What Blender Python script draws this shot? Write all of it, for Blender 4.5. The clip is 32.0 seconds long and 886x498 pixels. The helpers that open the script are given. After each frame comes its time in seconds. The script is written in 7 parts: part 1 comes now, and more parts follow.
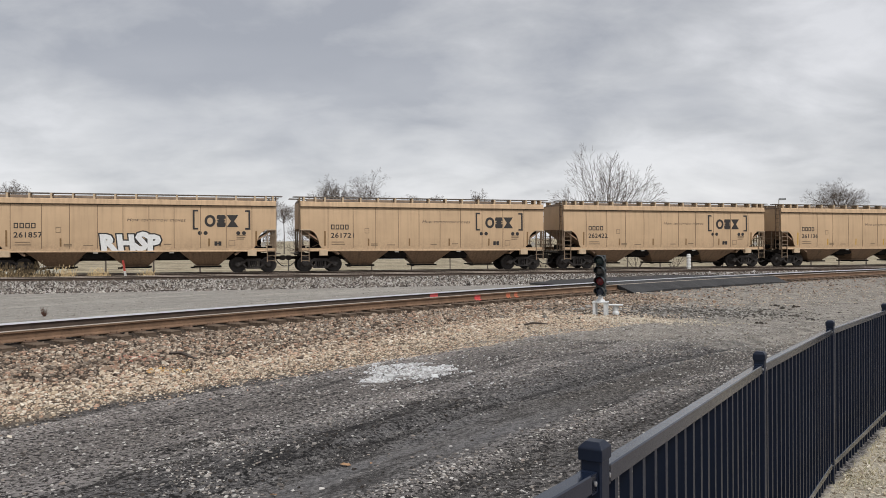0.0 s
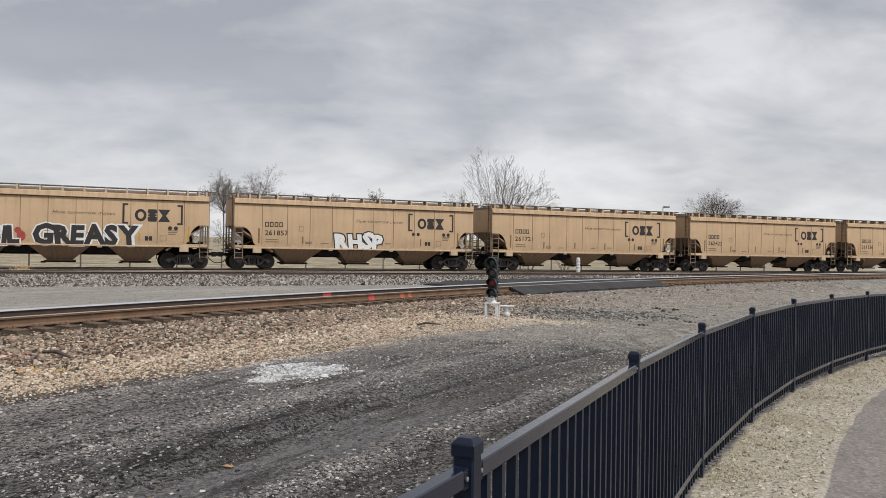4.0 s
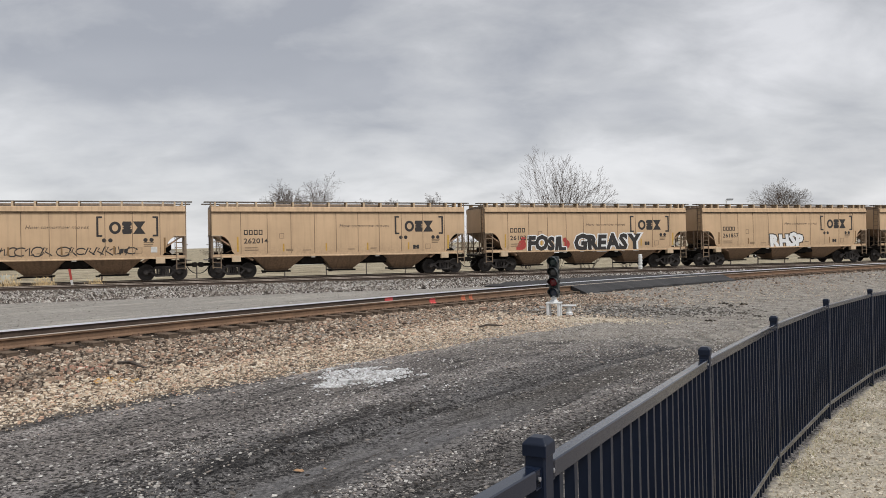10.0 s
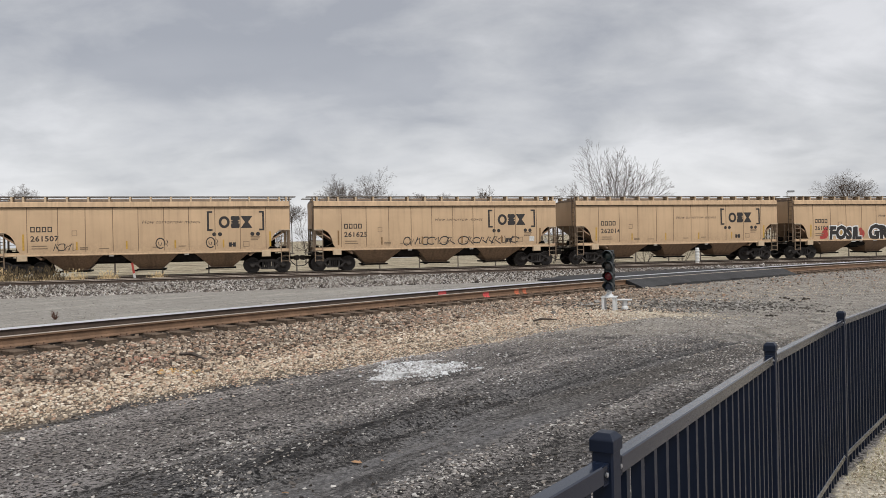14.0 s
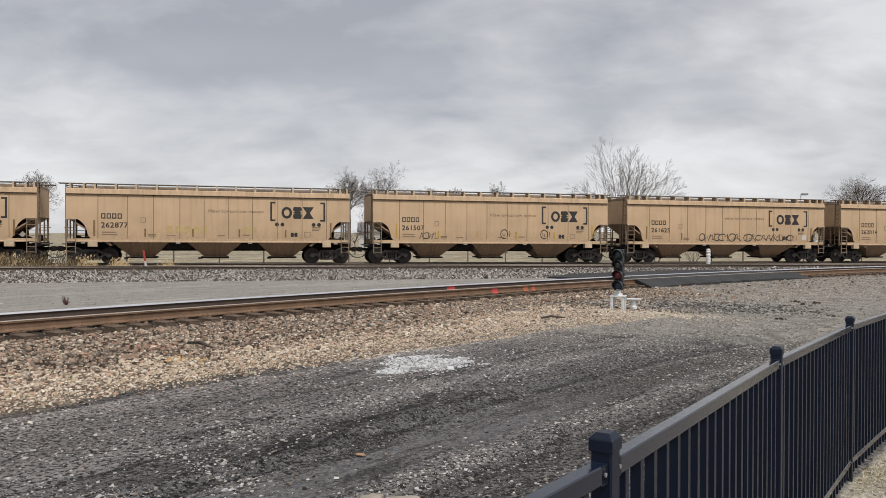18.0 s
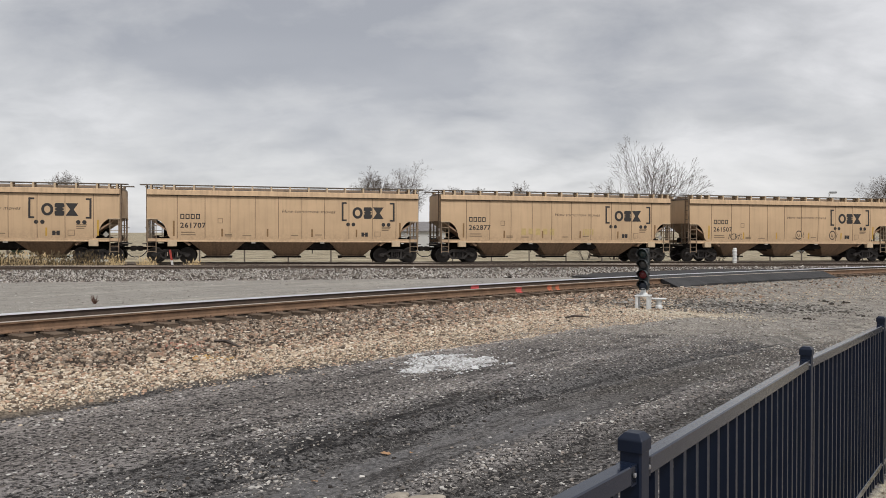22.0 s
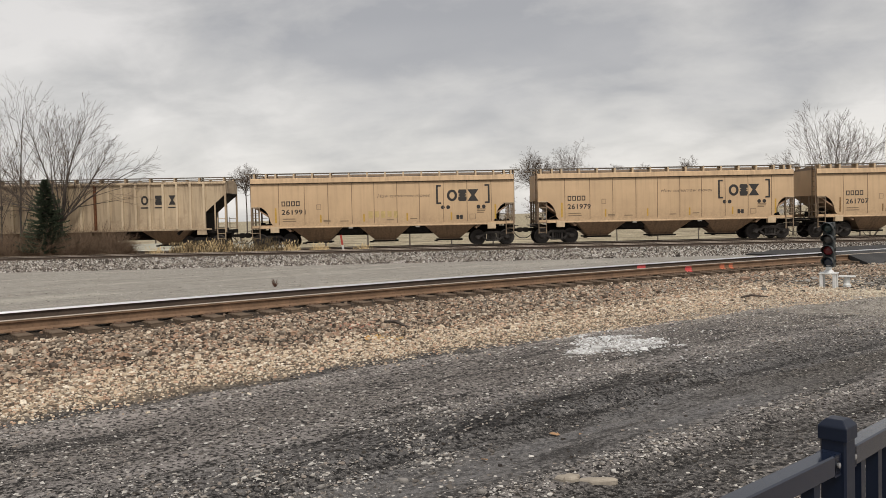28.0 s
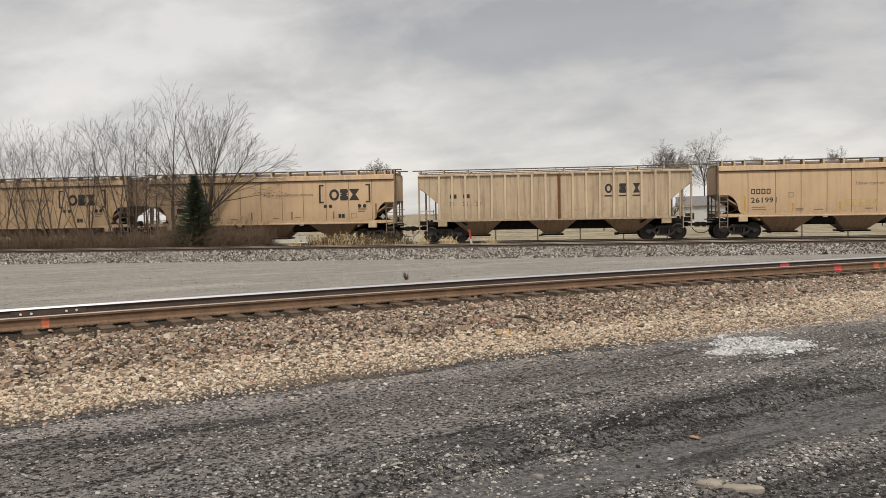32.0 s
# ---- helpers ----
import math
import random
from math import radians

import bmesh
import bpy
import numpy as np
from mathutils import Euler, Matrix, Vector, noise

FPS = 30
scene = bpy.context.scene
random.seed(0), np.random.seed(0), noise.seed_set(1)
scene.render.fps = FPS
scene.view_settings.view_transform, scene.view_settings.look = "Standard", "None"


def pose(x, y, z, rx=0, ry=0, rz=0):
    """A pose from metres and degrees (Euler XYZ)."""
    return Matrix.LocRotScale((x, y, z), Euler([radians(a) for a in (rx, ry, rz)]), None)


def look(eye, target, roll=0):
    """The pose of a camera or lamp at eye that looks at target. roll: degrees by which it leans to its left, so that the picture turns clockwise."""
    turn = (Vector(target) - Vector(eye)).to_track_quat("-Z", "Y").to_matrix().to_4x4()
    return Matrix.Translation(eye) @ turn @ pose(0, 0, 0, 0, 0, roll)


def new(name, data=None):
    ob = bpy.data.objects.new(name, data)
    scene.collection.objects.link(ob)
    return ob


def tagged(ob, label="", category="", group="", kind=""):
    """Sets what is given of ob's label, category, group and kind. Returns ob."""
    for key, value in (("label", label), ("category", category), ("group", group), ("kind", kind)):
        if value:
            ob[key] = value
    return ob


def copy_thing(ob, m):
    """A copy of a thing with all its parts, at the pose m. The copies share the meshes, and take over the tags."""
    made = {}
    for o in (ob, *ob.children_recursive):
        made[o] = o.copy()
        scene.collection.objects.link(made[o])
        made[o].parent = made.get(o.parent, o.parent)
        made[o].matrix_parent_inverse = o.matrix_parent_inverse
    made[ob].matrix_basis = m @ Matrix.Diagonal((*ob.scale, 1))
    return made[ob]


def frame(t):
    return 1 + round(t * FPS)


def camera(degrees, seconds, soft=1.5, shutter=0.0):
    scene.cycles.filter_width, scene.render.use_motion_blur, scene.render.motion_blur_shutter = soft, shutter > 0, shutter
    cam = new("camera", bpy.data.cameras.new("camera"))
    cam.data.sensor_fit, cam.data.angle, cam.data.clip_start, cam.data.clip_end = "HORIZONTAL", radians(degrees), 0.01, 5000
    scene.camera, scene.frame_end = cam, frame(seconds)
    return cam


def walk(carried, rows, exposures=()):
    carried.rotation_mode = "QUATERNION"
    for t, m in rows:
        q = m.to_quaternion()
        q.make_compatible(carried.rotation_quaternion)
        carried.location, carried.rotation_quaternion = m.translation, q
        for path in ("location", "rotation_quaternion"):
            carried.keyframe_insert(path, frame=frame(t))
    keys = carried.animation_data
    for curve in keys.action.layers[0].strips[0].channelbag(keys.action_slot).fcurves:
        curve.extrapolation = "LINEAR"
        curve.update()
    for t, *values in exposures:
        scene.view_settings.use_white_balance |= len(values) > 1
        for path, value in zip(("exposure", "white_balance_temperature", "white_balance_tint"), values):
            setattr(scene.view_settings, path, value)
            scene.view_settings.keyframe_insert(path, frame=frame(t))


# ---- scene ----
cam = camera(58.3, 32.0, soft=0.5)
PATH = [
    (0, pose(0.014, 0.001, 1.667, 89.269, 0.594, -0.005)),
    (0.5, pose(0.021, -0.004, 1.668, 89.260, 0.509, -1.051)),
    (1, pose(0.033, -0.012, 1.669, 89.254, 0.474, -2.726)),
    (1.5, pose(0.050, -0.014, 1.666, 89.281, 0.343, -4.576)),
    (2, pose(0.065, -0.023, 1.665, 89.308, 0.179, -6.189)),
    (2.5, pose(0.063, -0.024, 1.667, 89.307, -0.009, -7.233)),
    (4.5, pose(0.050, -0.008, 1.662, 89.269, -0.742, -7.397)),
    (5, pose(0.049, -0.015, 1.664, 89.254, -0.762, -7.315)),
    (5.5, pose(0.047, -0.006, 1.661, 89.278, -0.870, -7.209)),
    (6, pose(0.048, -0.007, 1.662, 89.299, -0.819, -7.010)),
    (6.5, pose(0.047, -0.003, 1.661, 89.358, -0.684, -6.603)),
    (7, pose(0.042, -0.009, 1.663, 89.486, -0.299, -6.015)),
    (7.5, pose(0.043, -0.004, 1.662, 89.571, 0.287, -5.309)),
    (8, pose(0.043, -0.006, 1.662, 89.628, 0.895, -4.605)),
    (8.5, pose(0.046, 0.003, 1.658, 89.629, 1.292, -4.055)),
    (9, pose(0.049, -0.007, 1.659, 89.589, 1.462, -3.694)),
    (9.5, pose(0.046, -0.006, 1.658, 89.548, 1.429, -3.464)),
    (10, pose(0.043, 0.002, 1.656, 89.477, 1.356, -3.237)),
    (10.5, pose(0.038, 0.006, 1.657, 89.372, 1.317, -2.955)),
    (11, pose(0.027, 0.015, 1.654, 89.254, 1.249, -2.623)),
    (11.5, pose(0.020, 0.019, 1.653, 89.114, 1.182, -2.202)),
    (12, pose(0.016, 0.019, 1.654, 88.998, 1.193, -1.705)),
    (12.5, pose(0.020, 0.016, 1.652, 88.978, 1.189, -1.123)),
    (13, pose(0.018, 0.012, 1.652, 89.027, 1.288, -0.566)),
    (13.5, pose(0.016, 0.007, 1.658, 89.088, 1.438, 0.003)),
    (14, pose(0.014, 0.003, 1.657, 89.123, 1.485, 0.539)),
    (14.5, pose(0.016, 0.012, 1.654, 89.130, 1.407, 1.007)),
    (15, pose(0.017, 0.017, 1.655, 89.064, 1.242, 1.351)),
    (15.5, pose(0.023, 0.011, 1.659, 88.996, 0.994, 1.590)),
    (17.5, pose(0.023, 0.005, 1.659, 88.767, 0.147, 1.418)),
    (18, pose(0.028, 0.004, 1.659, 88.761, 0.135, 1.305)),
    (18.5, pose(0.030, -0.001, 1.661, 88.752, 0.138, 1.326)),
    (19, pose(0.033, -0.003, 1.661, 88.756, 0.141, 1.486)),
    (19.5, pose(0.032, -0.008, 1.662, 88.742, 0.078, 1.706)),
    (20, pose(0.032, -0.004, 1.659, 88.736, 0.098, 1.912)),
    (20.5, pose(0.033, -0.004, 1.660, 88.702, 0.093, 2.059)),
    (21, pose(0.029, -0.003, 1.659, 88.684, 0.065, 2.240)),
    (21.5, pose(0.024, -0.000, 1.661, 88.687, 0.142, 2.514)),
    (22, pose(0.017, -0.002, 1.660, 88.715, 0.216, 2.985)),
    (22.5, pose(0.016, 0.003, 1.659, 88.706, 0.374, 3.664)),
    (23, pose(0.023, 0.006, 1.657, 88.679, 0.564, 4.492)),
    (23.5, pose(0.026, 0.014, 1.655, 88.641, 0.779, 5.500)),
    (24, pose(0.017, 0.009, 1.658, 88.536, 0.819, 6.561)),
    (24.5, pose(0.008, 0.003, 1.657, 88.441, 0.903, 7.636)),
    (25, pose(0.009, 0.006, 1.657, 88.268, 1.006, 8.690)),
    (25.5, pose(0.002, 0.002, 1.655, 88.047, 1.156, 9.704)),
    (26, pose(0.003, 0.011, 1.651, 87.793, 1.305, 10.761)),
    (26.5, pose(-0.005, 0.018, 1.646, 87.592, 1.518, 11.812)),
    (28.5, pose(-0.011, 0.031, 1.649, 87.551, 1.797, 15.327)),
    (29, pose(-0.011, 0.028, 1.650, 87.476, 1.865, 16.018)),
    (29.5, pose(-0.025, 0.022, 1.654, 87.365, 1.849, 16.754)),
    (30, pose(-0.026, 0.025, 1.654, 87.322, 1.878, 17.757)),
    (30.5, pose(-0.047, 0.023, 1.653, 87.280, 1.899, 18.972)),
    (31, pose(-0.055, 0.014, 1.654, 87.284, 1.903, 20.378)),
    (31.5, pose(-0.063, 0.012, 1.651, 87.333, 1.807, 21.966)),
    (32, pose(-0.070, -0.007, 1.660, 87.422, 1.618, 23.712)),
]
# the clip's white balance drifts to warm towards its end
walk(cam, PATH, [(0.0, 0.3, 6500, 10), (20.0, 0.3, 6550, 10), (24.0, 0.3, 6700, 10), (29.0, 0.3, 7020, 10), (32.0, 0.3, 7020, 10)])

# ---- light: overcast daylight ----
SUN_ELEV, SUN_ROT = 38.0, 150.0
world = bpy.data.worlds.new("overcast_sky")
scene.world = world
world.use_nodes = True
wn, wl = world.node_tree.nodes, world.node_tree.links
wn.clear()


def wnode(kind, **inputs):
    n = wn.new(kind)
    for k, v in inputs.items():
        n.inputs[k].default_value = v
    return n


sky = wnode("ShaderNodeTexSky")
sky.sky_type, sky.sun_disc = "NISHITA", False
sky.sun_elevation, sky.sun_rotation = radians(SUN_ELEV), radians(SUN_ROT)
coord = wnode("ShaderNodeTexCoord")
sep = wnode("ShaderNodeSeparateXYZ")
wl.new(coord.outputs["Generated"], sep.inputs[0])
high = wn.new("ShaderNodeMath"); high.operation = "MAXIMUM"; high.inputs[1].default_value = 0.0
wl.new(sep.outputs[2], high.inputs[0])
lift = wn.new("ShaderNodeMath"); lift.operation = "ADD"; lift.inputs[1].default_value = 0.34
wl.new(high.outputs[0], lift.inputs[0])
flat = wn.new("ShaderNodeVectorMath"); flat.operation = "DIVIDE"
spread = wn.new("ShaderNodeCombineXYZ")
wl.new(lift.outputs[0], spread.inputs[0]); wl.new(lift.outputs[0], spread.inputs[1]); spread.inputs[2].default_value = 1.0
wl.new(coord.outputs["Generated"], flat.inputs[0]); wl.new(spread.outputs[0], flat.inputs[1])
mapped = wn.new("ShaderNodeMapping")
mapped.inputs["Scale"].default_value = (1.25, 1.55, 0.0)
mapped.inputs["Location"].default_value = (3.1, 1.7, 0.0)
mapped.inputs["Rotation"].default_value = (0, 0, radians(-8))
wl.new(flat.outputs[0], mapped.inputs[0])
cloud = wn.new("ShaderNodeTexNoise")
cloud.inputs["Scale"].default_value, cloud.inputs["Detail"].default_value = 0.8, 3.0
cloud.inputs["Roughness"].default_value, cloud.inputs["Distortion"].default_value = 0.5, 0.2
wl.new(mapped.outputs[0], cloud.inputs["Vector"])
billow = wn.new("ShaderNodeTexNoise")
billow.inputs["Scale"].default_value, billow.inputs["Detail"].default_value = 2.7, 8.0
billow.inputs["Roughness"].default_value, billow.inputs["Distortion"].default_value = 0.56, 0.25
wl.new(mapped.outputs[0], billow.inputs["Vector"])
both = wn.new("ShaderNodeMixRGB"); both.inputs[0].default_value = 0.42
wl.new(cloud.outputs[0], both.inputs[1]); wl.new(billow.outputs[0], both.inputs[2])
ramp = wn.new("ShaderNodeValToRGB")
ramp.color_ramp.elements[0].position, ramp.color_ramp.elements[0].color = 0.40, (0.335, 0.349, 0.387, 1)
ramp.color_ramp.elements[1].position, ramp.color_ramp.elements[1].color = 0.62, (0.64, 0.645, 0.67, 1)
mid_grey = ramp.color_ramp.elements.new(0.50)
mid_grey.color = (0.45, 0.46, 0.485, 1)
wl.new(both.outputs[0], ramp.inputs[0])
low = wn.new("ShaderNodeMapRange")
low.inputs["From Min"].default_value, low.inputs["From Max"].default_value = 0.03, 0.24
low.inputs["To Min"].default_value, low.inputs["To Max"].default_value = 0.62, 0.0
wl.new(high.outputs[0], low.inputs[0])
pale = wn.new("ShaderNodeMixRGB"); pale.inputs[2].default_value = (0.80, 0.80, 0.81, 1)
breaks = wn.new("ShaderNodeTexNoise")
breaks.inputs["Scale"].default_value, breaks.inputs["Detail"].default_value = 2.6, 4.0
wl.new(mapped.outputs[0], breaks.inputs["Vector"])
part_of = wn.new("ShaderNodeMapRange")
part_of.inputs["From Min"].default_value, part_of.inputs["From Max"].default_value = 0.36, 0.62
part_of.inputs["To Min"].default_value, part_of.inputs["To Max"].default_value = 0.35, 1.0
wl.new(breaks.outputs[0], part_of.inputs[0])
band_w = wn.new("ShaderNodeMath"); band_w.operation = "MULTIPLY"
wl.new(low.outputs[0], band_w.inputs[0]); wl.new(part_of.outputs[0], band_w.inputs[1])
wl.new(band_w.outputs[0], pale.inputs[0]); wl.new(ramp.outputs[0], pale.inputs[1])
bg_cloud = wnode("ShaderNodeBackground", Strength=1.0)
wl.new(pale.outputs[0], bg_cloud.inputs[0])
bg_sky = wnode("ShaderNodeBackground", Strength=0.05)
wl.new(sky.outputs[0], bg_sky.inputs[0])
mixw = wnode("ShaderNodeMixShader", Fac=0.88)
wl.new(bg_sky.outputs[0], mixw.inputs[1]); wl.new(bg_cloud.outputs[0], mixw.inputs[2])
wout = wnode("ShaderNodeOutputWorld")
wl.new(mixw.outputs[0], wout.inputs[0])

sun_data = bpy.data.lights.new("sun", "SUN")
sun_data.energy, sun_data.angle, sun_data.color = 2.3, radians(16), (1.0, 0.98, 0.95)
sun = new("sun", sun_data)
sun.matrix_world = look((0, 0, 60), (-0.35 * 60, 0.55 * 60, 0))

# ---- materials ----
class Nodes:
    """A small builder for node materials."""

    def __init__(self, name, rough=0.7, metal=0.0):
        self.porous = rough >= 0.85        # dry earth, stone, bark: hardly any sheen
        self.mat = bpy.data.materials.new(name)
        self.mat.use_nodes = True
        self.t = self.mat.node_tree
        self.n, self.l = self.t.nodes, self.t.links
        self.bsdf = self.n["Principled BSDF"]
        self.bsdf.inputs["Roughness"].default_value, self.bsdf.inputs["Metallic"].default_value = rough, metal
        self.co = self.n.new("ShaderNodeTexCoord")
        self.info = None

    def put(self, socket, v):
        if isinstance(v, bpy.types.NodeSocket):
            self.l.new(v, socket)
        elif isinstance(v, (tuple, list)) and len(v) == 3 and socket.type == "RGBA":
            socket.default_value = (*v, 1)
        else:
            socket.default_value = v

    def noise(self, scale, detail=3.0, rough=0.55, stretch=(1, 1, 1), space="Object", dist=0.0, shift=None):
        m = self.n.new("ShaderNodeMapping")
        m.inputs["Scale"].default_value = stretch
        self.l.new(self.co.outputs[space], m.inputs[0])
        if shift is not None:
            self.put(m.inputs["Location"], shift)
        x = self.n.new("ShaderNodeTexNoise")
        x.inputs["Scale"].default_value, x.inputs["Detail"].default_value = scale, detail
        x.inputs["Roughness"].default_value, x.inputs["Distortion"].default_value = rough, dist
        self.l.new(m.outputs[0], x.inputs["Vector"])
        return x.outputs[0]

    def cells(self, scale, feature="F1", out="Color", space="Object"):
        v = self.n.new("ShaderNodeTexVoronoi")
        v.feature = feature
        v.inputs["Scale"].default_value = scale
        self.l.new(self.co.outputs[space], v.inputs["Vector"])
        return v.outputs[out]

    def span(self, v, a, b, c=0.0, d=1.0):
        r = self.n.new("ShaderNodeMapRange")
        self.put(r.inputs[0], v)
        for i, k in enumerate((a, b, c, d)):
            r.inputs[i + 1].default_value = k
        return r.outputs[0]

    def mix(self, f, a, b, kind="MIX"):
        x = self.n.new("ShaderNodeMixRGB")
        x.blend_type = kind
        self.put(x.inputs[0], f)
        self.put(x.inputs[1], a)
        self.put(x.inputs[2], b)
        return x.outputs[0]

    def math(self, op, a, b=0.0, clamp=False):
        x = self.n.new("ShaderNodeMath")
        x.operation, x.use_clamp = op, clamp
        self.put(x.inputs[0], a)
        self.put(x.inputs[1], b)
        return x.outputs[0]

    def attr(self, name):
        a = self.n.new("ShaderNodeAttribute")
        a.attribute_name = name
        s = self.n.new("ShaderNodeSeparateColor")
        self.l.new(a.outputs["Color"], s.inputs[0])
        return [*s.outputs, a.outputs["Alpha"]]

    def rand(self):
        return self.n.new("ShaderNodeObjectInfo").outputs["Random"]

    def island(self):
        return self.n.new("ShaderNodeNewGeometry").outputs["Random Per Island"]

    def xyz(self, space="Object"):
        s = self.n.new("ShaderNodeSeparateXYZ")
        self.l.new(self.co.outputs[space], s.inputs[0])
        return s.outputs

    def done(self, color, rough=None, bump=None, depth=0.01, strength=0.5):
        self.put(self.bsdf.inputs["Base Color"], color)
        if self.porous:
            self.bsdf.inputs["Specular IOR Level"].default_value = 0.10
        if rough is not None:
            self.put(self.bsdf.inputs["Roughness"], rough)
        if bump is not None:
            b = self.n.new("ShaderNodeBump")
            b.inputs["Strength"].default_value, b.inputs["Distance"].default_value = strength, depth
            self.l.new(bump, b.inputs["Height"])
            self.l.new(b.outputs[0], self.bsdf.inputs["Normal"])
        return self.mat


def plain(name, color, rough=0.7, metal=0.0, vary=0.15, scale=6.0, bump=0.0):
    m = Nodes(name, rough, metal)
    f = m.noise(scale, 4)
    g = m.noise(scale * 9, 3)
    dark = tuple(c * (1 - vary) for c in color)
    pale = tuple(min(1, c * (1 + vary)) for c in color)
    c = m.mix(m.span(f, 0.3, 0.7), dark, pale)
    c = m.mix(m.span(g, 0.35, 0.75, 0, 0.35), c, tuple(k * (1 - 2 * vary) for k in color))
    return m.done(c, m.span(g, 0.3, 0.7, rough - 0.08, min(1, rough + 0.08)), g if bump else None, bump or 0.01)


# ---- mesh helpers ----
class Shape:
    """Collects boxes, prisms and sweeps into one mesh."""

    def __init__(self):
        self.v, self.f = [], []

    def add(self, verts, faces):
        o = len(self.v)
        self.v += [tuple(p) for p in verts]
        self.f += [tuple(i + o for i in f) for f in faces]
        return self

    def box(self, x0, x1, y0, y1, z0, z1, m=None):
        p = [(x, y, z) for z in (z0, z1) for y in (y0, y1) for x in (x0, x1)]
        if m is not None:
            p = [m @ Vector(q) for q in p]
        return self.add(p, [(0, 2, 3, 1), (4, 5, 7, 6), (0, 1, 5, 4), (2, 6, 7, 3), (0, 4, 6, 2), (1, 3, 7, 5)])

    def bar(self, a, b, w, h=None, up=(0, 0, 1)):
        """A square bar from a to b."""
        a, b = Vector(a), Vector(b)
        d = (b - a).normalized()
        side = d.cross(Vector(up))
        side = side.normalized() if side.length > 1e-4 else Vector((1, 0, 0))
        top = side.cross(d)
        h = h or w
        p = [q + side * sx * w / 2 + top * sz * h / 2 for q in (a, b) for sx, sz in ((-1, -1), (1, -1), (1, 1), (-1, 1))]
        return self.add(p, [(3, 2, 1, 0), (4, 5, 6, 7), (0, 1, 5, 4), (1, 2, 6, 5), (2, 3, 7, 6), (3, 0, 4, 7)])

    def prism(self, outline, y0, y1, axis="y"):
        """An outline in x, z carried along y (or in y, z along x)."""
        n = len(outline)
        if axis == "y":
            p = [(a, y, b) for y in (y0, y1) for a, b in outline]
        elif axis == "x":
            p = [(y, a, b) for y in (y0, y1) for a, b in outline]
        else:
            p = [(a, b, y) for y in (y0, y1) for a, b in outline]
        faces = [tuple(range(n)), tuple(range(2 * n - 1, n - 1, -1))]
        faces += [(i, i + n, (i + 1) % n + n, (i + 1) % n) for i in range(n)]
        return self.add(p, faces)

    def loft(self, rings, caps=True):
        n = len(rings[0])
        o = len(self.v)
        for r in rings:
            self.v += [tuple(p) for p in r]
        for k in range(len(rings) - 1):
            for i in range(n):
                j = (i + 1) % n
                self.f.append((o + k * n + i, o + k * n + j, o + (k + 1) * n + j, o + (k + 1) * n + i))
        if caps:
            self.f.append(tuple(o + i for i in reversed(range(n))))
            self.f.append(tuple(o + (len(rings) - 1) * n + i for i in range(n)))
        return self

    def tube(self, pts, r, sides=6):
        rings = []
        pts = [Vector(p) for p in pts]
        for i, p in enumerate(pts):
            d = (pts[min(i + 1, len(pts) - 1)] - pts[max(i - 1, 0)]).normalized()
            side = d.cross(Vector((0.13, 0.21, 1)))
            side = side.normalized() if side.length > 1e-3 else Vector((1, 0, 0))
            up = side.cross(d)
            rr = r[i] if isinstance(r, (list, tuple)) else r
            rings.append([p + side * math.cos(a) * rr + up * math.sin(a) * rr for a in (2 * math.pi * k / sides for k in range(sides))])
        return self.loft(rings)

    def lathe(self, profile, sides=20, axis="y", at=(0, 0, 0)):
        """profile: (radius, along) pairs turned about an axis."""
        rings = []
        for r, h in profile:
            ring = []
            for k in range(sides):
                a = 2 * math.pi * k / sides
                c, s = r * math.cos(a), r * math.sin(a)
                q = {"y": (c, h, s), "x": (h, c, s), "z": (c, s, h)}[axis]
                ring.append((q[0] + at[0], q[1] + at[1], q[2] + at[2]))
            rings.append(ring)
        return self.loft(rings)

    def mesh(self, name, smooth=False):
        me = bpy.data.meshes.new(name)
        me.from_pydata(self.v, [], self.f)
        bm = bmesh.new()
        bm.from_mesh(me)
        bmesh.ops.recalc_face_normals(bm, faces=bm.faces)
        bm.to_mesh(me)
        bm.free()
        if smooth:
            me.shade_smooth()
        return me


def part(name, shape, material, parent=None, label="", m=None, smooth=False):
    me = shape.mesh(name, smooth) if isinstance(shape, Shape) else shape
    if not me.materials:
        me.materials.append(material)
    ob = new(name, me)
    if parent is not None:
        ob.parent = parent
    if m is not None:
        ob.matrix_basis = m
    if label:
        ob["label"] = label
    return ob


def thing(name, label, category, m=None, group="", kind=""):
    ob = new(name)
    ob.empty_display_size = 0.2
    if m is not None:
        ob.matrix_basis = m
    return tagged(ob, label, category, group, kind)


def soften(shape_mesh, width, segments=2):
    """Rounds the edges of a mesh."""
    bm = bmesh.new()
    bm.from_mesh(shape_mesh)
    bmesh.ops.bevel(bm, geom=[e for e in bm.edges], offset=width, segments=segments, profile=0.6, affect="EDGES", clamp_overlap=True)
    bm.to_mesh(shape_mesh)
    bm.free()
    return shape_mesh


# ---- plan ----
MAIN = radians(16.8)
U, NRM = (math.cos(MAIN), math.sin(MAIN)), (-math.sin(MAIN), math.cos(MAIN))
MAIN_Y = 51.7
MID_OFF = -4.4          # the empty main track, from the train's track
GAUGE = 1.505           # between the middles of the rail heads


def head_z(s):
    return -0.335 - 0.0102 * s


def main_at(s, off=0.0, z=0.0):
    return Vector((s * U[0] + off * NRM[0], MAIN_Y + s * U[1] + off * NRM[1], head_z(s) + z))


def main_pose(s, off=0.0, z=0.0):
    p = main_at(s, off, z)
    return Matrix.Translation(p) @ Euler((0, math.atan(0.0102), MAIN)).to_matrix().to_4x4()


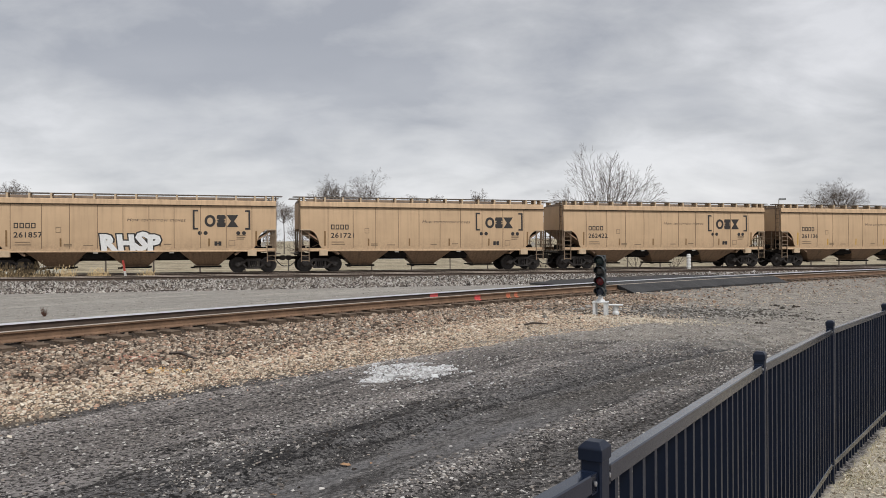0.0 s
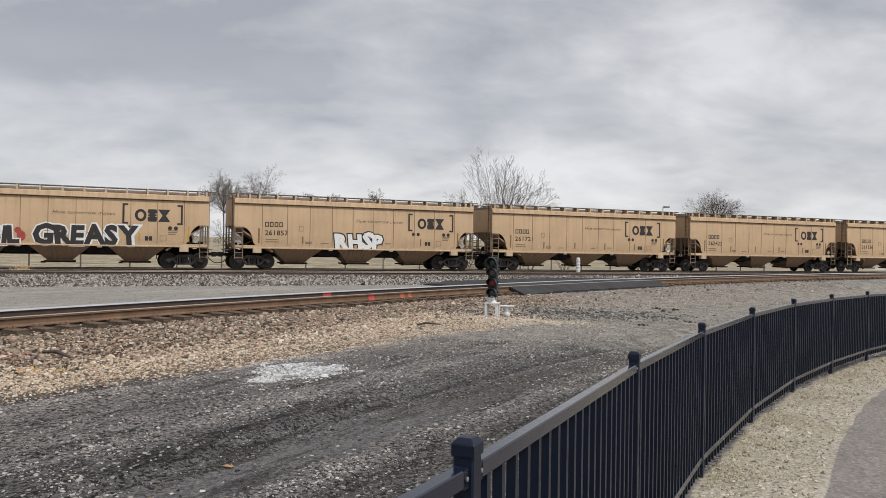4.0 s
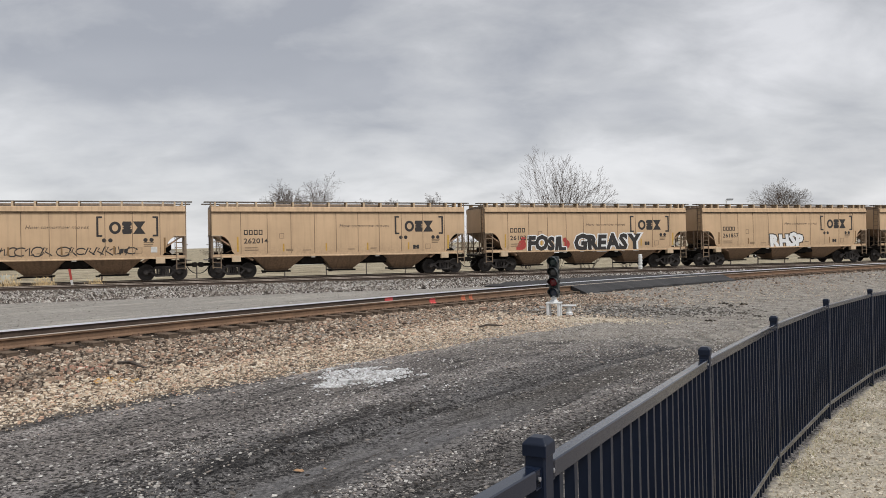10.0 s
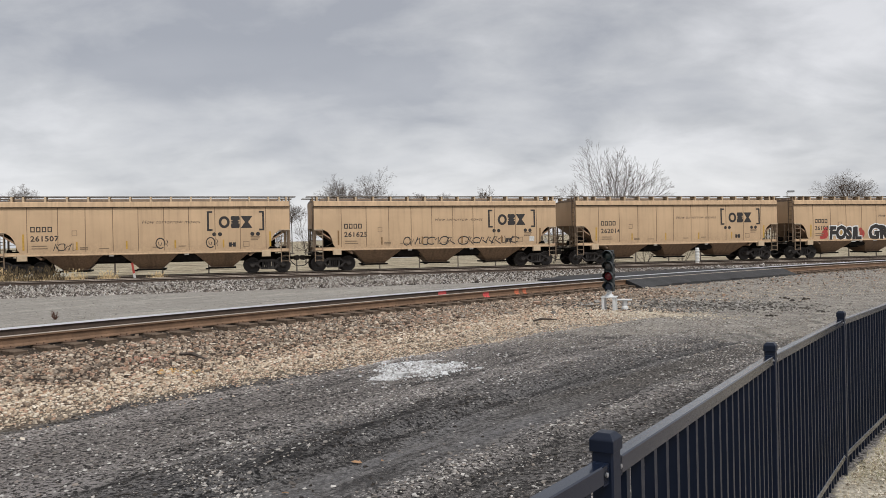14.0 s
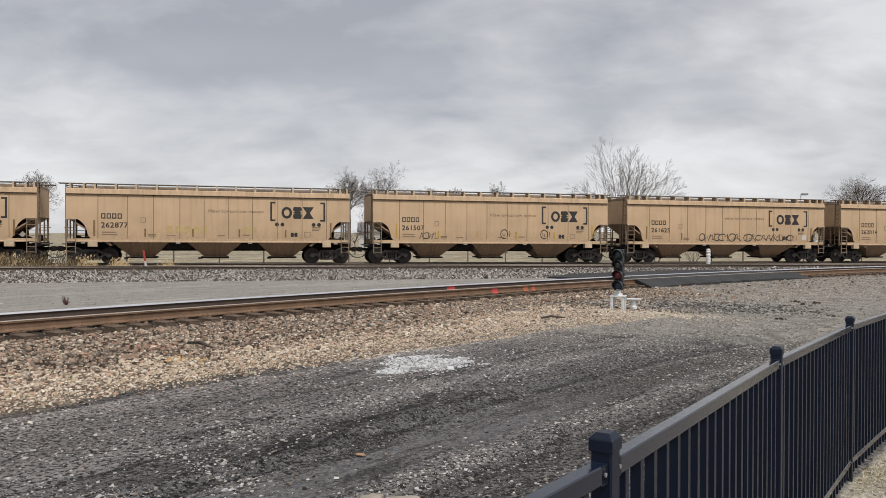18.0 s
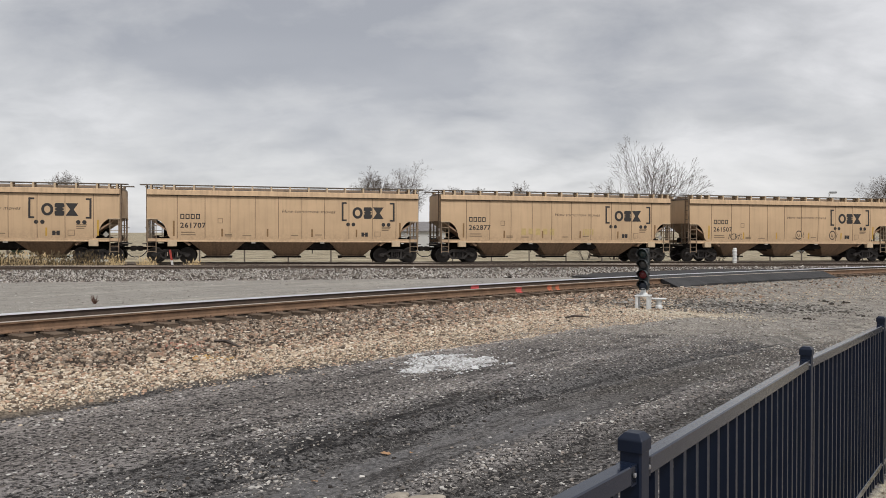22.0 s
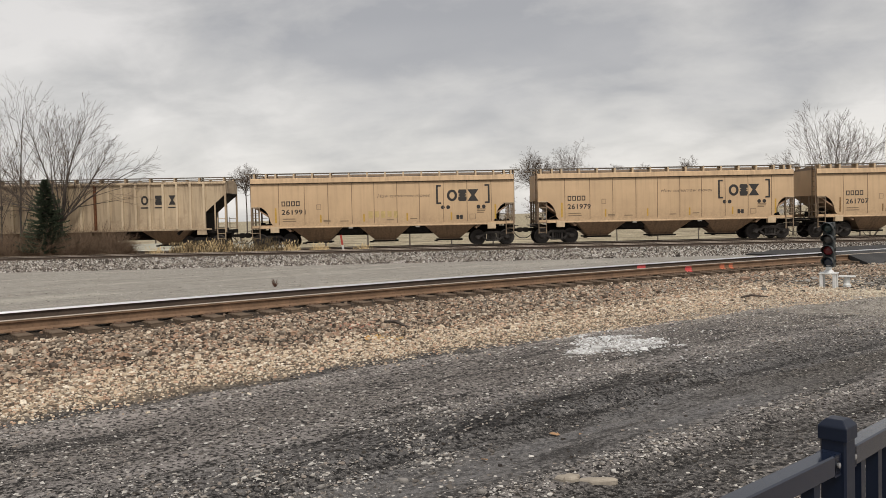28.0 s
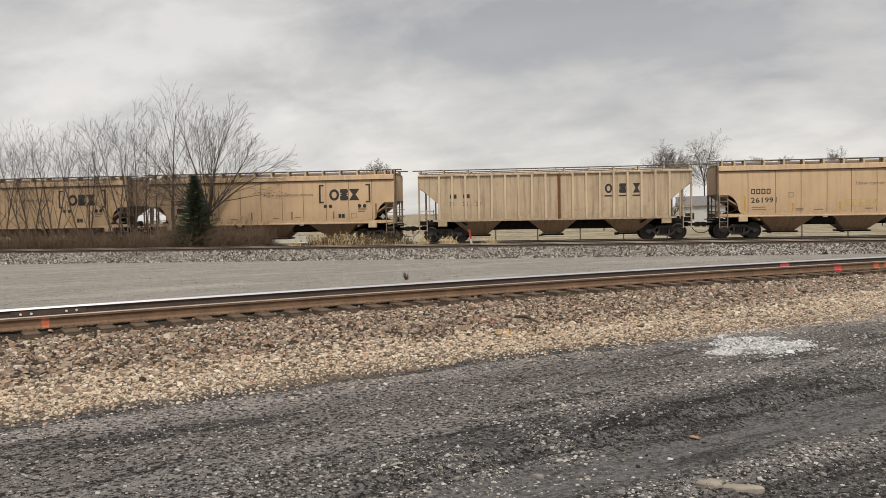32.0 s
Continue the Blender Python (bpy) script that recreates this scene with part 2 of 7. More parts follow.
# The curved connecting track in front: radius 110 m, then straight beside the main line.
CURVE_S = np.arange(-60.0, 140.0, 0.5)
_h = np.maximum(0.8191 - 0.00909 * CURVE_S, MAIN)
_x, _y = np.cumsum(np.cos(_h)) * 0.5, np.cumsum(np.sin(_h)) * 0.5
_i = int(np.searchsorted(CURVE_S, 0.0))
CURVE_X, CURVE_Y, CURVE_H = _x - _x[_i], _y - _y[_i] + 23.08, _h
CURVE_Z = np.where(CURVE_S < 90, 0.0666 - 0.01018 * CURVE_S + 5.1e-5 * CURVE_S**2, -0.44)


def curve_at(s, off=0.0, z=0.0):
    """off is to the left of the track's way, away from the footpath."""
    x, y = np.interp(s, CURVE_S, CURVE_X), np.interp(s, CURVE_S, CURVE_Y)
    h, zz = np.interp(s, CURVE_S, CURVE_H), np.interp(s, CURVE_S, CURVE_Z)
    return Vector((x - math.sin(h) * off, y + math.cos(h) * off, zz + z)), h


def curve_near(x, y):
    """Along and off the curved track, for arrays of places."""
    best = np.full(x.shape, 1e9)
    along, off, z = np.zeros_like(x), np.zeros_like(x), np.zeros_like(x)
    for k in range(0, len(CURVE_S), 2):
        dx, dy = x - CURVE_X[k], y - CURVE_Y[k]
        d = dx * dx + dy * dy
        m = d < best
        best = np.where(m, d, best)
        c, s = math.cos(CURVE_H[k]), math.sin(CURVE_H[k])
        along = np.where(m, CURVE_S[k] + dx * c + dy * s, along)
        off = np.where(m, -dx * s + dy * c, off)
        z = np.where(m, CURVE_Z[k], z)
    return along, off, z


def smooth01(v, a, b):
    t = np.clip((v - a) / (b - a), 0, 1)
    return t * t * (3 - 2 * t)


def ripple(x, y, size, seed):
    """Smooth unevenness from a few crossed waves."""
    r = np.random.RandomState(seed)
    out = np.zeros_like(x)
    for k in range(7):
        a, w = r.uniform(0, 6.28), size * r.uniform(0.5, 1.6)
        out += np.sin((x * math.cos(a) + y * math.sin(a)) * 6.28 / w + r.uniform(0, 6.28))
    return out / 7


def yard_z(x, y):
    """The dirt yard between the fence and the curved track."""
    return -0.004 * y - 0.006 * x - 0.030 * np.maximum(x, 0)


def ground_z(x, y, parts=False):
    x, y = np.asarray(x, float), np.asarray(y, float)
    s, off, zc = curve_near(x, y)
    ms = x * U[0] + (y - MAIN_Y) * U[1]
    mo = x * NRM[0] + (y - MAIN_Y) * NRM[1]
    mz = -0.335 - 0.0102 * np.clip(ms, -120, 120)
    yard = yard_z(np.clip(x, -30, 40), np.clip(y, -20, 60))
    bed = zc - 0.22
    # far side of the curved track: gravel falling to the foot of the main line's bed
    foot = mz - 0.42
    w = smooth01(mo, -20, -8)
    between = bed - 0.12 + (foot - bed + 0.12) * smooth01(-off, -(-3.0), 12.0)
    between = np.where(mo > -8.0, foot, between * (1 - w) + foot * w)
    right = bed + (np.minimum(yard, bed - 0.02) - bed) * smooth01(-off, 1.7, 6.6)
    right = right - 0.065 * smooth01(-off, 0.86, 1.02) * (1 - smooth01(-off, 1.5, 2.3))
    left = bed + (np.minimum(between, bed - 0.02) - bed) * smooth01(off, 1.6, 3.4)
    z = np.where(off < 0, right, left)
    crown = smooth01(mo, -8.0, -6.2) * (1 - smooth01(mo, 2.0, 4.5))
    z = np.where(mo > -8.6, z * (1 - smooth01(mo, -8.6, -8.0)) + foot * smooth01(mo, -8.6, -8.0), z)
    z = z * (1 - crown) + (mz - 0.2) * crown
    far = smooth01(mo, 4.0, 12.0)
    z = z * (1 - far) + (mz - 0.75) * far
    if parts:
        return z, s, off, ms, mo
    return z


def surface_z(x, y):
    """The ground with its ruts and unevenness."""
    x, y = np.asarray(x, float), np.asarray(y, float)
    z, s, off, ms, mo = ground_z(x, y, True)
    fs = fence_side(x, y)
    far = np.clip(60 / (np.hypot(x, y) + 20), 0, 1)
    yard = (off < -1.5) & (fs < 0) & (mo < -8)
    bump = 0.02 * ripple(x, y, 2.4, 3) + 0.012 * ripple(x, y, 0.7, 5)
    rut = sum(d * np.exp(-((off + o + 0.06 * ripple(x, y, 9, 8)) / w) ** 2) for o, w, d in ((10.02, 0.10, 1.5), (11.4, 0.16, 1.2), (10.5, 0.35, 0.8), (9.75, 0.16, -0.9), (11.12, 0.14, -0.6), (12.4, 0.25, 1.0), (13.8, 0.25, 1.0), (6.85, 0.16, 1.2), (7.4, 0.3, -0.5)))
    z = z + np.where(yard, bump - 0.026 * rut, 0.25 * bump) * far
    return z, s, off, ms, mo, fs


def gz(x, y):
    return float(ground_z(np.array([float(x)]), np.array([float(y)]))[0])


# Fence line: posts 2.44 m apart.
POSTS = [(-1.07, -0.28), (0.338, 1.716), (1.512, 3.764), (2.79, 5.70), (4.25, 7.62), (5.83, 9.47), (7.50, 11.20), (9.28, 12.86), (11.15, 14.43), (13.1, 15.9)]
POST_TOP = [1.235, 1.224, 1.115, 1.05, 1.0, 0.95, 0.89, 0.83, 0.77, 0.71]


def fence_side(x, y):
    """Distance from the fence, positive on the footpath's side."""
    best, out = np.full(x.shape, 1e9), np.zeros_like(x)
    pts = [(-9.0, -7.0)] + POSTS + [(40.0, 34.0)]
    for (ax, ay), (bx, by) in zip(pts, pts[1:]):
        dx, dy = bx - ax, by - ay
        t = np.clip(((x - ax) * dx + (y - ay) * dy) / (dx * dx + dy * dy), 0, 1)
        px, py = x - ax - t * dx, y - ay - t * dy
        d = np.hypot(px, py)
        side = np.where(px * dy - py * dx > 0, d, -d)
        out = np.where(d < best, side, out)
        best = np.minimum(best, d)
    return out

# ---- ground ----
def ground_material():
    m = Nodes("ground_gravel", 0.9)
    za, zb, lay = m.attr("zone_a"), m.attr("zone_b"), m.attr("lay")
    tan_w, brown_w, grey_w = za[0], za[1], za[2]
    grass_w, path_w, field_w = zb[0], zb[1], zb[2]
    big, mid, fine = m.noise(0.35, 4), m.noise(2.2, 5, 0.6), m.noise(26, 4, 0.7)
    tiny = m.noise(75, 3, 0.7)
    grit_v = m.n.new("ShaderNodeRGBToBW")
    m.put(grit_v.inputs[0], m.cells(38))
    grit = grit_v.outputs[0]
    gritv = m.span(m.cells(38, "F1", "Distance"), 0.0, 0.02)
    # bands that run along the dirt road
    band_at = m.n.new("ShaderNodeCombineXYZ")
    m.put(band_at.inputs[0], m.math("MULTIPLY", lay[0], 30.0))
    m.put(band_at.inputs[1], m.math("MULTIPLY", lay[1], 200.0))

    def band(scale, detail, rough, dist):
        x = m.n.new("ShaderNodeTexNoise")
        x.inputs["Scale"].default_value, x.inputs["Detail"].default_value = scale, detail
        x.inputs["Roughness"].default_value, x.inputs["Distortion"].default_value = rough, dist
        m.l.new(band_at.outputs[0], x.inputs["Vector"])
        return x.outputs[0]

    wide, thin = band(0.75, 5, 0.6, 0.3), band(3.2, 5, 0.65, 0.6)
    # the road's own strips, by their distance from the track: mud, ruts, tyre marks, dry edge
    side = m.math("SUBTRACT", m.math("MULTIPLY", lay[1], 200.0), 100.0)
    side = m.math("ADD", side, m.span(wide, 0.3, 0.7, -0.12, 0.12))
    side = m.math("ADD", side, m.span(mid, 0.3, 0.7, -0.05, 0.05))
    side = m.math("ADD", side, m.span(fine, 0.3, 0.7, -0.06, 0.06))
    strips = m.n.new("ShaderNodeValToRGB")
    stops = ((-13.0, 0.080, 3), (-12.4, 0.060, 2), (-12.1, 0.085, 3), (-11.6, 0.062, 2), (-11.45, 0.055, 2), (-11.25, 0.055, 2), (-11.12, 0.105, 3), (-10.9, 0.080, 2),
             (-10.75, 0.070, 1), (-10.22, 0.066, 1), (-10.06, 0.066, 1), (-10.0, 0.034, 1), (-9.93, 0.066, 1), (-9.6, 0.068, 2), (-9.32, 0.080, 2), (-9.05, 0.112, 3), (-8.4, 0.075, 4),
             (-7.75, 0.086, 4), (-7.45, 0.145, 4), (-7.08, 0.165, 4), (-6.92, 0.045, 3), (-6.75, 0.034, 3), (-6.5, 0.06, 3))
    while len(strips.color_ramp.elements) < len(stops):
        strips.color_ramp.elements.new(0.5)
    for e, (o, v, warm) in zip(strips.color_ramp.elements, stops):
        v *= 1.85
        e.position, e.color = (o + 13) / 6.5, (v * (1.01 + 0.026 * warm), v, v * (1.03 - 0.022 * warm), 1)
    m.put(strips.inputs[0], m.math("DIVIDE", m.math("ADD", side, 13.0), 6.5))
    hair = band(11.0, 4, 0.65, 0.4)
    dirt = m.mix(m.span(thin, 0.40, 0.66, 0, 0.6), strips.outputs[0], (0.150, 0.138, 0.128))
    dirt = m.mix(m.span(hair, 0.54, 0.66, 0, 0.55), dirt, (0.025, 0.023, 0.023))
    dirt = m.mix(m.span(hair, 0.30, 0.42, 0.45, 0), dirt, (0.160, 0.148, 0.138))
    dirt = m.mix(m.span(m.math("ADD", thin, m.span(fine, 0.2, 0.8, -0.1, 0.1)), 0.53, 0.61, 0, 0.75), dirt, (0.022, 0.020, 0.020))
    lug = m.math("SINE", m.math("ADD", m.math("MULTIPLY", lay[0], 200 * 62.0), m.span(mid, 0.2, 0.8, 0, 9.0)))
    on_lug = m.math("MULTIPLY", m.span(side, -11.60, -11.50), m.span(side, -11.22, -11.12, 1, 0))
    dirt = m.mix(m.math("MULTIPLY", on_lug, m.span(lug, 0.1, 0.7, 0, 0.55)), dirt, (0.095, 0.088, 0.082))
    calm = m.math("MULTIPLY", m.span(side, -10.88, -10.74), m.span(side, -10.30, -10.16, 1, 0))
    here = m.math("SUBTRACT", m.math("MULTIPLY", lay[0], 200.0), 100.0)
    dirt = m.mix(m.math("MULTIPLY", calm, m.span(here, -12.5, -9.5, 0, 0.75)), dirt, (0.082, 0.073, 0.064))
    calm = m.math("MULTIPLY", calm, m.span(here, -12.5, -9.5, 1, 0))
    rough_w = m.math("SUBTRACT", 1.0, m.math("MULTIPLY", calm, 0.45))
    dirt = m.mix(m.math("MULTIPLY", m.span(tiny, 0.56, 0.63, 0, 0.8), rough_w), dirt, (0.36, 0.34, 0.32))
    # near-black specks paint the shade of small crevices into the dirt
    dirt = m.mix(m.math("MULTIPLY", m.span(fine, 0.50, 0.56, 0, 0.92), rough_w), dirt, (0.012, 0.0114, 0.0114))
    tread = m.math("SINE", m.math("ADD", m.math("MULTIPLY", side, 62.0), m.span(mid, 0.2, 0.8, 0, 3.0)))
    on_tread = m.math("MULTIPLY", m.span(side, -12.5, -12.2), m.span(side, -11.15, -10.95, 1, 0))
    on_tread = m.math("MULTIPLY", on_tread, m.span(thin, 0.36, 0.56, 0.15, 0.85))
    dirt = m.mix(m.math("MULTIPLY", on_tread, m.span(tread, 0.0, 0.6, 0, 0.7)), dirt, (0.020, 0.019, 0.019))
    # tan and brown beds darkened: gap shade between loose stones is in the colour
    tan = m.mix(m.span(mid, 0.3, 0.7), (0.20, 0.16, 0.12), (0.32, 0.265, 0.205))
    tan = m.mix(m.span(fine, 0.35, 0.62, 0, 0.9), tan, (0.045, 0.034, 0.026))
    brown = m.mix(m.span(fine, 0.3, 0.7), (0.020, 0.0155, 0.013), (0.085, 0.066, 0.052))
    grey = m.mix(m.span(mid, 0.3, 0.7), (0.245, 0.226, 0.198), (0.375, 0.346, 0.305))
    grey = m.mix(m.span(fine, 0.42, 0.66, 0, 0.75), grey, (0.115, 0.104, 0.091))
    grey = m.mix(m.span(tiny, 0.55, 0.68, 0, 0.6), grey, (0.48, 0.45, 0.405))
    smooth_lane = m.math("MULTIPLY", m.span(side, 2.6, 3.4), m.span(thin, 0.38, 0.62, 0.25, 0.8))
    grey = m.mix(smooth_lane, grey, m.mix(m.span(hair, 0.3, 0.7), (0.225, 0.212, 0.195), (0.40, 0.38, 0.35)))
    grey = m.mix(m.math("MULTIPLY", m.span(side, 2.4, 3.2), m.span(thin, 0.46, 0.60, 0, 0.65)), grey, (0.19, 0.178, 0.158))
    grey = m.mix(m.math("MULTIPLY", m.span(side, 2.4, 3.2), m.span(wide, 0.52, 0.66, 0, 0.5)), grey, (0.42, 0.395, 0.345))
    grey = m.mix(m.span(m.noise(9, 5, 0.7, stretch=(0.35, 1, 1)), 0.56, 0.66, 0, 0.55), grey, (0.14, 0.128, 0.115))
    grass = m.mix(m.span(mid, 0.35, 0.65), (0.45, 0.405, 0.335), (0.33, 0.30, 0.24))
    # darker specks stand in for small shadows on the verge
    grass = m.mix(m.span(fine, 0.5, 0.66, 0, 0.7), grass, (0.15, 0.13, 0.10))
    grass = m.mix(m.span(m.noise(1.3, 4), 0.54, 0.70, 0, 0.45), grass, (0.25, 0.225, 0.12))
    grass = m.mix(m.span(tiny, 0.5, 0.75, 0, 0.6), grass, (0.64, 0.59, 0.49))
    path = m.mix(m.span(fine, 0.3, 0.7), (0.205, 0.183, 0.168), (0.285, 0.258, 0.240))
    path = m.mix(m.span(mid, 0.5, 0.7, 0, 0.4), path, (0.165, 0.145, 0.132))
    field = m.mix(m.span(m.noise(0.6, 6, 0.7), 0.38, 0.62), (0.20, 0.165, 0.11), (0.44, 0.385, 0.28))
    field = m.mix(m.span(fine, 0.45, 0.7, 0, 0.6), field, (0.12, 0.095, 0.06))
    lime = m.mix(m.span(fine, 0.35, 0.7), (0.58, 0.58, 0.58), (0.28, 0.27, 0.255))
    jag = m.math("ADD", m.span(mid, 0.25, 0.75, -0.28, 0.28), m.span(fine, 0.25, 0.75, -0.22, 0.22))

    def edge(w, sharp=0.12):
        return m.span(m.math("ADD", w, jag), 0.5 - sharp, 0.5 + sharp)

    damp = m.math("MULTIPLY", m.span(side, -10.04, -9.86), m.span(side, -9.50, -9.22, 1, 0))
    damp = m.math("MULTIPLY", damp, m.math("MULTIPLY", m.span(here, -18.0, -15.5), m.span(here, -13.4, -11.0, 1, 0.15)))
    damp = m.math("MULTIPLY", damp, m.span(m.math("ADD", thin, m.span(fine, 0.3, 0.7, -0.12, 0.12)), 0.36, 0.52, 0.2, 1.0))
    damp = m.math("MULTIPLY", damp, m.span(mid, 0.36, 0.56, 0.25, 0.85))
    dirt = m.mix(damp, dirt, (0.011, 0.0108, 0.0115))
    groove = m.math("MULTIPLY", m.span(side, -10.07, -10.02), m.span(side, -9.98, -9.93, 1, 0))
    dirt = m.mix(m.math("MULTIPLY", groove, m.span(m.math("ADD", mid, m.span(fine, 0.3, 0.7, -0.1, 0.1)), 0.42, 0.60, 0.1, 0.65)), dirt, (0.014, 0.013, 0.013))
    moss = m.mix(m.span(fine, 0.35, 0.65), (0.075, 0.080, 0.030), (0.20, 0.19, 0.09))
    dirt = m.mix(m.math("MULTIPLY", m.span(m.math("ADD", za[3], m.span(mid, 0.3, 0.7, -0.25, 0.25)), 0.35, 0.75, 0, 0.75), m.span(tiny, 0.40, 0.58)), dirt, moss)
    c = m.mix(edge(tan_w, 0.25), dirt, tan)
    c = m.mix(edge(brown_w, 0.25), c, brown)
    c = m.mix(edge(grey_w, 0.25), c, grey)
    c = m.mix(edge(lay[2], 0.3), c, lime)
    c = m.mix(edge(field_w), c, field)
    c = m.mix(edge(grass_w), c, grass)
    c = m.mix(m.span(path_w, 0.42, 0.58), c, path)
    c = m.mix(0.30, c, m.mix(1.0, c, grit, "OVERLAY"))
    h = m.math("ADD", m.math("MULTIPLY", fine, 0.6), m.math("MULTIPLY", gritv, 0.5))
    wet = m.math("SUBTRACT", 0.92, m.math("MULTIPLY", calm, m.span(wide, 0.4, 0.6, 0.15, 0.35)))
    return m.done(c, wet, h, 0.045, 1.0)


def make_ground():
    az = np.concatenate([np.radians(np.arange(-72, 72.01, 0.42)), np.radians(np.arange(76, 288, 4.0))])
    rad = [0.0]
    r = 0.6
    while r < 90:
        rad.append(r)
        r *= 1.0165
        r += 0.004
    while r < 4200:
        rad.append(r)
        r *= 1.12
    rad = np.array(rad[1:])
    A, R = np.meshgrid(az, rad)
    x, y = R * np.sin(A), R * np.cos(A)
    z, s, off, ms, mo, fs = surface_z(x, y)
    n_a, n_r = len(az), len(rad)
    me = bpy.data.meshes.new("ground")
    verts = np.stack([x, y, z], -1).reshape(-1, 3)
    verts = np.vstack([verts, [[0, 0, float(surface_z([0.0], [0.0])[0][0])]]])
    i, j = np.meshgrid(np.arange(n_r - 1), np.arange(n_a), indexing="ij")
    j2 = (j + 1) % n_a
    quads = np.stack([i * n_a + j, i * n_a + j2, (i + 1) * n_a + j2, (i + 1) * n_a + j], -1).reshape(-1, 4)[:, ::-1]
    centre = len(verts) - 1
    tris = [(centre, k, (k + 1) % n_a) for k in range(n_a)]
    me.from_pydata(verts.tolist(), [], quads.tolist() + tris)
    wob = 0.5 * ripple(x, y, 5, 11) + 0.3 * ripple(x, y, 1.8, 12)
    toe = 6.72 + 0.30 * wob + 0.25 * smooth01(s, -13, -9)
    tan = smooth01(toe + off, -0.25, 0.25) * (off < 0) * (mo < -8) * (1 - smooth01(s, -3, 5))
    brown = (1 - smooth01(np.abs(off + 1.1 + 0.5 * wob), 3.4 - 0.6 * smooth01(s, -9, -3), 4.6 - 0.6 * smooth01(s, -9, -3))) * (1 - smooth01(s, 3, 9) * 0.8)
    grey = np.maximum((off > 1.8) * (mo < 5) * 1.0, 0.66 * smooth01(y + 0.15 * x + 3.0 * wob, 11.0, 17.0) * (off < -1.6) * (fs < -0.2))
    grey = np.maximum(grey, ((mo > -9) & (mo < 4.5)) * 1.0)
    field = smooth01(mo, 3.2, 5.0)
    grass = smooth01(fs, -0.10, 0.15)
    tan = np.maximum(tan, 0.62 * np.exp(-((off + 4.6) / 1.5) ** 2) * smooth01(s, 3, 8) * (1 - smooth01(s, 30, 42)))
    edge = 0.85 + 0.015 * ripple(x, y, 1.5, 14)
    path = smooth01(fs, edge - 0.05, edge + 0.05)
    lime = 0.42 * np.exp(-(((x + 0.45) / 0.48) ** 2 + ((y - 10.4) / 0.6) ** 2)) + 0.7 * np.exp(-(((x - 4.0) / 0.85) ** 2 + ((y - 18.3) / 1.3) ** 2))
    moss = smooth01(fs, -1.15, -0.35) * (1 - smooth01(fs, -0.02, 0.05)) * (1 - smooth01(y, 3.0, 7.0))
    along, across = np.clip(s / 200 + 0.5, 0, 1), np.clip(off / 200 + 0.5, 0, 1)
    for name, chans in (("zone_a", (tan, brown, grey, moss)), ("zone_b", (grass, path, field)), ("lay", (along, across, lime))):
        att = me.color_attributes.new(name, "FLOAT_COLOR", "POINT")
        col = np.ones((len(verts), 4), np.float32)
        for k, ch in enumerate(chans):
            col[:-1, k] = np.asarray(ch, np.float32).ravel()
        att.data.foreach_set("color", col.ravel())
    me.shade_smooth()
    me.materials.append(ground_material())
    ob = new("ground", me)
    return tagged(ob, "rail yard ground of dark dirt, pale limestone and grey gravel", "ground", kind="structure")


ground = make_ground()

# ---- rails, ties and plates ----
def rail_material(name, web, head, vary=0.25):
    m = Nodes(name, 0.55, 0.0)
    x = m.xyz()
    n1, n2 = m.noise(3.0, 4), m.noise(22, 4)
    c = m.mix(m.span(n1, 0.3, 0.7), tuple(k * (1 - vary) for k in web), tuple(k * (1 + vary) for k in web))
    c = m.mix(m.span(n2, 0.5, 0.75, 0, 0.6), c, tuple(k * 0.45 for k in web))
    return m.done(c, 0.72, n2, 0.004)


RUST = rail_material("rusty_rail_web", (0.172, 0.102, 0.060), None)
DARK_RUST = rail_material("dark_rail_web", (0.072, 0.050, 0.037), None)
SHINE = Nodes("worn_rail_head", 0.28, 0.9)
SHINE = SHINE.done(SHINE.mix(SHINE.span(SHINE.noise(4, 4, stretch=(0.2, 0.2, 1)), 0.3, 0.7), (0.74, 0.74, 0.75), (0.86, 0.86, 0.87)), 0.34)
DULL = plain("dull_rail_head", (0.40, 0.34, 0.28), 0.5, 0.35, 0.2, 6)
TIE = Nodes("weathered_tie_wood", 0.9)
TIE = TIE.done(TIE.mix(TIE.span(TIE.noise(5, 5, 0.65, stretch=(0.4, 5, 5)), 0.3, 0.7), (0.065, 0.046, 0.034), (0.19, 0.142, 0.105)), 0.9, TIE.noise(14, 4, stretch=(0.3, 4, 4)), 0.01)
PLATE = plain("rusty_tie_plate", (0.16, 0.098, 0.066), 0.8, 0.0, 0.3, 14)
BASE_PROFILE = [(-0.076, -0.186), (0.076, -0.186), (0.076, -0.174), (0.02, -0.155), (0.0095, -0.140), (0.0085, -0.055), (0.018, -0.046), (0.036, -0.040),
                (0.037, -0.010), (0.030, -0.003), (-0.030, -0.003), (-0.037, -0.010), (-0.036, -0.040), (-0.018, -0.046), (-0.0085, -0.055), (-0.0095, -0.140), (-0.02, -0.155), (-0.076, -0.174)]
WORN_PROFILE = BASE_PROFILE[:10] + [(-0.022, -0.006), (-0.0365, -0.036)] + BASE_PROFILE[12:]
HEAD_PROFILE = [(-0.0385, -0.030), (-0.025, -0.002), (-0.020, 0.0), (0.031, 0.0), (0.0385, -0.009), (0.0385, -0.012), (0.030, -0.008), (-0.020, -0.008), (-0.035, -0.034)]
DULL_PROFILE = [(-0.0385, -0.012), (-0.0385, -0.009), (-0.031, 0.0), (0.031, 0.0), (0.0385, -0.009), (0.0385, -0.012), (0.030, -0.008), (-0.030, -0.008)]


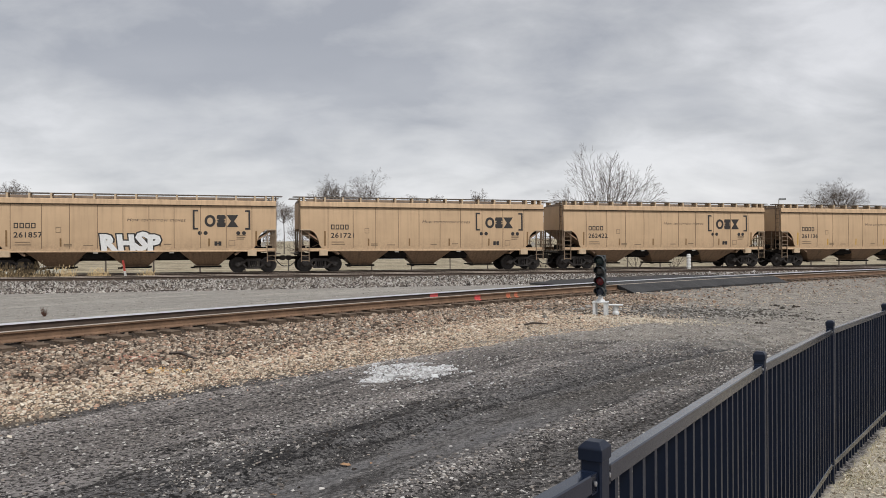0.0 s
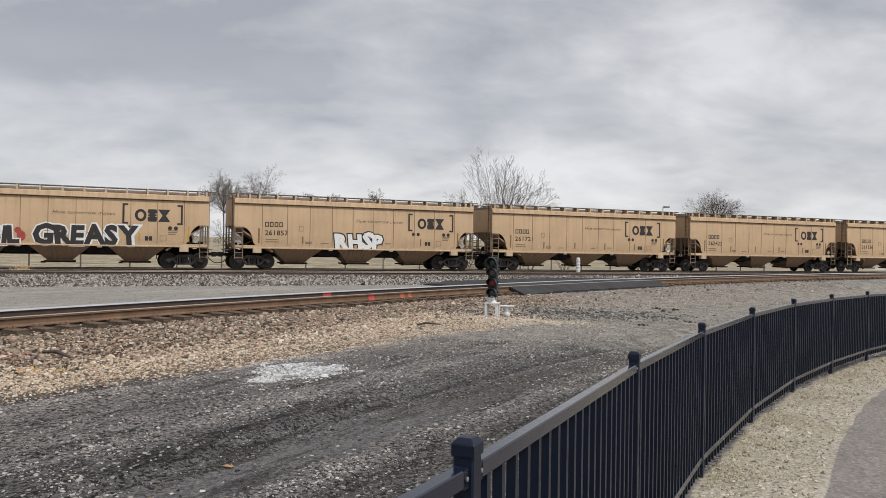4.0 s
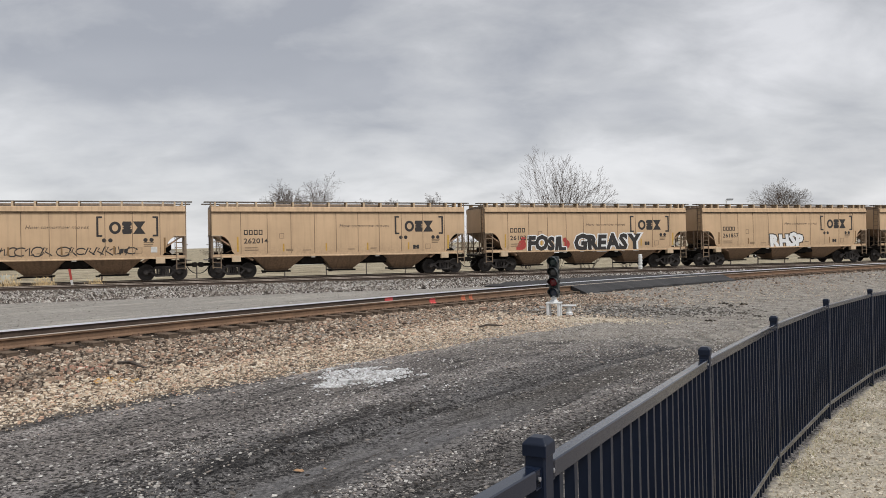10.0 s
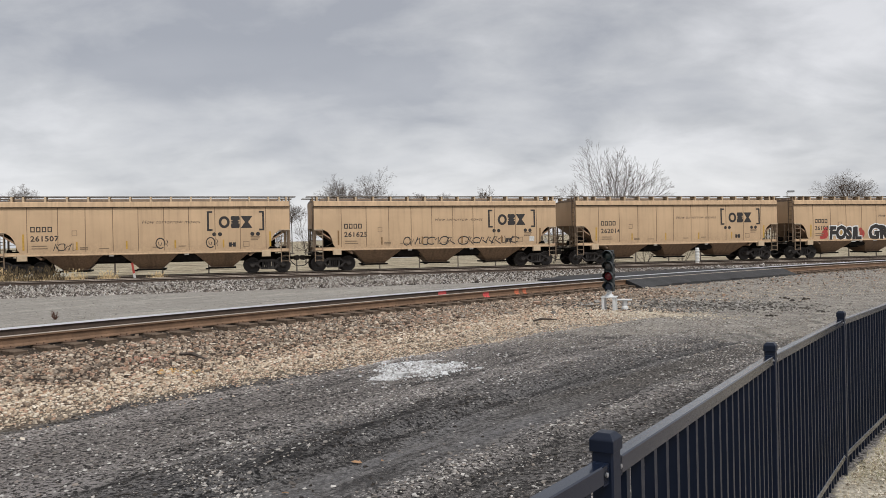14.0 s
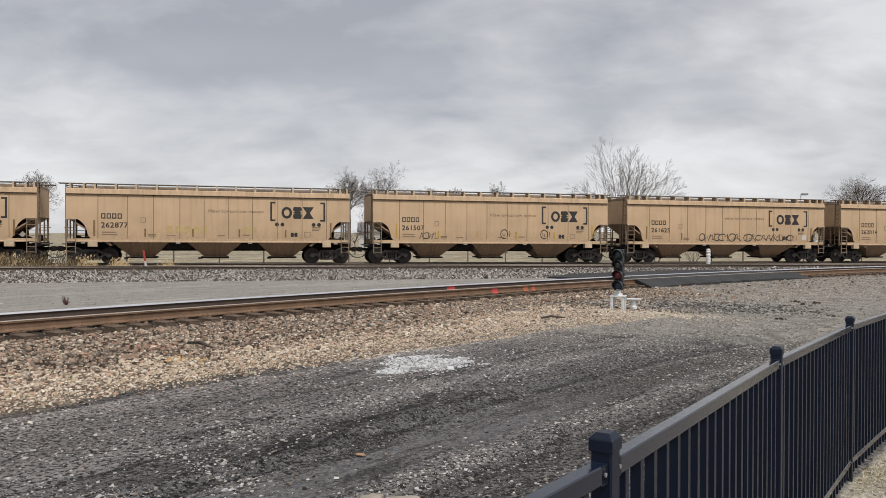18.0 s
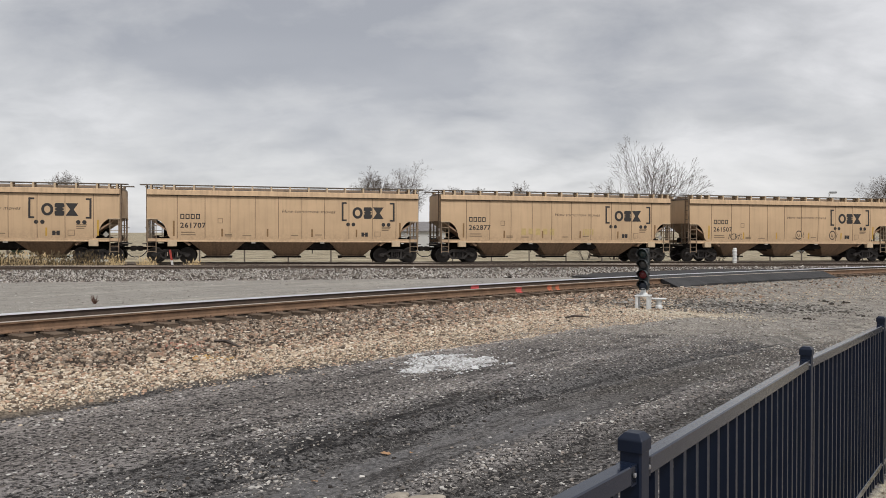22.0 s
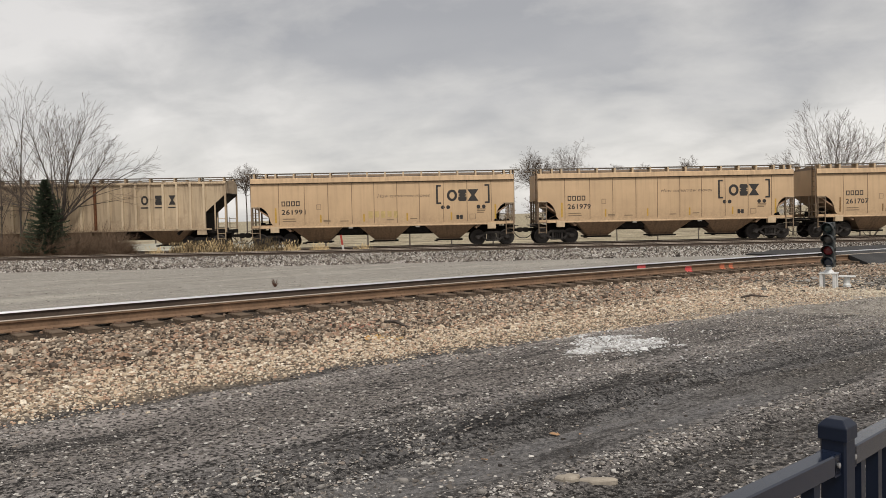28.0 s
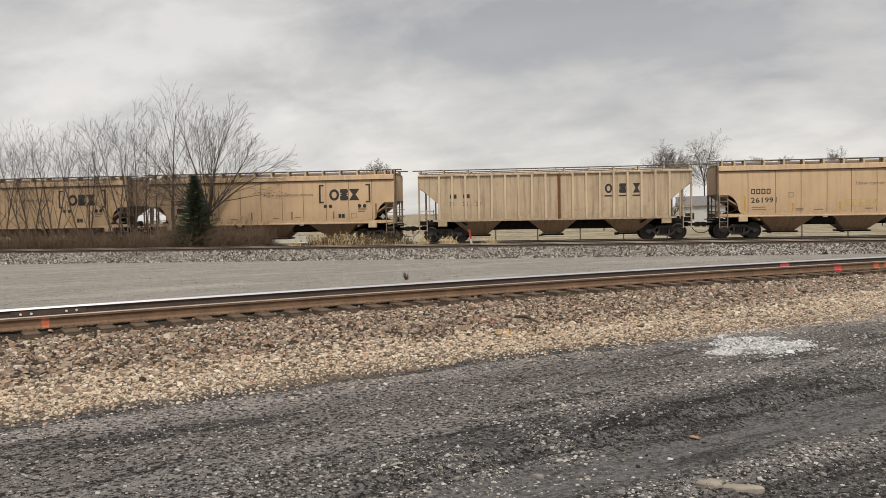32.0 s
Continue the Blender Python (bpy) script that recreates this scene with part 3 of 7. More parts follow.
def swept(profile, places):
    """A profile (sideways, up) carried through places, each with its heading."""
    rings = [[(p.x - math.sin(h) * a, p.y + math.cos(h) * a, p.z + b) for a, b in profile] for p, h in places]
    return Shape().loft(rings)


def add_rail(name, places, web, label, group, worn=True):
    base = part(name, swept(WORN_PROFILE if worn else BASE_PROFILE, places), web)
    tagged(base, label, "rail", group, "structure")
    part("rail_head", swept(HEAD_PROFILE if worn else DULL_PROFILE, places), SHINE if worn else DULL, base, "polished steel running surface")
    return base


curve_steps = list(np.arange(-45, 126, 1.5))
add_rail("rail_near_track_1", [curve_at(s, -GAUGE / 2) for s in curve_steps], RUST, "rusty brown steel rail of the curved track", "rails", False)
add_rail("rail_near_track_2", [curve_at(s, GAUGE / 2) for s in curve_steps], DARK_RUST, "dark steel rail with polished head on the curved track", "rails")
for k, off in enumerate((MID_OFF - GAUGE / 2, MID_OFF + GAUGE / 2, -GAUGE / 2, GAUGE / 2)):
    add_rail("rail_main_%d" % (k + 1), [(main_at(s, off), MAIN) for s in (-150, -75, 0, 75, 150, 225)], DARK_RUST, "dark steel rail of the main line", "rails", False)

tie_mesh = soften(Shape().box(-0.115, 0.115, -1.30, 1.30, -0.36, -0.196).mesh("tie"), 0.012, 1)
tie_mesh.materials.append(TIE)
plate_mesh = Shape().box(-0.10, 0.10, -0.17, 0.17, -0.199, -0.184).box(-0.07, -0.045, -0.125, -0.10, -0.184, -0.160).box(0.045, 0.07, -0.125, -0.10, -0.184, -0.160).box(-0.07, -0.045, 0.10, 0.125, -0.184, -0.160).box(0.045, 0.07, 0.10, 0.125, -0.184, -0.160).mesh("tie_plate")
plate_mesh.materials.append(PLATE)
near_ties = thing("near_track_ties", "weathered dark wooden ties of the curved track", "railway ties", kind="structure")
rnd = random.Random(4)
for k in range(150):
    s = -26 + k * 0.52 + rnd.uniform(-0.03, 0.03)
    if 8.3 < s < 19.2:
        continue
    p, h = curve_at(s, rnd.uniform(-0.05, 0.05), rnd.uniform(-0.008, 0.004))
    m = Matrix.Translation(p) @ Matrix.Rotation(h + rnd.uniform(-0.02, 0.02), 4, "Z")
    part("tie", tie_mesh, TIE, near_ties, m=m)
    for o in (-GAUGE / 2, GAUGE / 2):
        p, h = curve_at(s, o)
        part("tie_plate", plate_mesh, PLATE, near_ties, m=Matrix.Translation(p) @ Matrix.Rotation(h, 4, "Z"))
far_ties = Shape()
for off in (0.0, MID_OFF):
    for k in range(420):
        s = -110 + k * 0.52
        m = Matrix.Translation(main_at(s, off)) @ Matrix.Rotation(MAIN + rnd.uniform(-0.01, 0.01), 4, "Z")
        far_ties.box(-0.115, 0.115, -1.3, 1.3, -0.3, -0.19, m)
tagged(part("main_line_ties", far_ties, TIE), "dark wooden ties under the main line rails", "railway ties", kind="stuff")

# ---- fence ----
def powder_coat(name, rough, sheen):
    m = Nodes(name, rough)
    grain = m.noise(60, 3)
    mat = m.done(m.mix(m.span(m.noise(3, 4), 0.35, 0.7), (0.0045, 0.0085, 0.020), (0.007, 0.012, 0.027)), m.span(grain, 0.3, 0.7, rough - 0.04, rough + 0.04), grain, 0.0001)
    m.bsdf.inputs["Specular IOR Level"].default_value = sheen
    return mat


FENCE = powder_coat("dark_blue_powder_coat", 0.38, 0.32)
RAIL_COAT = powder_coat("satin_blue_powder_coat", 0.17, 0.75)
SCREW = plain("zinc_screw", (0.45, 0.45, 0.46), 0.35, 0.8, 0.1)


def make_fence():
    fence = thing("fence", "dark navy steel picket fence with square capped posts", "fence", Matrix.Identity(4))
    post_mesh = soften(Shape().box(-0.0245, 0.0245, -0.0245, 0.0245, -1.42, -0.02).mesh("post"), 0.004, 1)
    cap = Shape()
    cap.loft([[(a * w, b * w, z) for a, b in ((-1, -1), (1, -1), (1, 1), (-1, 1))] for w, z in ((0.0275, -0.036), (0.0275, -0.010), (0.026, -0.007), (0.017, 0.003), (0.015, 0.004))])
    cap_mesh = soften(cap.mesh("post_cap"), 0.002, 1)
    picket_mesh = {}
    for i, ((x, y), z) in enumerate(zip(POSTS, POST_TOP)):
        a, b = POSTS[max(i - 1, 0)], POSTS[min(i + 1, len(POSTS) - 1)]
        h = math.atan2(b[1] - a[1], b[0] - a[0])
        p = part("post", post_mesh, FENCE, fence, m=Matrix.Translation((x, y, z)) @ Matrix.Rotation(h, 4, "Z"))
        part("post_cap", cap_mesh, FENCE, p)
    for i in range(len(POSTS) - 1):
        a, b = Vector((*POSTS[i], POST_TOP[i])), Vector((*POSTS[i + 1], POST_TOP[i + 1]))
        d = (b - a).normalized()
        flat = Vector((d.x, d.y, 0)).normalized()
        side = Vector((-flat.y, flat.x, 0))
        a0, b0 = a + d * 0.026, b - d * 0.026
        for name, zc in (("top_rail", -0.078), ("bottom_rail", -1.035)):
            lift = Vector((0, 0, zc))
            part(name, soften(Shape().bar(a0 + lift, b0 + lift, 0.036, 0.042).mesh(name), 0.003, 1), RAIL_COAT, fence)
            for q in (a0 + lift + d * 0.014, b0 + lift - d * 0.014):
                rot = Matrix.Translation(q) @ Matrix.Rotation(math.atan2(flat.y, flat.x), 4, "Z")
                br = part("rail_bracket", Shape().box(-0.014, 0.014, -0.018, 0.018, -0.022, 0.021, rot), FENCE, fence)
                for sy in (-1, 1):
                    part("screw", Shape().lathe([(0.0055, sy * 0.017), (0.0055, sy * 0.0215), (0.003, sy * 0.0225)], 8, "y"), SCREW, br, m=rot)
        length = (b - a).length
        n = 20
        for k in range(n):
            q = a + (b - a) * ((k + 1) / (n + 1))
            if "p" not in picket_mesh:
                picket_mesh["p"] = Shape().box(-0.0127, 0.0127, -0.0127, 0.0127, -1.13, -0.085).mesh("picket")
            part("picket", picket_mesh["p"], FENCE, fence, m=Matrix.Translation(q) @ Matrix.Rotation(math.atan2(flat.y, flat.x), 4, "Z"))
    return fence


make_fence()

# ---- train ----
def paint(name, color, grime, streaks, rust=0.0):
    m = Nodes(name, 0.62)
    x = m.xyz()
    shift = m.n.new("ShaderNodeCombineXYZ")
    m.put(shift.inputs[0], m.math("MULTIPLY", m.rand(), 37.0))
    big = m.noise(0.55, 4, shift=shift.outputs[0])
    run = m.noise(1.0, 5, 0.6, stretch=(5.5, 1, 0.35), shift=shift.outputs[0])
    fine = m.noise(9.0, 5, 0.7)
    c = m.mix(m.span(big, 0.3, 0.7), tuple(k * 0.90 for k in color), tuple(min(1, k * 1.07) for k in color))
    c = m.mix(m.span(run, 0.50, 0.75, 0, streaks), c, grime)
    low = m.span(x[2], 1.30, 2.1, 0.62, 0.05)
    c = m.mix(m.math("MULTIPLY", low, m.span(fine, 0.3, 0.75)), c, grime)
    top = m.span(x[2], 3.4, 4.2, 0.0, 0.32)
    c = m.mix(m.math("MULTIPLY", top, m.span(run, 0.35, 0.65)), c, grime)
    if rust:
        c = m.mix(m.span(m.noise(2.2, 6, 0.7), 0.55, 0.68, 0, rust), c, (0.17, 0.075, 0.035))
    return m.done(c, 0.66, fine, 0.002, 0.3)


TAN = paint("tan_hopper_paint", (0.565, 0.392, 0.238), (0.21, 0.140, 0.086), 0.20)
# roof colour: grime, with the walkway's shade mixed into the paint
ROOF_GRIME_SHADE = paint("grimy_shaded_roof_paint", (0.27, 0.195, 0.135), (0.08, 0.06, 0.048), 0.6)
RIBBED = paint("weathered_grey_tan_paint", (0.50, 0.385, 0.26), (0.15, 0.10, 0.064), 0.65, 0.22)
# ribs paler than the sheet: less dirt, and highlights put into the colour
RIBP = paint("highlighted_rib_paint", (0.61, 0.485, 0.335), (0.19, 0.13, 0.084), 0.40, 0.15)
SILL = plain("pale_tan_sill_paint", (0.54, 0.41, 0.272), 0.65, 0, 0.12, 3)
RUNG = plain("grimy_ladder_paint", (0.25, 0.18, 0.12), 0.7, 0, 0.25, 5)
# one near-black colour for underframe parts, roof lip and end plates
DARK_FRAME = plain("dark_underframe", (0.020, 0.017, 0.015), 0.85, 0, 0.35, 5)
HOPPER = paint("dirty_hopper_bottom", (0.32, 0.205, 0.125), (0.05, 0.037, 0.028), 0.5)
STEEL = plain("brown_truck_steel", (0.042, 0.036, 0.033), 0.8, 0, 0.35, 7)
WHEEL = plain("dark_wheel_steel", (0.038, 0.032, 0.029), 0.6, 0.2, 0.3, 9)
BLACKP = plain("black_stencil_paint", (0.030, 0.026, 0.024), 0.7, 0, 0.2, 8)
WHITEP = plain("white_marking_paint", (0.60, 0.59, 0.56), 0.7, 0, 0.15, 8)
YELLOWP = plain("yellow_reflector_tape", (0.52, 0.31, 0.05), 0.5, 0, 0.2, 8)
BROWNTAPE = plain("faded_brown_reflector_tape", (0.22, 0.125, 0.05), 0.6, 0, 0.25, 8)
SPRAYW = plain("white_spray_paint", (0.76, 0.76, 0.75), 0.6, 0, 0.08, 8)
REDP = plain("red_spray_paint", (0.40, 0.055, 0.045), 0.6, 0, 0.2, 8)
PLANK = plain("galvanised_roofwalk", (0.15, 0.125, 0.10), 0.7, 0.2, 0.25, 7)
DIRTYW = plain("dirty_white_board", (0.36, 0.33, 0.29), 0.8, 0, 0.3, 10)
SEAM = plain("grimy_seam_paint", (0.20, 0.135, 0.08), 0.7, 0, 0.25, 3)
FAINT = plain("faint_brown_stencil", (0.22, 0.155, 0.095), 0.7, 0, 0.15, 8)
HALF = 7.875            # half the length of the body
BULGE = [(1.60, 1.40), (1.605, 1.6), (1.62, 2.0), (1.63, 2.6), (1.625, 3.1), (1.605, 3.6), (1.58, 3.93)]


def side_y(z):
    return float(np.interp(z, [b for _, b in BULGE], [a for a, _ in BULGE]))


def truck_parts(parent, at):
    tr = part("truck", soften(Shape().box(-0.17, 0.17, -1.05, 1.05, 0.42, 0.74).box(-0.32, 0.32, -0.22, 0.22, 0.66, 0.86).mesh("truck"), 0.02, 1), STEEL, parent, "dark rusty freight truck", m=Matrix.Translation((at, 0, 0)))
    for sy in (-1, 1):
        y0, y1 = sy * 0.98, sy * 1.16
        f = Shape()
        # cast side frame: arched top chord, sloping legs, spring opening
        f.prism([(-1.08, 0.53), (-0.96, 0.62), (-0.62, 0.64), (-0.40, 0.82), (0.40, 0.82), (0.62, 0.64), (0.96, 0.62), (1.08, 0.53), (1.08, 0.44), (0.66, 0.47), (0.40, 0.66), (-0.40, 0.66), (-0.66, 0.47), (-1.08, 0.44)], y0, y1)
        f.prism([(-0.72, 0.55), (-0.60, 0.55), (-0.30, 0.28), (-0.42, 0.24)], y0, y1)
        f.prism([(0.60, 0.55), (0.72, 0.55), (0.42, 0.24), (0.30, 0.28)], y0, y1)
        f.box(-0.42, 0.42, min(y0, y1), max(y0, y1), 0.22, 0.31)
        f.box(-0.34, -0.22, min(y0, y1), max(y0, y1), 0.30, 0.67).box(0.22, 0.34, min(y0, y1), max(y0, y1), 0.30, 0.67)
        part("side_frame", soften(f.mesh("side_frame"), 0.008, 1), STEEL, tr)
        sp = Shape()
        for cx in (-0.13, 0.0, 0.13):
            sp.lathe([(0.052, 0.31), (0.060, 0.34), (0.050, 0.37), (0.060, 0.41), (0.050, 0.45), (0.060, 0.49), (0.050, 0.53), (0.060, 0.57), (0.052, 0.64)], 10, "z", (cx, sy * 1.07, 0))
        part("coil_spring", sp, STEEL, tr)
    for wx in (-0.89, 0.89):
        w = Shape()
        for sy in (-1, 1):
            w.lathe([(0.10, sy * 0.68), (0.12, sy * 0.70), (0.30, sy * 0.715), (0.385, sy * 0.685), (0.40, sy * 0.68), (0.485, sy * 0.682), (0.485, sy * 0.708), (0.462, sy * 0.722), (0.4572, sy * 0.815), (0.40, sy * 0.818), (0.37, sy * 0.79), (0.20, sy * 0.755), (0.13, sy * 0.80), (0.10, sy * 0.83)], 24, "y")
        w.lathe([(0.085, -0.85), (0.085, 0.85)], 12, "y")
        part("wheelset", w, WHEEL, tr, m=Matrix.Translation((wx, 0, 0.4572)), smooth=False)
        for sy in (-1, 1):
            cap = Shape().lathe([(0.115, sy * 0.94), (0.12, sy * 1.10), (0.115, sy * 1.185), (0.085, sy * 1.20), (0.05, sy * 1.205)], 14, "y")
            for k in range(3):
                a = 2.094 * k
                cap.lathe([(0.018, sy * 1.195), (0.018, sy * 1.225)], 6, "y", (0.06 * math.cos(a), 0, 0.06 * math.sin(a)))
            part("bearing_cap", cap, STEEL, tr, m=Matrix.Translation((wx, 0, 0.4572)))
    return tr


def ladder(parent, x, y, z0, z1, w, n, material, along="x"):
    s = Shape()
    for sx in (-w / 2, w / 2):
        a = (x + sx, y) if along == "x" else (x, y + sx)
        s.box(a[0] - 0.022, a[0] + 0.022, a[1] - 0.022, a[1] + 0.022, z0, z1)
    for k in range(n):
        z = z0 + 0.08 + (z1 - z0 - 0.16) * k / (n - 1)
        if along == "x":
            s.box(x - w / 2, x + w / 2, y - 0.016, y + 0.016, z - 0.016, z + 0.016)
        else:
            s.box(x - 0.016, x + 0.016, y - w / 2, y + w / 2, z - 0.016, z + 0.016)
    return part("ladder", s, material, parent)


def bay(parent, x, top_w, bot_w, z_top, z_bot):
    s = Shape()
    s.loft([[(x + a * hw, b * hy, z) for a, b in ((-1, -1), (1, -1), (1, 1), (-1, 1))] for hw, hy, z in ((top_w / 2, 1.5, z_top), (top_w / 2 - 0.08, 1.45, z_top - 0.08), (bot_w / 2, 0.62, z_bot + 0.05), (bot_w / 2, 0.62, z_bot))])
    b = part("hopper_bay", s, HOPPER, parent, "grimy sloping discharge hopper")
    g = Shape().box(x - bot_w / 2 - 0.14, x + bot_w / 2 + 0.14, -0.78, 0.78, z_bot - 0.09, z_bot)
    g.box(x - bot_w / 2 - 0.30, x - bot_w / 2 - 0.06, -0.86, -0.80, z_bot - 0.12, z_bot - 0.03)
    part("outlet_gate", g, DARK_FRAME, b)
    return b


def coupler(parent, sx):
    s = Shape().box(*sorted((sx * 7.5, sx * 8.30)), -0.09, 0.09, 0.76, 0.94)
    s.prism([(sx * 8.28, 0.70), (sx * 8.50, 0.70), (sx * 8.595, 0.78), (sx * 8.595, 0.95), (sx * 8.50, 1.0), (sx * 8.28, 0.98)], -0.16, 0.14)
    part("coupler", soften(s.mesh("coupler"), 0.02, 1), DARK_FRAME, parent)
    hose = Shape().tube([(sx * 7.95, -0.35, 0.80), (sx * 8.10, -0.36, 0.58), (sx * 8.30, -0.34, 0.40), (sx * 8.50, -0.30, 0.34), (sx * 8.60, -0.27, 0.36)], 0.028, 6)
    part("air_hose", hose, BLACKP, parent)


def word_mesh(text, height, shear=0.0, bold=0.0, wide=1.0):
    cu = bpy.data.curves.new("lettering", "FONT")
    cu.body, cu.size, cu.shear, cu.offset, cu.resolution_u, cu.space_character = text, height * 1.38, shear, bold, 2, 1.05
    cu.extrude = 0.002
    ob = bpy.data.objects.new("lettering", cu)
    me = bpy.data.meshes.new_from_object(ob)
    bpy.data.objects.remove(ob)
    xs = [v.co.x for v in me.vertices]
    lo, hi = min(xs), max(xs)
    for v in me.vertices:
        v.co.x = (v.co.x - lo) * wide
    me.name = "lettering"
    return me, (hi - lo) * wide


def on_side(x, z, out=0.006):
    """A pose on the near side: the picture's x runs along the car, its y up the side."""
    return Matrix.Translation((x, -side_y(z) - out, z)) @ Matrix.Rotation(radians(90), 4, "X")


def flat_shape(outlines, thick=0.003):
    s = Shape()
    for o in outlines:
        s.prism(o, 0, thick, "z")
    return s


def welded(shape):
    """Joins touching pieces of a flat shape into one skin."""
    at, res = {}, Shape()
    for f in shape.f:
        q = []
        for i in f:
            key = tuple(round(c, 4) for c in shape.v[i])
            if key not in at:
                at[key] = len(res.v)
                res.v.append(shape.v[i])
            q.append(at[key])
        res.f.append(tuple(q))
    count = {}
    for f in res.f:
        count[frozenset(f)] = count.get(frozenset(f), 0) + 1
    res.f = [f for f in res.f if count[frozenset(f)] == 1]
    return res


def open_shape(outer, inner, thick=0.003):
    """A flat frame between two outlines with as many corners each."""
    n = len(outer)
    s = Shape()
    s.v = [(a, b, z) for z in (0, thick) for a, b in [*outer, *inner]]
    for k in range(n):
        q = (k + 1) % n
        s.f += [(k, q, q + n, k + n), (2 * n + k, 3 * n + k, 3 * n + q, 2 * n + q), (k, 2 * n + k, 2 * n + q, q), (n + k, n + q, 3 * n + q, 3 * n + k)]
    return s


def bent_to_side(shape, x, z, out=0.005):
    """Lays a flat shape (x along, y up, z out) onto the curved side, from (x, z)."""
    res = Shape()
    res.f = list(shape.f)
    res.v = [(x + a, -side_y(z + b) - out - c, z + b) for a, b, c in shape.v]
    return res


def disc(cx, cy, r, n=14, sy=1.0):
    return [(cx + r * math.cos(2 * math.pi * k / n), cy + sy * r * math.sin(2 * math.pi * k / n)) for k in range(n)]


def rect(x0, x1, y0, y1):
    return [(x0, y0), (x1, y0), (x1, y1), (x0, y1)]


def tall(x0, x1, at):
    """A tall strip in short lengths, so that it follows the bulge of the side."""
    return [rect(x0, x1, a, b) for a, b in zip(at, at[1:])]


BRACKET_AT = (0, 0.10, 0.33, 0.57, 0.81, 1.04, 1.14)


def emblem_blocks():
    """Three heavy dark blocks that stand for the owner's emblem: an oval ring, a slotted block, an hourglass."""
    n = 18
    outer = [(0.31 + 0.31 * math.cos(2 * math.pi * k / n), 0.35 + 0.35 * math.sin(2 * math.pi * k / n)) for k in range(n)]
    inner = [(0.31 + 0.16 * math.cos(2 * math.pi * k / n), 0.35 + 0.20 * math.sin(2 * math.pi * k / n)) for k in range(n)]
    half = [(0.21, 0.0), (0.25, 0.10), (0.25, 0.26), (0.16, 0.28), (0.16, 0.31), (0.23, 0.33), (0.23, 0.40), (0.15, 0.42), (0.15, 0.45), (0.25, 0.48), (0.25, 0.61), (0.21, 0.70)]
    slot = [(0.93 + a, b) for a, b in half] + [(0.93 - a, b) for a, b in reversed(half)]
    glass = [(1.24, 0.0), (1.90, 0.0), (1.66, 0.35), (1.90, 0.70), (1.24, 0.70), (1.48, 0.35)]
    return [open_shape(outer, inner), flat_shape([slot]), flat_shape([glass])]


def make_hopper(label):
    """A three-bay covered hopper with smooth curved sides; x along the track, z from the rail head."""
    car = thing("hopper_car", label, "hopper car", group="cars of the train")
    # body: curved sides with rounded cut-outs low at both ends, sloped ends inside
    for sy in (-1, 1):
        s = Shape()
        xs = sorted({-HALF, HALF, *[sx * (HALF - d) for sx in (-1, 1) for d in (0.10, 0.30, 0.50, 0.70, 0.85, 0.97, 1.06, 1.13)], *np.linspace(-6.6, 6.6, 12).tolist()})
        cols = []
        for x in xs:
            d = HALF - abs(x)
            # height of the lower edge of the sheet: an arch near each end
            if d < 1.14:
                t = max(0.0, (d - 0.42) / 0.72)
                z0 = 1.44 + 1.10 * math.sqrt(max(0.0, 1 - t * t)) if d > 0.42 else 2.54
            else:
                z0 = 1.44
            cols.append([(x, sy * side_y(z), z) for z in np.linspace(z0, 3.92, 9)])
        n = len(cols[0])
        o = len(s.v)
        for c in cols:
            s.v += c
        for i in range(len(cols) - 1):
            for k in range(n - 1):
                q = (o + i * n + k, o + (i + 1) * n + k, o + (i + 1) * n + k + 1, o + i * n + k + 1)
                s.f.append(q if sy < 0 else q[::-1])
        me = bpy.data.meshes.new("side_sheet")
        me.from_pydata(s.v, [], s.f)
        bm = bmesh.new()
        bm.from_mesh(me)
        bmesh.ops.remove_doubles(bm, verts=bm.verts, dist=0.0005)
        geo = bmesh.ops.extrude_face_region(bm, geom=list(bm.faces))
        bmesh.ops.translate(bm, verts=[g for g in geo["geom"] if isinstance(g, bmesh.types.BMVert)], vec=(0, -sy * 0.03, 0))
        bmesh.ops.recalc_face_normals(bm, faces=bm.faces)
        bm.to_mesh(me)
        bm.free()
        sheet = part("side_sheet", me, TAN, car, "tan painted curved side sheet")
        for x in (-6.23, -4.70, -3.30, -1.88, -0.55, 0.82, 2.17, 3.62, 5.04, 6.50):
            seam = Shape()
            zs = np.linspace(1.45, 3.91, 7)
            seam.loft([[(x - 0.018, sy * (side_y(z) - 0.004), z), (x - 0.014, sy * (side_y(z) + 0.011), z), (x + 0.014, sy * (side_y(z) + 0.011), z), (x + 0.018, sy * (side_y(z) - 0.004), z)] for z in zs])
            part("panel_seam", seam, SEAM, sheet)
        # side sill and top chord
        part("side_sill", Shape().prism([(sy * 1.50, 1.25), (sy * 1.640, 1.25), (sy * 1.640, 1.30), (sy * 1.612, 1.33), (sy * 1.606, 1.445), (sy * 1.58, 1.445), (sy * 1.58, 1.28), (sy * 1.50, 1.28)], -HALF, HALF, "x"), TAN, car, "tan side sill with a rolled lower lip")
        part("top_chord", Shape().prism([(sy * 1.46, 3.915), (sy * 1.635, 3.915), (sy * 1.655, 3.95), (sy * 1.61, 4.19), (sy * 1.52, 4.24), (sy * 1.46, 4.24)], -HALF, HALF, "x"), TAN, car)
        part("drip_lip", Shape().box(-HALF, HALF, *sorted((sy * 1.60, sy * 1.668)), 3.898, 3.922), DARK_FRAME, car, "dark lip under the roof chord")
    # roof, gently arched
    prof = [(y, 4.22 + 0.13 * (1 - (y / 1.5) ** 2)) for y in np.linspace(-1.5, 1.5, 9)]
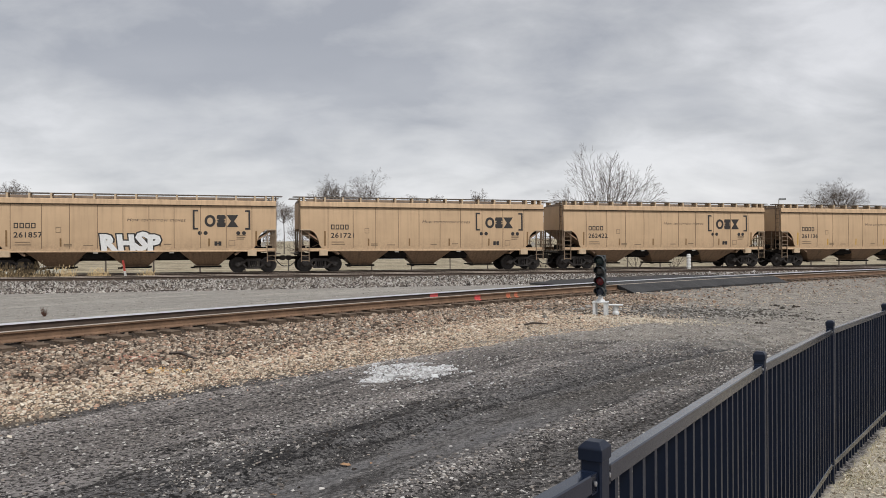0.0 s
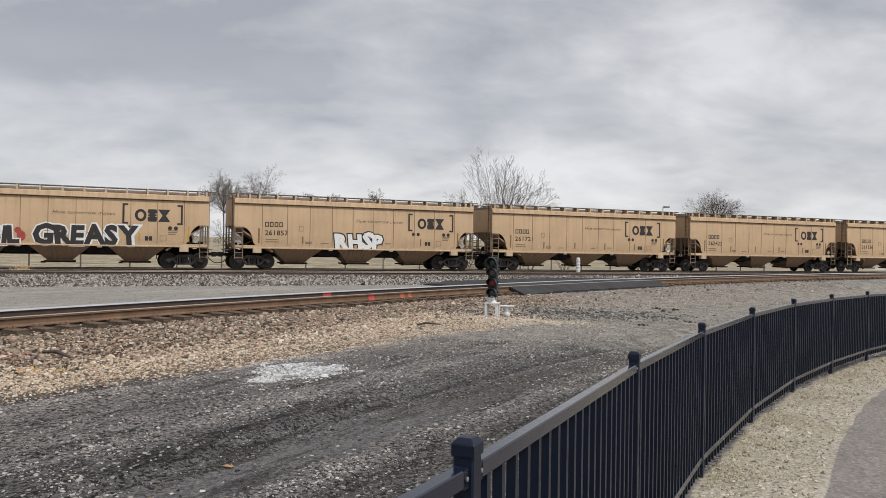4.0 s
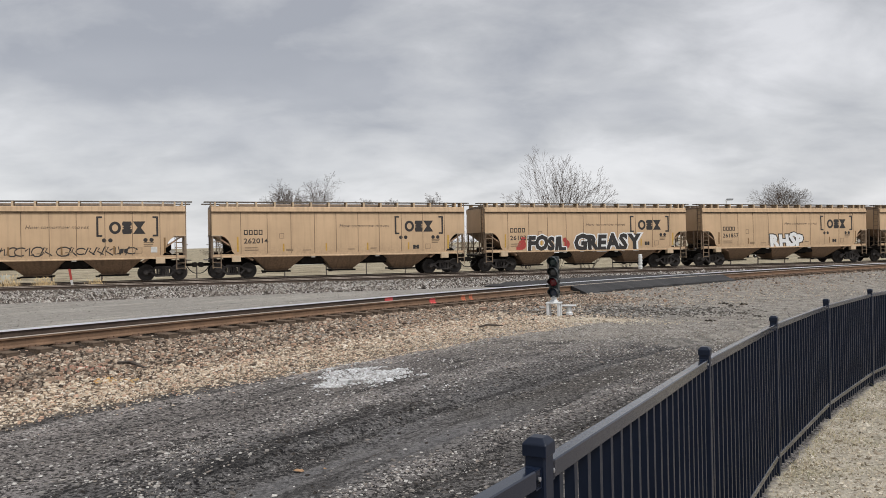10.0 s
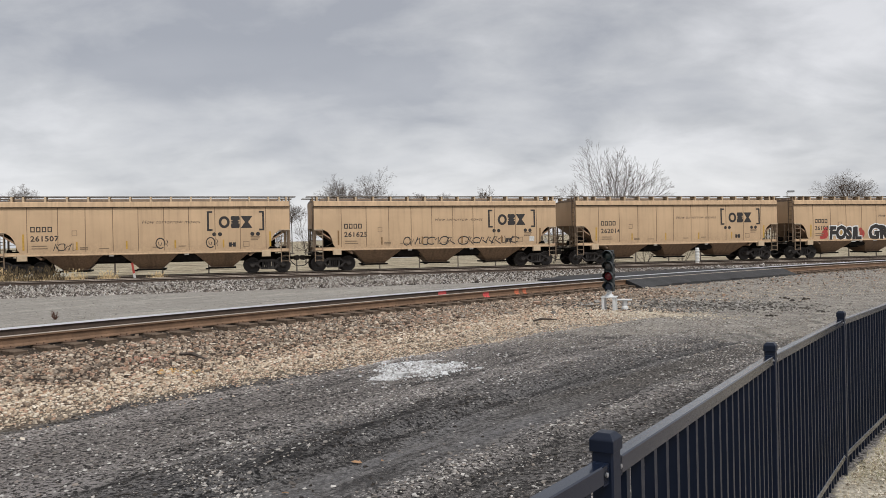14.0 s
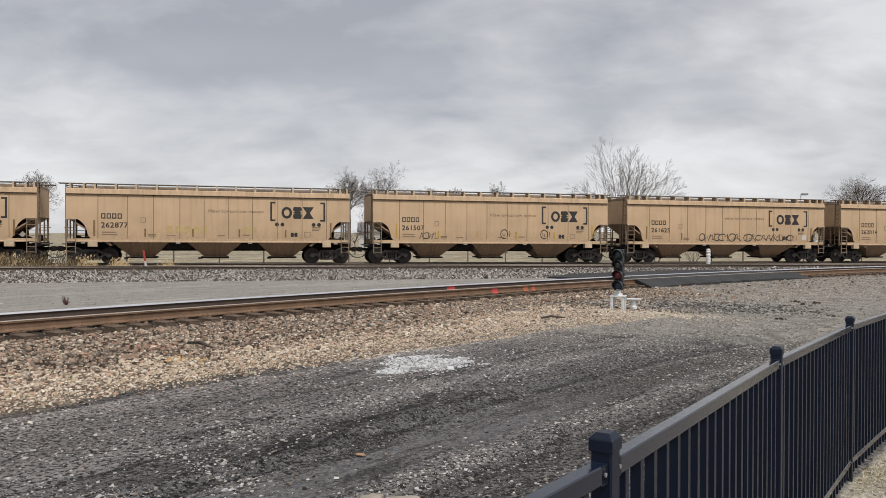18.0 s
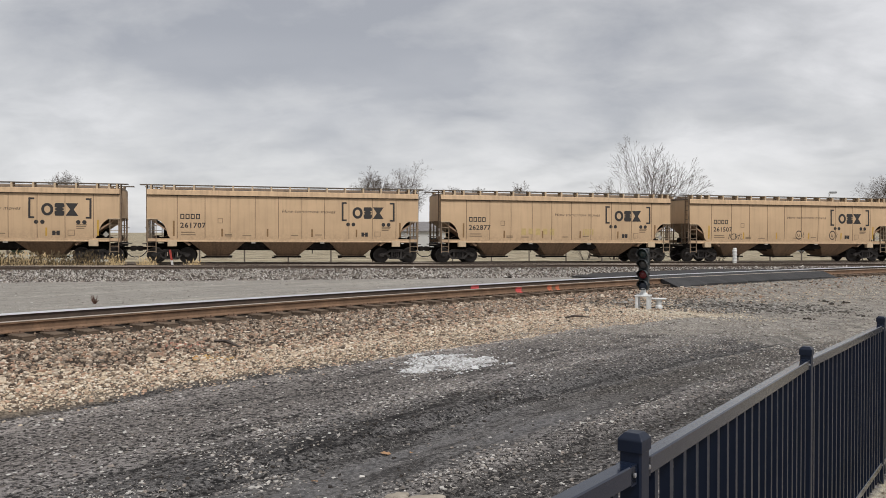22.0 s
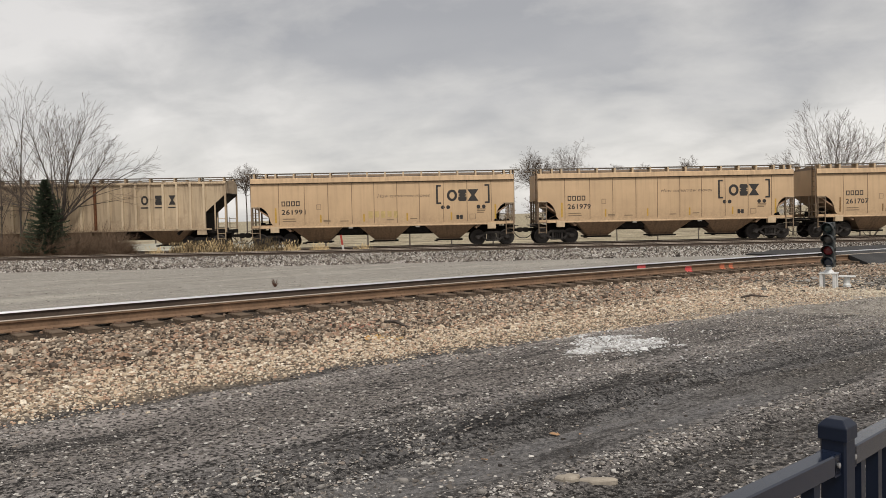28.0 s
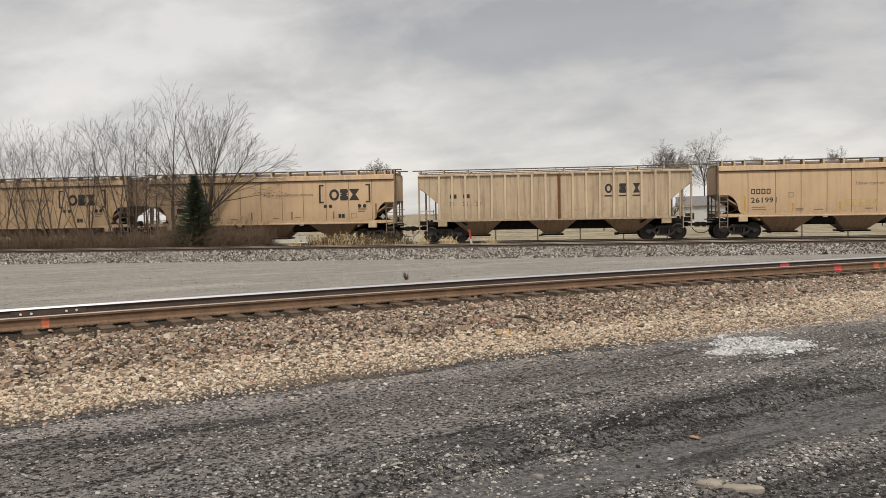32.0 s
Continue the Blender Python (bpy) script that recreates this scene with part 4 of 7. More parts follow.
    part("roof", Shape().prism(prof + [(1.5, 4.18), (-1.5, 4.18)], -HALF, HALF, "x"), ROOF_GRIME_SHADE, car, "brown roof sheet, grime and walkway shade in its paint")
    hatch = Shape()
    hatch.prism([(-0.34, 4.32), (0.34, 4.32), (0.34, 4.42), (0.2, 4.46), (-0.2, 4.46), (-0.34, 4.42)], -7.3, 7.3, "x")
    part("roof_hatch", hatch, ROOF_GRIME_SHADE, car)
    for sy in (-1, 1):
        w = part("roofwalk", Shape().box(-HALF - 0.40, HALF + 0.40, *sorted((sy * 0.95, sy * 1.50)), 4.485, 4.535), PLANK, car, "dark open-grid roof walkway")
        for x in [-7.66, -6.97, -6.40] + [-5.31 + 1.09 * k for k in range(12)] + [7.31, 7.72]:
            part("walk_bracket", Shape().box(x - 0.045, x + 0.045, *sorted((sy * 0.98, sy * 1.54)), 4.20, 4.485).box(x - 0.050, x + 0.050, *sorted((sy * 1.501, sy * 1.56)), 4.20, 4.50), SILL, w)
    # end walls: upper bulkhead, slope sheet, end sill and braces
    for sx in (-1, 1):
        e = Shape()
        e.prism([(sx * HALF, 4.23), (sx * (HALF - 0.04), 4.23), (sx * (HALF - 0.04), 2.60), (sx * HALF, 2.60)], -1.57, 1.57)
        part("end_wall", e, TAN, car)
        part("slope_sheet", Shape().prism([(sx * (HALF - 0.02), 2.68), (sx * (HALF - 0.02), 2.60), (sx * (HALF - 2.30), 1.02), (sx * (HALF - 2.37), 1.12)], -1.55, 1.55), HOPPER, car, "dirty sloping end sheet")
        part("end_sill", soften(Shape().box(*sorted((sx * (HALF - 0.28), sx * (HALF + 0.04))), -1.52, 1.52, 0.98, 1.20).box(*sorted((sx * (HALF - 1.9), sx * HALF)), -0.32, 0.32, 0.72, 1.14).mesh("end_sill"), 0.012, 1), DARK_FRAME, car)
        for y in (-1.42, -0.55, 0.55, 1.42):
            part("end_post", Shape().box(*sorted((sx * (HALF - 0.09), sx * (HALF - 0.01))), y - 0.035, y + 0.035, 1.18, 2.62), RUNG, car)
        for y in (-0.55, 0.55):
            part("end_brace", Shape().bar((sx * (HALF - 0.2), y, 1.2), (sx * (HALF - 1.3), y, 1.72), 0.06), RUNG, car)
        part("shear_plate", Shape().prism([(sx * (HALF - 0.75), 1.05), (sx * (HALF - 0.75), 2.08), (sx * (HALF - 0.85), 2.02), (sx * (HALF - 2.2), 1.08)], -0.05, 0.05), DARK_FRAME, car, "dark web under the slope sheet")
        part("brake_cylinder", Shape().lathe([(0.16, -0.05), (0.17, -0.02), (0.17, 0.16), (0.16, 0.2)], 14, "x", (sx * (HALF - 0.28), 0.25, 1.45)), DARK_FRAME, car)
        part("brake_reservoir", Shape().box(*sorted((sx * (HALF - 1.35), sx * (HALF - 0.5))), -0.9, -0.45, 1.22, 1.52), DARK_FRAME, car)
        for sy in (-1, 1):
            ladder(car, sx * (HALF - 0.27), sy * 1.655, 0.62, 2.56, 0.46, 7, RUNG)
            hr = Shape().box(*sorted((sx * (HALF - 0.62), sx * (HALF + 0.02))), *sorted((sy * 1.645, sy * 1.685)), 2.53, 2.575)
            part("grab_rail", hr, SILL, car)
            part("jacking_pad", soften(Shape().box(*sorted((sx * (HALF - 1.62), sx * (HALF - 1.12))), *sorted((sy * 1.40, sy * 1.665)), 0.99, 1.35).mesh("jacking_pad"), 0.01, 1), SILL, car)
        ladder(car, sx * (HALF + 0.03), -1.28, 1.25, 4.48, 0.42, 11, RUNG, "y")
        for z in (1.62, 2.05):
            part("end_handrail", Shape().bar((sx * (HALF + 0.10), -1.5, z), (sx * (HALF + 0.10), 1.5, z), 0.032), RUNG, car)
        part("end_platform", Shape().box(*sorted((sx * (HALF + 0.045), sx * (HALF + 0.34))), -0.9, 0.9, 1.10, 1.15), PLANK, car, "grated end platform")
        coupler(car, sx)
        truck_parts(car, sx * 6.62)
        if sx > 0:
            d = Shape().prism([(sx * (HALF - 0.72) + a, 1.66 + b) for a, b in ((-0.17, 0), (0, -0.17), (0.17, 0), (0, 0.17))], -1.575, -1.56)
            part("placard_board", d, DIRTYW, car, "dirty pale diamond placard board")
    part("centre_sill", Shape().box(-HALF + 0.2, HALF - 0.2, -0.30, 0.30, 0.74, 1.10), DARK_FRAME, car)
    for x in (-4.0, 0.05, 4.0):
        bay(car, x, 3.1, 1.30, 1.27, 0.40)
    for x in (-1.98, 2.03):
        part("cross_bearer", Shape().prism([(x - 0.9, 1.24), (x + 0.9, 1.24), (x + 0.62, 0.86), (x - 0.62, 0.86)], -1.25, 1.25), DARK_FRAME, car)
        part("sill_tab", Shape().box(x - 0.12, x + 0.12, -1.652, -1.600, 1.17, 1.252), DIRTYW, car, "pale stencilled tab under the sill")
    # markings shared by all
    for x in (-6.42, 6.74):
        part("reflector", bent_to_side(welded(flat_shape(tall(-0.05, 0.05, (0, 0.22, 0.44, 0.66, 0.88)))), x, 1.58), YELLOWP, car, "tall yellow reflector strip")
    for x in (-3.75, -1.17, 1.42, 4.08):
        part("reflector", bent_to_side(flat_shape([rect(-0.045, 0.045, 0, 0.46)]), x, 1.56), YELLOWP, car, "short yellow reflector strip")
    for block in emblem_blocks():
        part("emblem", bent_to_side(block, 3.83, 2.68), BLACKP, car, "heavy black emblem block")
    part("emblem_bracket", bent_to_side(welded(flat_shape(tall(0, 0.11, BRACKET_AT) + [rect(0.11, 0.30, 0, 0.10), rect(0.11, 0.30, 1.04, 1.14)])), 3.18, 2.53), BLACKP, car)
    part("emblem_bracket", bent_to_side(welded(flat_shape(tall(0.19, 0.30, BRACKET_AT) + [rect(0, 0.19, 0, 0.10), rect(0, 0.19, 1.04, 1.14)])), 6.11, 2.53), BLACKP, car)
    for x in (3.57, 3.89, 5.72, 6.04):
        part("emblem_dot", bent_to_side(flat_shape([disc(0, 0, 0.115)]), x, 2.33), BLACKP, car)
    part("stencil_block", bent_to_side(flat_shape([rect(0, 0.17, 0, 0.25), rect(0.22, 0.39, 0, 0.25), rect(0.17, 0.22, 0.10, 0.16)]), 4.38, 1.60), BLACKP, car)
    for x, z, w, h in ((-3.99, 2.34, 0.27, 0.30), (5.18, 1.58, 0.36, 0.32)):
        part("stencil_frame", bent_to_side(open_shape(rect(0, w, 0, h), rect(0.025, w - 0.025, 0.025, h - 0.025)), x, z), FAINT, car)
    for x, z, w in ((-6.02, 1.78, 0.75), (-6.02, 1.64, 0.80), (-3.6, 1.66, 0.42), (-3.6, 1.58, 0.42), (5.62, 2.16, 0.55), (5.62, 2.06, 0.5), (5.62, 1.96, 0.42), (-2.6, 1.60, 0.5), (0.2, 1.62, 0.4), (1.6, 1.66, 0.42)):
        part("stencil_line", bent_to_side(flat_shape([rect(0, w, 0, 0.05)]), x, z), FAINT, car)
    me, w = word_mesh("How tomorrow moves", 0.215, 0.28, -0.004)
    part("lettering", me, BLACKP, car, "slanted dark lettering: How tomorrow moves", m=on_side(-0.34, 2.98) @ Matrix.Diagonal((3.14 / w, 1, 1, 1)))
    for k in range(4):
        b = 0.052
        part("reporting_mark", bent_to_side(open_shape(rect(0, 0.22, 0, 0.29), rect(b, 0.22 - b, b, 0.29 - b)), -6.06 + 0.285 * k, 2.57), BLACKP, car, "small open dark block")
    return car


def add_number(car, digits, x=-6.07, z=2.07, width=1.42):
    me, w = word_mesh(digits, 0.30, 0.0, 0.007)
    part("car_number", me, BLACKP, car, "dark stencilled number " + digits, m=on_side(x, z) @ Matrix.Diagonal((width / w, 1, 1, 1)))

def make_ribbed_hopper():
    """An older three-bay hopper with outside ribs and open slanted ends."""
    car = thing("hopper_car", "weathered grey-tan ribbed covered hopper with rust streaks", "hopper car", group="cars of the train")
    H2 = 8.1
    for sy in (-1, 1):
        y0, y1 = sorted((sy * 1.50, sy * 1.53))
        sheet = part("side_sheet", Shape().prism([(-H2, 4.05), (H2, 4.05), (H2, 3.42), (H2 - 1.28, 2.28), (H2 - 1.28, 1.36), (-H2 + 1.28, 1.36), (-H2 + 1.28, 2.28), (-H2, 3.42)], y0, y1), RIBBED, car, "flat grimy side sheet")
        for k in range(18):
            x = -6.8 + 0.80 * k
            rib = Shape().prism([(x - 0.085, sy * 1.525), (x - 0.060, sy * 1.635), (x + 0.060, sy * 1.635), (x + 0.085, sy * 1.525)], 1.34, 4.02, "z")
            part("rib", rib, RUSTP if k == 9 else RIBP, sheet, "rust-covered rib" if k == 9 else "")
        part("side_sill", Shape().box(-H2 + 0.9, H2 - 0.9, *sorted((sy * 1.50, sy * 1.62)), 1.26, 1.37), RIBBED, car)
        part("top_chord", Shape().prism([(sy * 1.44, 4.0), (sy * 1.62, 4.0), (sy * 1.62, 4.07), (sy * 1.52, 4.13), (sy * 1.44, 4.13)], -H2, H2, "x"), RIBBED, car)
        walkway = part("roofwalk", Shape().box(-H2 - 0.35, H2 + 0.35, *sorted((sy * 1.0, sy * 1.46)), 4.36, 4.40), PLANK, car)
        for k in range(12):
            x = -7.98 + 1.45 * k
            part("walk_bracket", Shape().box(x - 0.045, x + 0.045, *sorted((sy * 1.02, sy * 1.48)), 4.10, 4.36), RIBBED, walkway)
    part("roof", Shape().prism([(-1.5, 4.08), (-0.8, 4.22), (0, 4.26), (0.8, 4.22), (1.5, 4.08), (1.5, 4.02), (-1.5, 4.02)], -H2, H2, "x"), RIBBED, car)
    for sx in (-1, 1):
        part("end_wall", Shape().prism([(sx * H2, 4.05), (sx * (H2 - 0.04), 4.05), (sx * (H2 - 0.04), 3.40), (sx * H2, 3.40)], -1.5, 1.5), RIBBED, car)
        part("slope_sheet", Shape().prism([(sx * H2, 3.44), (sx * H2, 3.36), (sx * (H2 - 2.9), 0.98), (sx * (H2 - 2.98), 1.08)], -1.49, 1.49), DARK_FRAME, car, "dark sloping end sheet")
        # made-up dark plate: blocks the bright view through the open end
        part("shear_plate", Shape().box(*sorted((sx * (H2 - 1.36), sx * (H2 - 1.30))), -1.46, 1.46, 1.10, 2.26), DARK_FRAME, car, "added dark plate closing the bright gap below the sloping end")
        part("end_sill", soften(Shape().box(*sorted((sx * (H2 - 0.3), sx * H2)), -1.5, 1.5, 1.02, 1.24).box(*sorted((sx * (H2 - 2.6), sx * H2)), -0.32, 0.32, 0.74, 1.16).box(*sorted((sx * (H2 - 1.6), sx * (H2 - 0.1))), -1.52, -1.30, 1.08, 1.32).mesh("end_sill"), 0.012, 1), DARK_FRAME, car)
        for sy in (-1, 1):
            part("corner_post", Shape().box(*sorted((sx * (H2 - 0.10), sx * H2)), *sorted((sy * 1.44, sy * 1.56)), 1.10, 4.10), RIBBED, car)
            part("end_post", Shape().box(*sorted((sx * (H2 - 0.72), sx * (H2 - 0.64))), *sorted((sy * 1.44, sy * 1.52)), 1.20, 3.0), RIBBED, car)
            ladder(car, sx * (H2 - 0.30), sy * 1.60, 0.66, 2.0, 0.46, 5, RIBBED)
            part("jacking_pad", Shape().box(*sorted((sx * (H2 - 1.75), sx * (H2 - 1.2))), *sorted((sy * 1.36, sy * 1.60)), 0.98, 1.34), RIBBED, car)
        coupler(car, sx * 1.03)
        truck_parts(car, sx * 6.55)
    part("centre_sill", Shape().box(-H2 + 0.3, H2 - 0.3, -0.30, 0.30, 0.70, 1.36), DARK_FRAME, car)
    for x in (-4.5, 0.0, 4.5):
        bay(car, x, 2.9, 1.05, 1.28, 0.42)
    for k, (x, block) in enumerate(zip((3.30, 4.12, 4.92), emblem_blocks())):
        left = min(v[0] for v in block.v)
        wide = max(v[0] for v in block.v) - left
        mark = Shape()
        mark.f = list(block.f)
        mark.v = [(x - 0.21 + 0.42 * (a - left) / wide, -1.532 - c * 2, 2.80 + 0.80 * b) for a, b, c in block.v]
        part("emblem", mark, BLACKP, car, "dark emblem block")
        part("emblem_underline", Shape().box(x - 0.24, x + 0.24, -1.540, -1.532, 2.60, 2.68), BLACKP, car)
    for x in (-5.95, -5.15):
        part("reporting_mark", Shape().box(x - 0.2, x - 0.03, -1.538, -1.532, 2.66, 2.90).box(x + 0.03, x + 0.2, -1.538, -1.532, 2.66, 2.90), BLACKP, car, "pair of dark bars")
    for x, d in ((-6.2, "25"), (-5.38, "25"), (-4.58, "20")):
        me, w = word_mesh(d, 0.25)
        part("car_number", me, BLACKP, car, "dark stencilled number " + d, m=Matrix.Translation((x, -1.536, 2.2)) @ Matrix.Rotation(radians(90), 4, "X"))
    return car


RUSTP = plain("heavy_rust", (0.17, 0.075, 0.04), 0.85, 0, 0.3, 6)
base_car = make_hopper("tan curved-side covered hopper car on the far track")
CARS = ["261136", "262422", "261721", "261857", "261030", "262014", "261625", "261507", "262877", "261707", "261979", "261991"]
PLACES = [43.0 - 17.2 * k for k in range(len(CARS))]
cars = [base_car] + [copy_thing(base_car, Matrix.Identity(4)) for _ in range(len(CARS) + 2 - 1)]
for c, d in zip(cars, CARS):
    add_number(c, d)
for k in (1, 2, 3, 6, 8, 9, 12):
    for q in cars[k].children:
        if q.name.startswith("reflector"):
            q.material_slots[0].link = "OBJECT"
            q.material_slots[0].material = BROWNTAPE
            q["label"] = "faded brown reflector strip"
ribbed = make_ribbed_hopper()
cars.append(ribbed)
PLACES += [43.0 - 17.2 * 13 - 0.5, 43.0 - 17.2 * 14 - 0.5, 43.0 - 17.2 * 12 - 0.25]
for c in cars[12:14]:
    part("number_bar", bent_to_side(flat_shape([rect(0, 1.4, 0, 0.28)]), -6.07, 2.07), BLACKP, c, "dark bar")


# Spray paint: fat block letters with an edge of another colour.
def spray(car, x, z, text, width, height, fill_mat, rim_mat, label):
    r = random.Random(len(text))
    widths = [word_mesh(ch, height, 0.0, 0.0)[1] + 0.15 for ch in text]
    scale, at = width / sum(widths), 0.0
    for k, (ch, w) in enumerate(zip(text, widths)):
        tall = height * r.uniform(0.92, 1.08)
        lean, drop = r.uniform(-0.12, 0.12), r.uniform(-0.05, 0.05)
        for name, fat, mat, out in (("spray_paint", 0.150, rim_mat, 0.006 + 0.0006 * k), ("spray_fill", 0.075, fill_mat, 0.0135 + 0.0006 * k)):
            me, _ = word_mesh(ch, tall, lean, fat, scale)
            for v in me.vertices:
                v.co.z += side_y(z + drop + v.co.y) - side_y(z + drop)
            p = part(name, me, mat, car if name == "spray_paint" else p, label if name == "spray_paint" else "", m=on_side(x + at, z + drop, out) if name == "spray_paint" else Matrix.Translation((0.075 * scale, 0, 0.0075)))
        at += w * scale


def scrawl(car, x, z, seed, width, height, material, n=9, thick=0.036):
    """A sprayed tag: loops, hooks and slashes side by side, no real letters."""
    r = random.Random(seed)
    step = width / n
    marks = Shape()
    for k in range(n):
        cx, cz = x + step * (k + 0.5), z + height * 0.5
        w, h = step * r.uniform(0.50, 0.85), height * r.uniform(0.34, 0.58)
        kind = r.randint(0, 3)
        if kind == 0:
            pts = [(cx + w * math.cos(a), cz + h * math.sin(a)) for a in np.linspace(r.uniform(0, 1), r.uniform(5.2, 6.6), 10)]
        elif kind == 1:
            pts = [(cx - w, cz + h), (cx - w * 0.5, cz - h), (cx, cz + h * 0.4), (cx + w * 0.5, cz - h), (cx + w, cz + h)]
        elif kind == 2:
            pts = [(cx - w * 0.8, cz - h), (cx - w * 0.3, cz + h), (cx + w * 0.2, cz + h * 0.8), (cx - w * 0.1, cz), (cx + w, cz - h)]
        else:
            pts = [(cx - w, cz + h * 0.2), (cx, cz + h), (cx + w * 0.1, cz - h), (cx + w * 1.2, cz - h * 0.7)]
        marks.tube([(a + 0.12 * (b - cz), -side_y(b) - 0.004, b) for a, b in pts], thick, 4)
    marks.v = [(a, -side_y(c) - 0.003 + 0.08 * (b + side_y(c)), c) for a, b, c in marks.v]
    part("spray_scrawl", marks, material, car, "loose black spray scrawl")


c857, c030, c625, c507, c877 = cars[3], cars[4], cars[6], cars[7], cars[8]
spray(c857, -1.85, 1.36, "RHSP", 3.25, 0.92, SPRAYW, BLACKP, "white block spray letters with dark outline")
spray(c030, -4.85, 1.36, "FOSIL", 2.85, 0.90, BLACKP, SPRAYW, "black bubble spray letters with white edge")
spray(c030, -1.35, 1.36, "GREASY", 5.15, 1.02, BLACKP, SPRAYW, "black bubble spray letters with white edge")
part("spray_cloud", bent_to_side(flat_shape([disc(0, 0, 0.30, 11, 1.1), disc(-0.22, -0.22, 0.22, 9), disc(0.08, 0.34, 0.20, 9)]), -5.2, 1.74, 0.004), REDP, c030, "red overspray")
part("spray_cloud", bent_to_side(flat_shape([disc(0, 0, 0.22, 9, 1.3), disc(-0.16, 0.3, 0.17, 9)]), -1.82, 1.74, 0.004), REDP, c030, "red overspray")
scrawl(c625, -2.36, 1.52, 1, 3.2, 0.46, BLACKP, 8)
scrawl(c625, 1.30, 1.52, 2, 3.9, 0.44, BLACKP, 9)
part("sticker", bent_to_side(flat_shape([rect(0, 0.34, 0, 0.32)]), 6.0, 1.62), WHITEP, c625, "pale square sticker")
scrawl(c507, -4.92, 1.52, 3, 1.1, 0.42, BLACKP, 4, 0.024)
for x0 in (0.62, 3.36):
    loop = Shape().tube([(x0 + 0.24 * math.cos(a), -side_y(1.85), 1.86 + 0.29 * math.sin(a)) for a in np.linspace(-0.6, 5.4, 14)], 0.034, 4)
    loop.tube([(x0 - 0.10, -1.6, 1.95), (x0 - 0.08, -1.6, 1.78), (x0 + 0.02, -1.6, 1.72), (x0 + 0.06, -1.6, 1.9)], 0.022, 4)
    loop.tube([(x0 + 0.34, -1.6, 2.05), (x0 + 0.40, -1.6, 1.9), (x0 + 0.33, -1.6, 1.82), (x0 + 0.38, -1.6, 1.68)], 0.02, 4)
    loop.v = [(a, -side_y(c) - 0.004 + 0.001 * math.sin(a * 50), c) if k % 2 else (a, -side_y(c) - 0.009, c) for k, (a, b, c) in enumerate(loop.v)]
    part("spray_scrawl", loop, BLACKP, c507, "black sprayed loop")
FADED = plain("faded_yellow_spray", (0.52, 0.38, 0.165), 0.75, 0, 0.15, 5)
for c, x, w in ((c877, -2.6, 2.4), (c877, 1.6, 0.8), (cars[11], -0.9, 1.9)):
    part("faded_spray", bent_to_side(flat_shape([rect(w * k / 5, w * k / 5 + w * 0.13, 0.0 + 0.05 * (k % 2), 0.42) for k in range(5)]), x, 1.75), FADED, c, "faded yellow sprayed strokes")

for c, label in ((c857, "tan covered hopper car with white sprayed block letters"), (c030, "tan covered hopper car with black bubble graffiti and red overspray"), (c625, "tan covered hopper car with black spray scrawls and a sticker"),
                 (c507, "tan covered hopper car with black sprayed loops and tags"), (c877, "tan covered hopper car with faded yellow spray strokes")):
    tagged(c, label)

# ---- signal ----
SIGNAL = plain("dark_signal_housing", (0.022, 0.028, 0.030), 0.5, 0, 0.25, 12)
GALV = plain("galvanised_steel", (0.66, 0.67, 0.67), 0.55, 0.1, 0.12, 12)


def lens_material(name, color, glow=0.0):
    m = Nodes(name, 0.15)
    if glow:
        m.bsdf.inputs["Emission Color"].default_value = (*color, 1)
        m.bsdf.inputs["Emission Strength"].default_value = glow
    return m.done(m.mix(m.span(m.noise(30), 0.3, 0.7), tuple(c * 0.8 for c in color), color), 0.12)


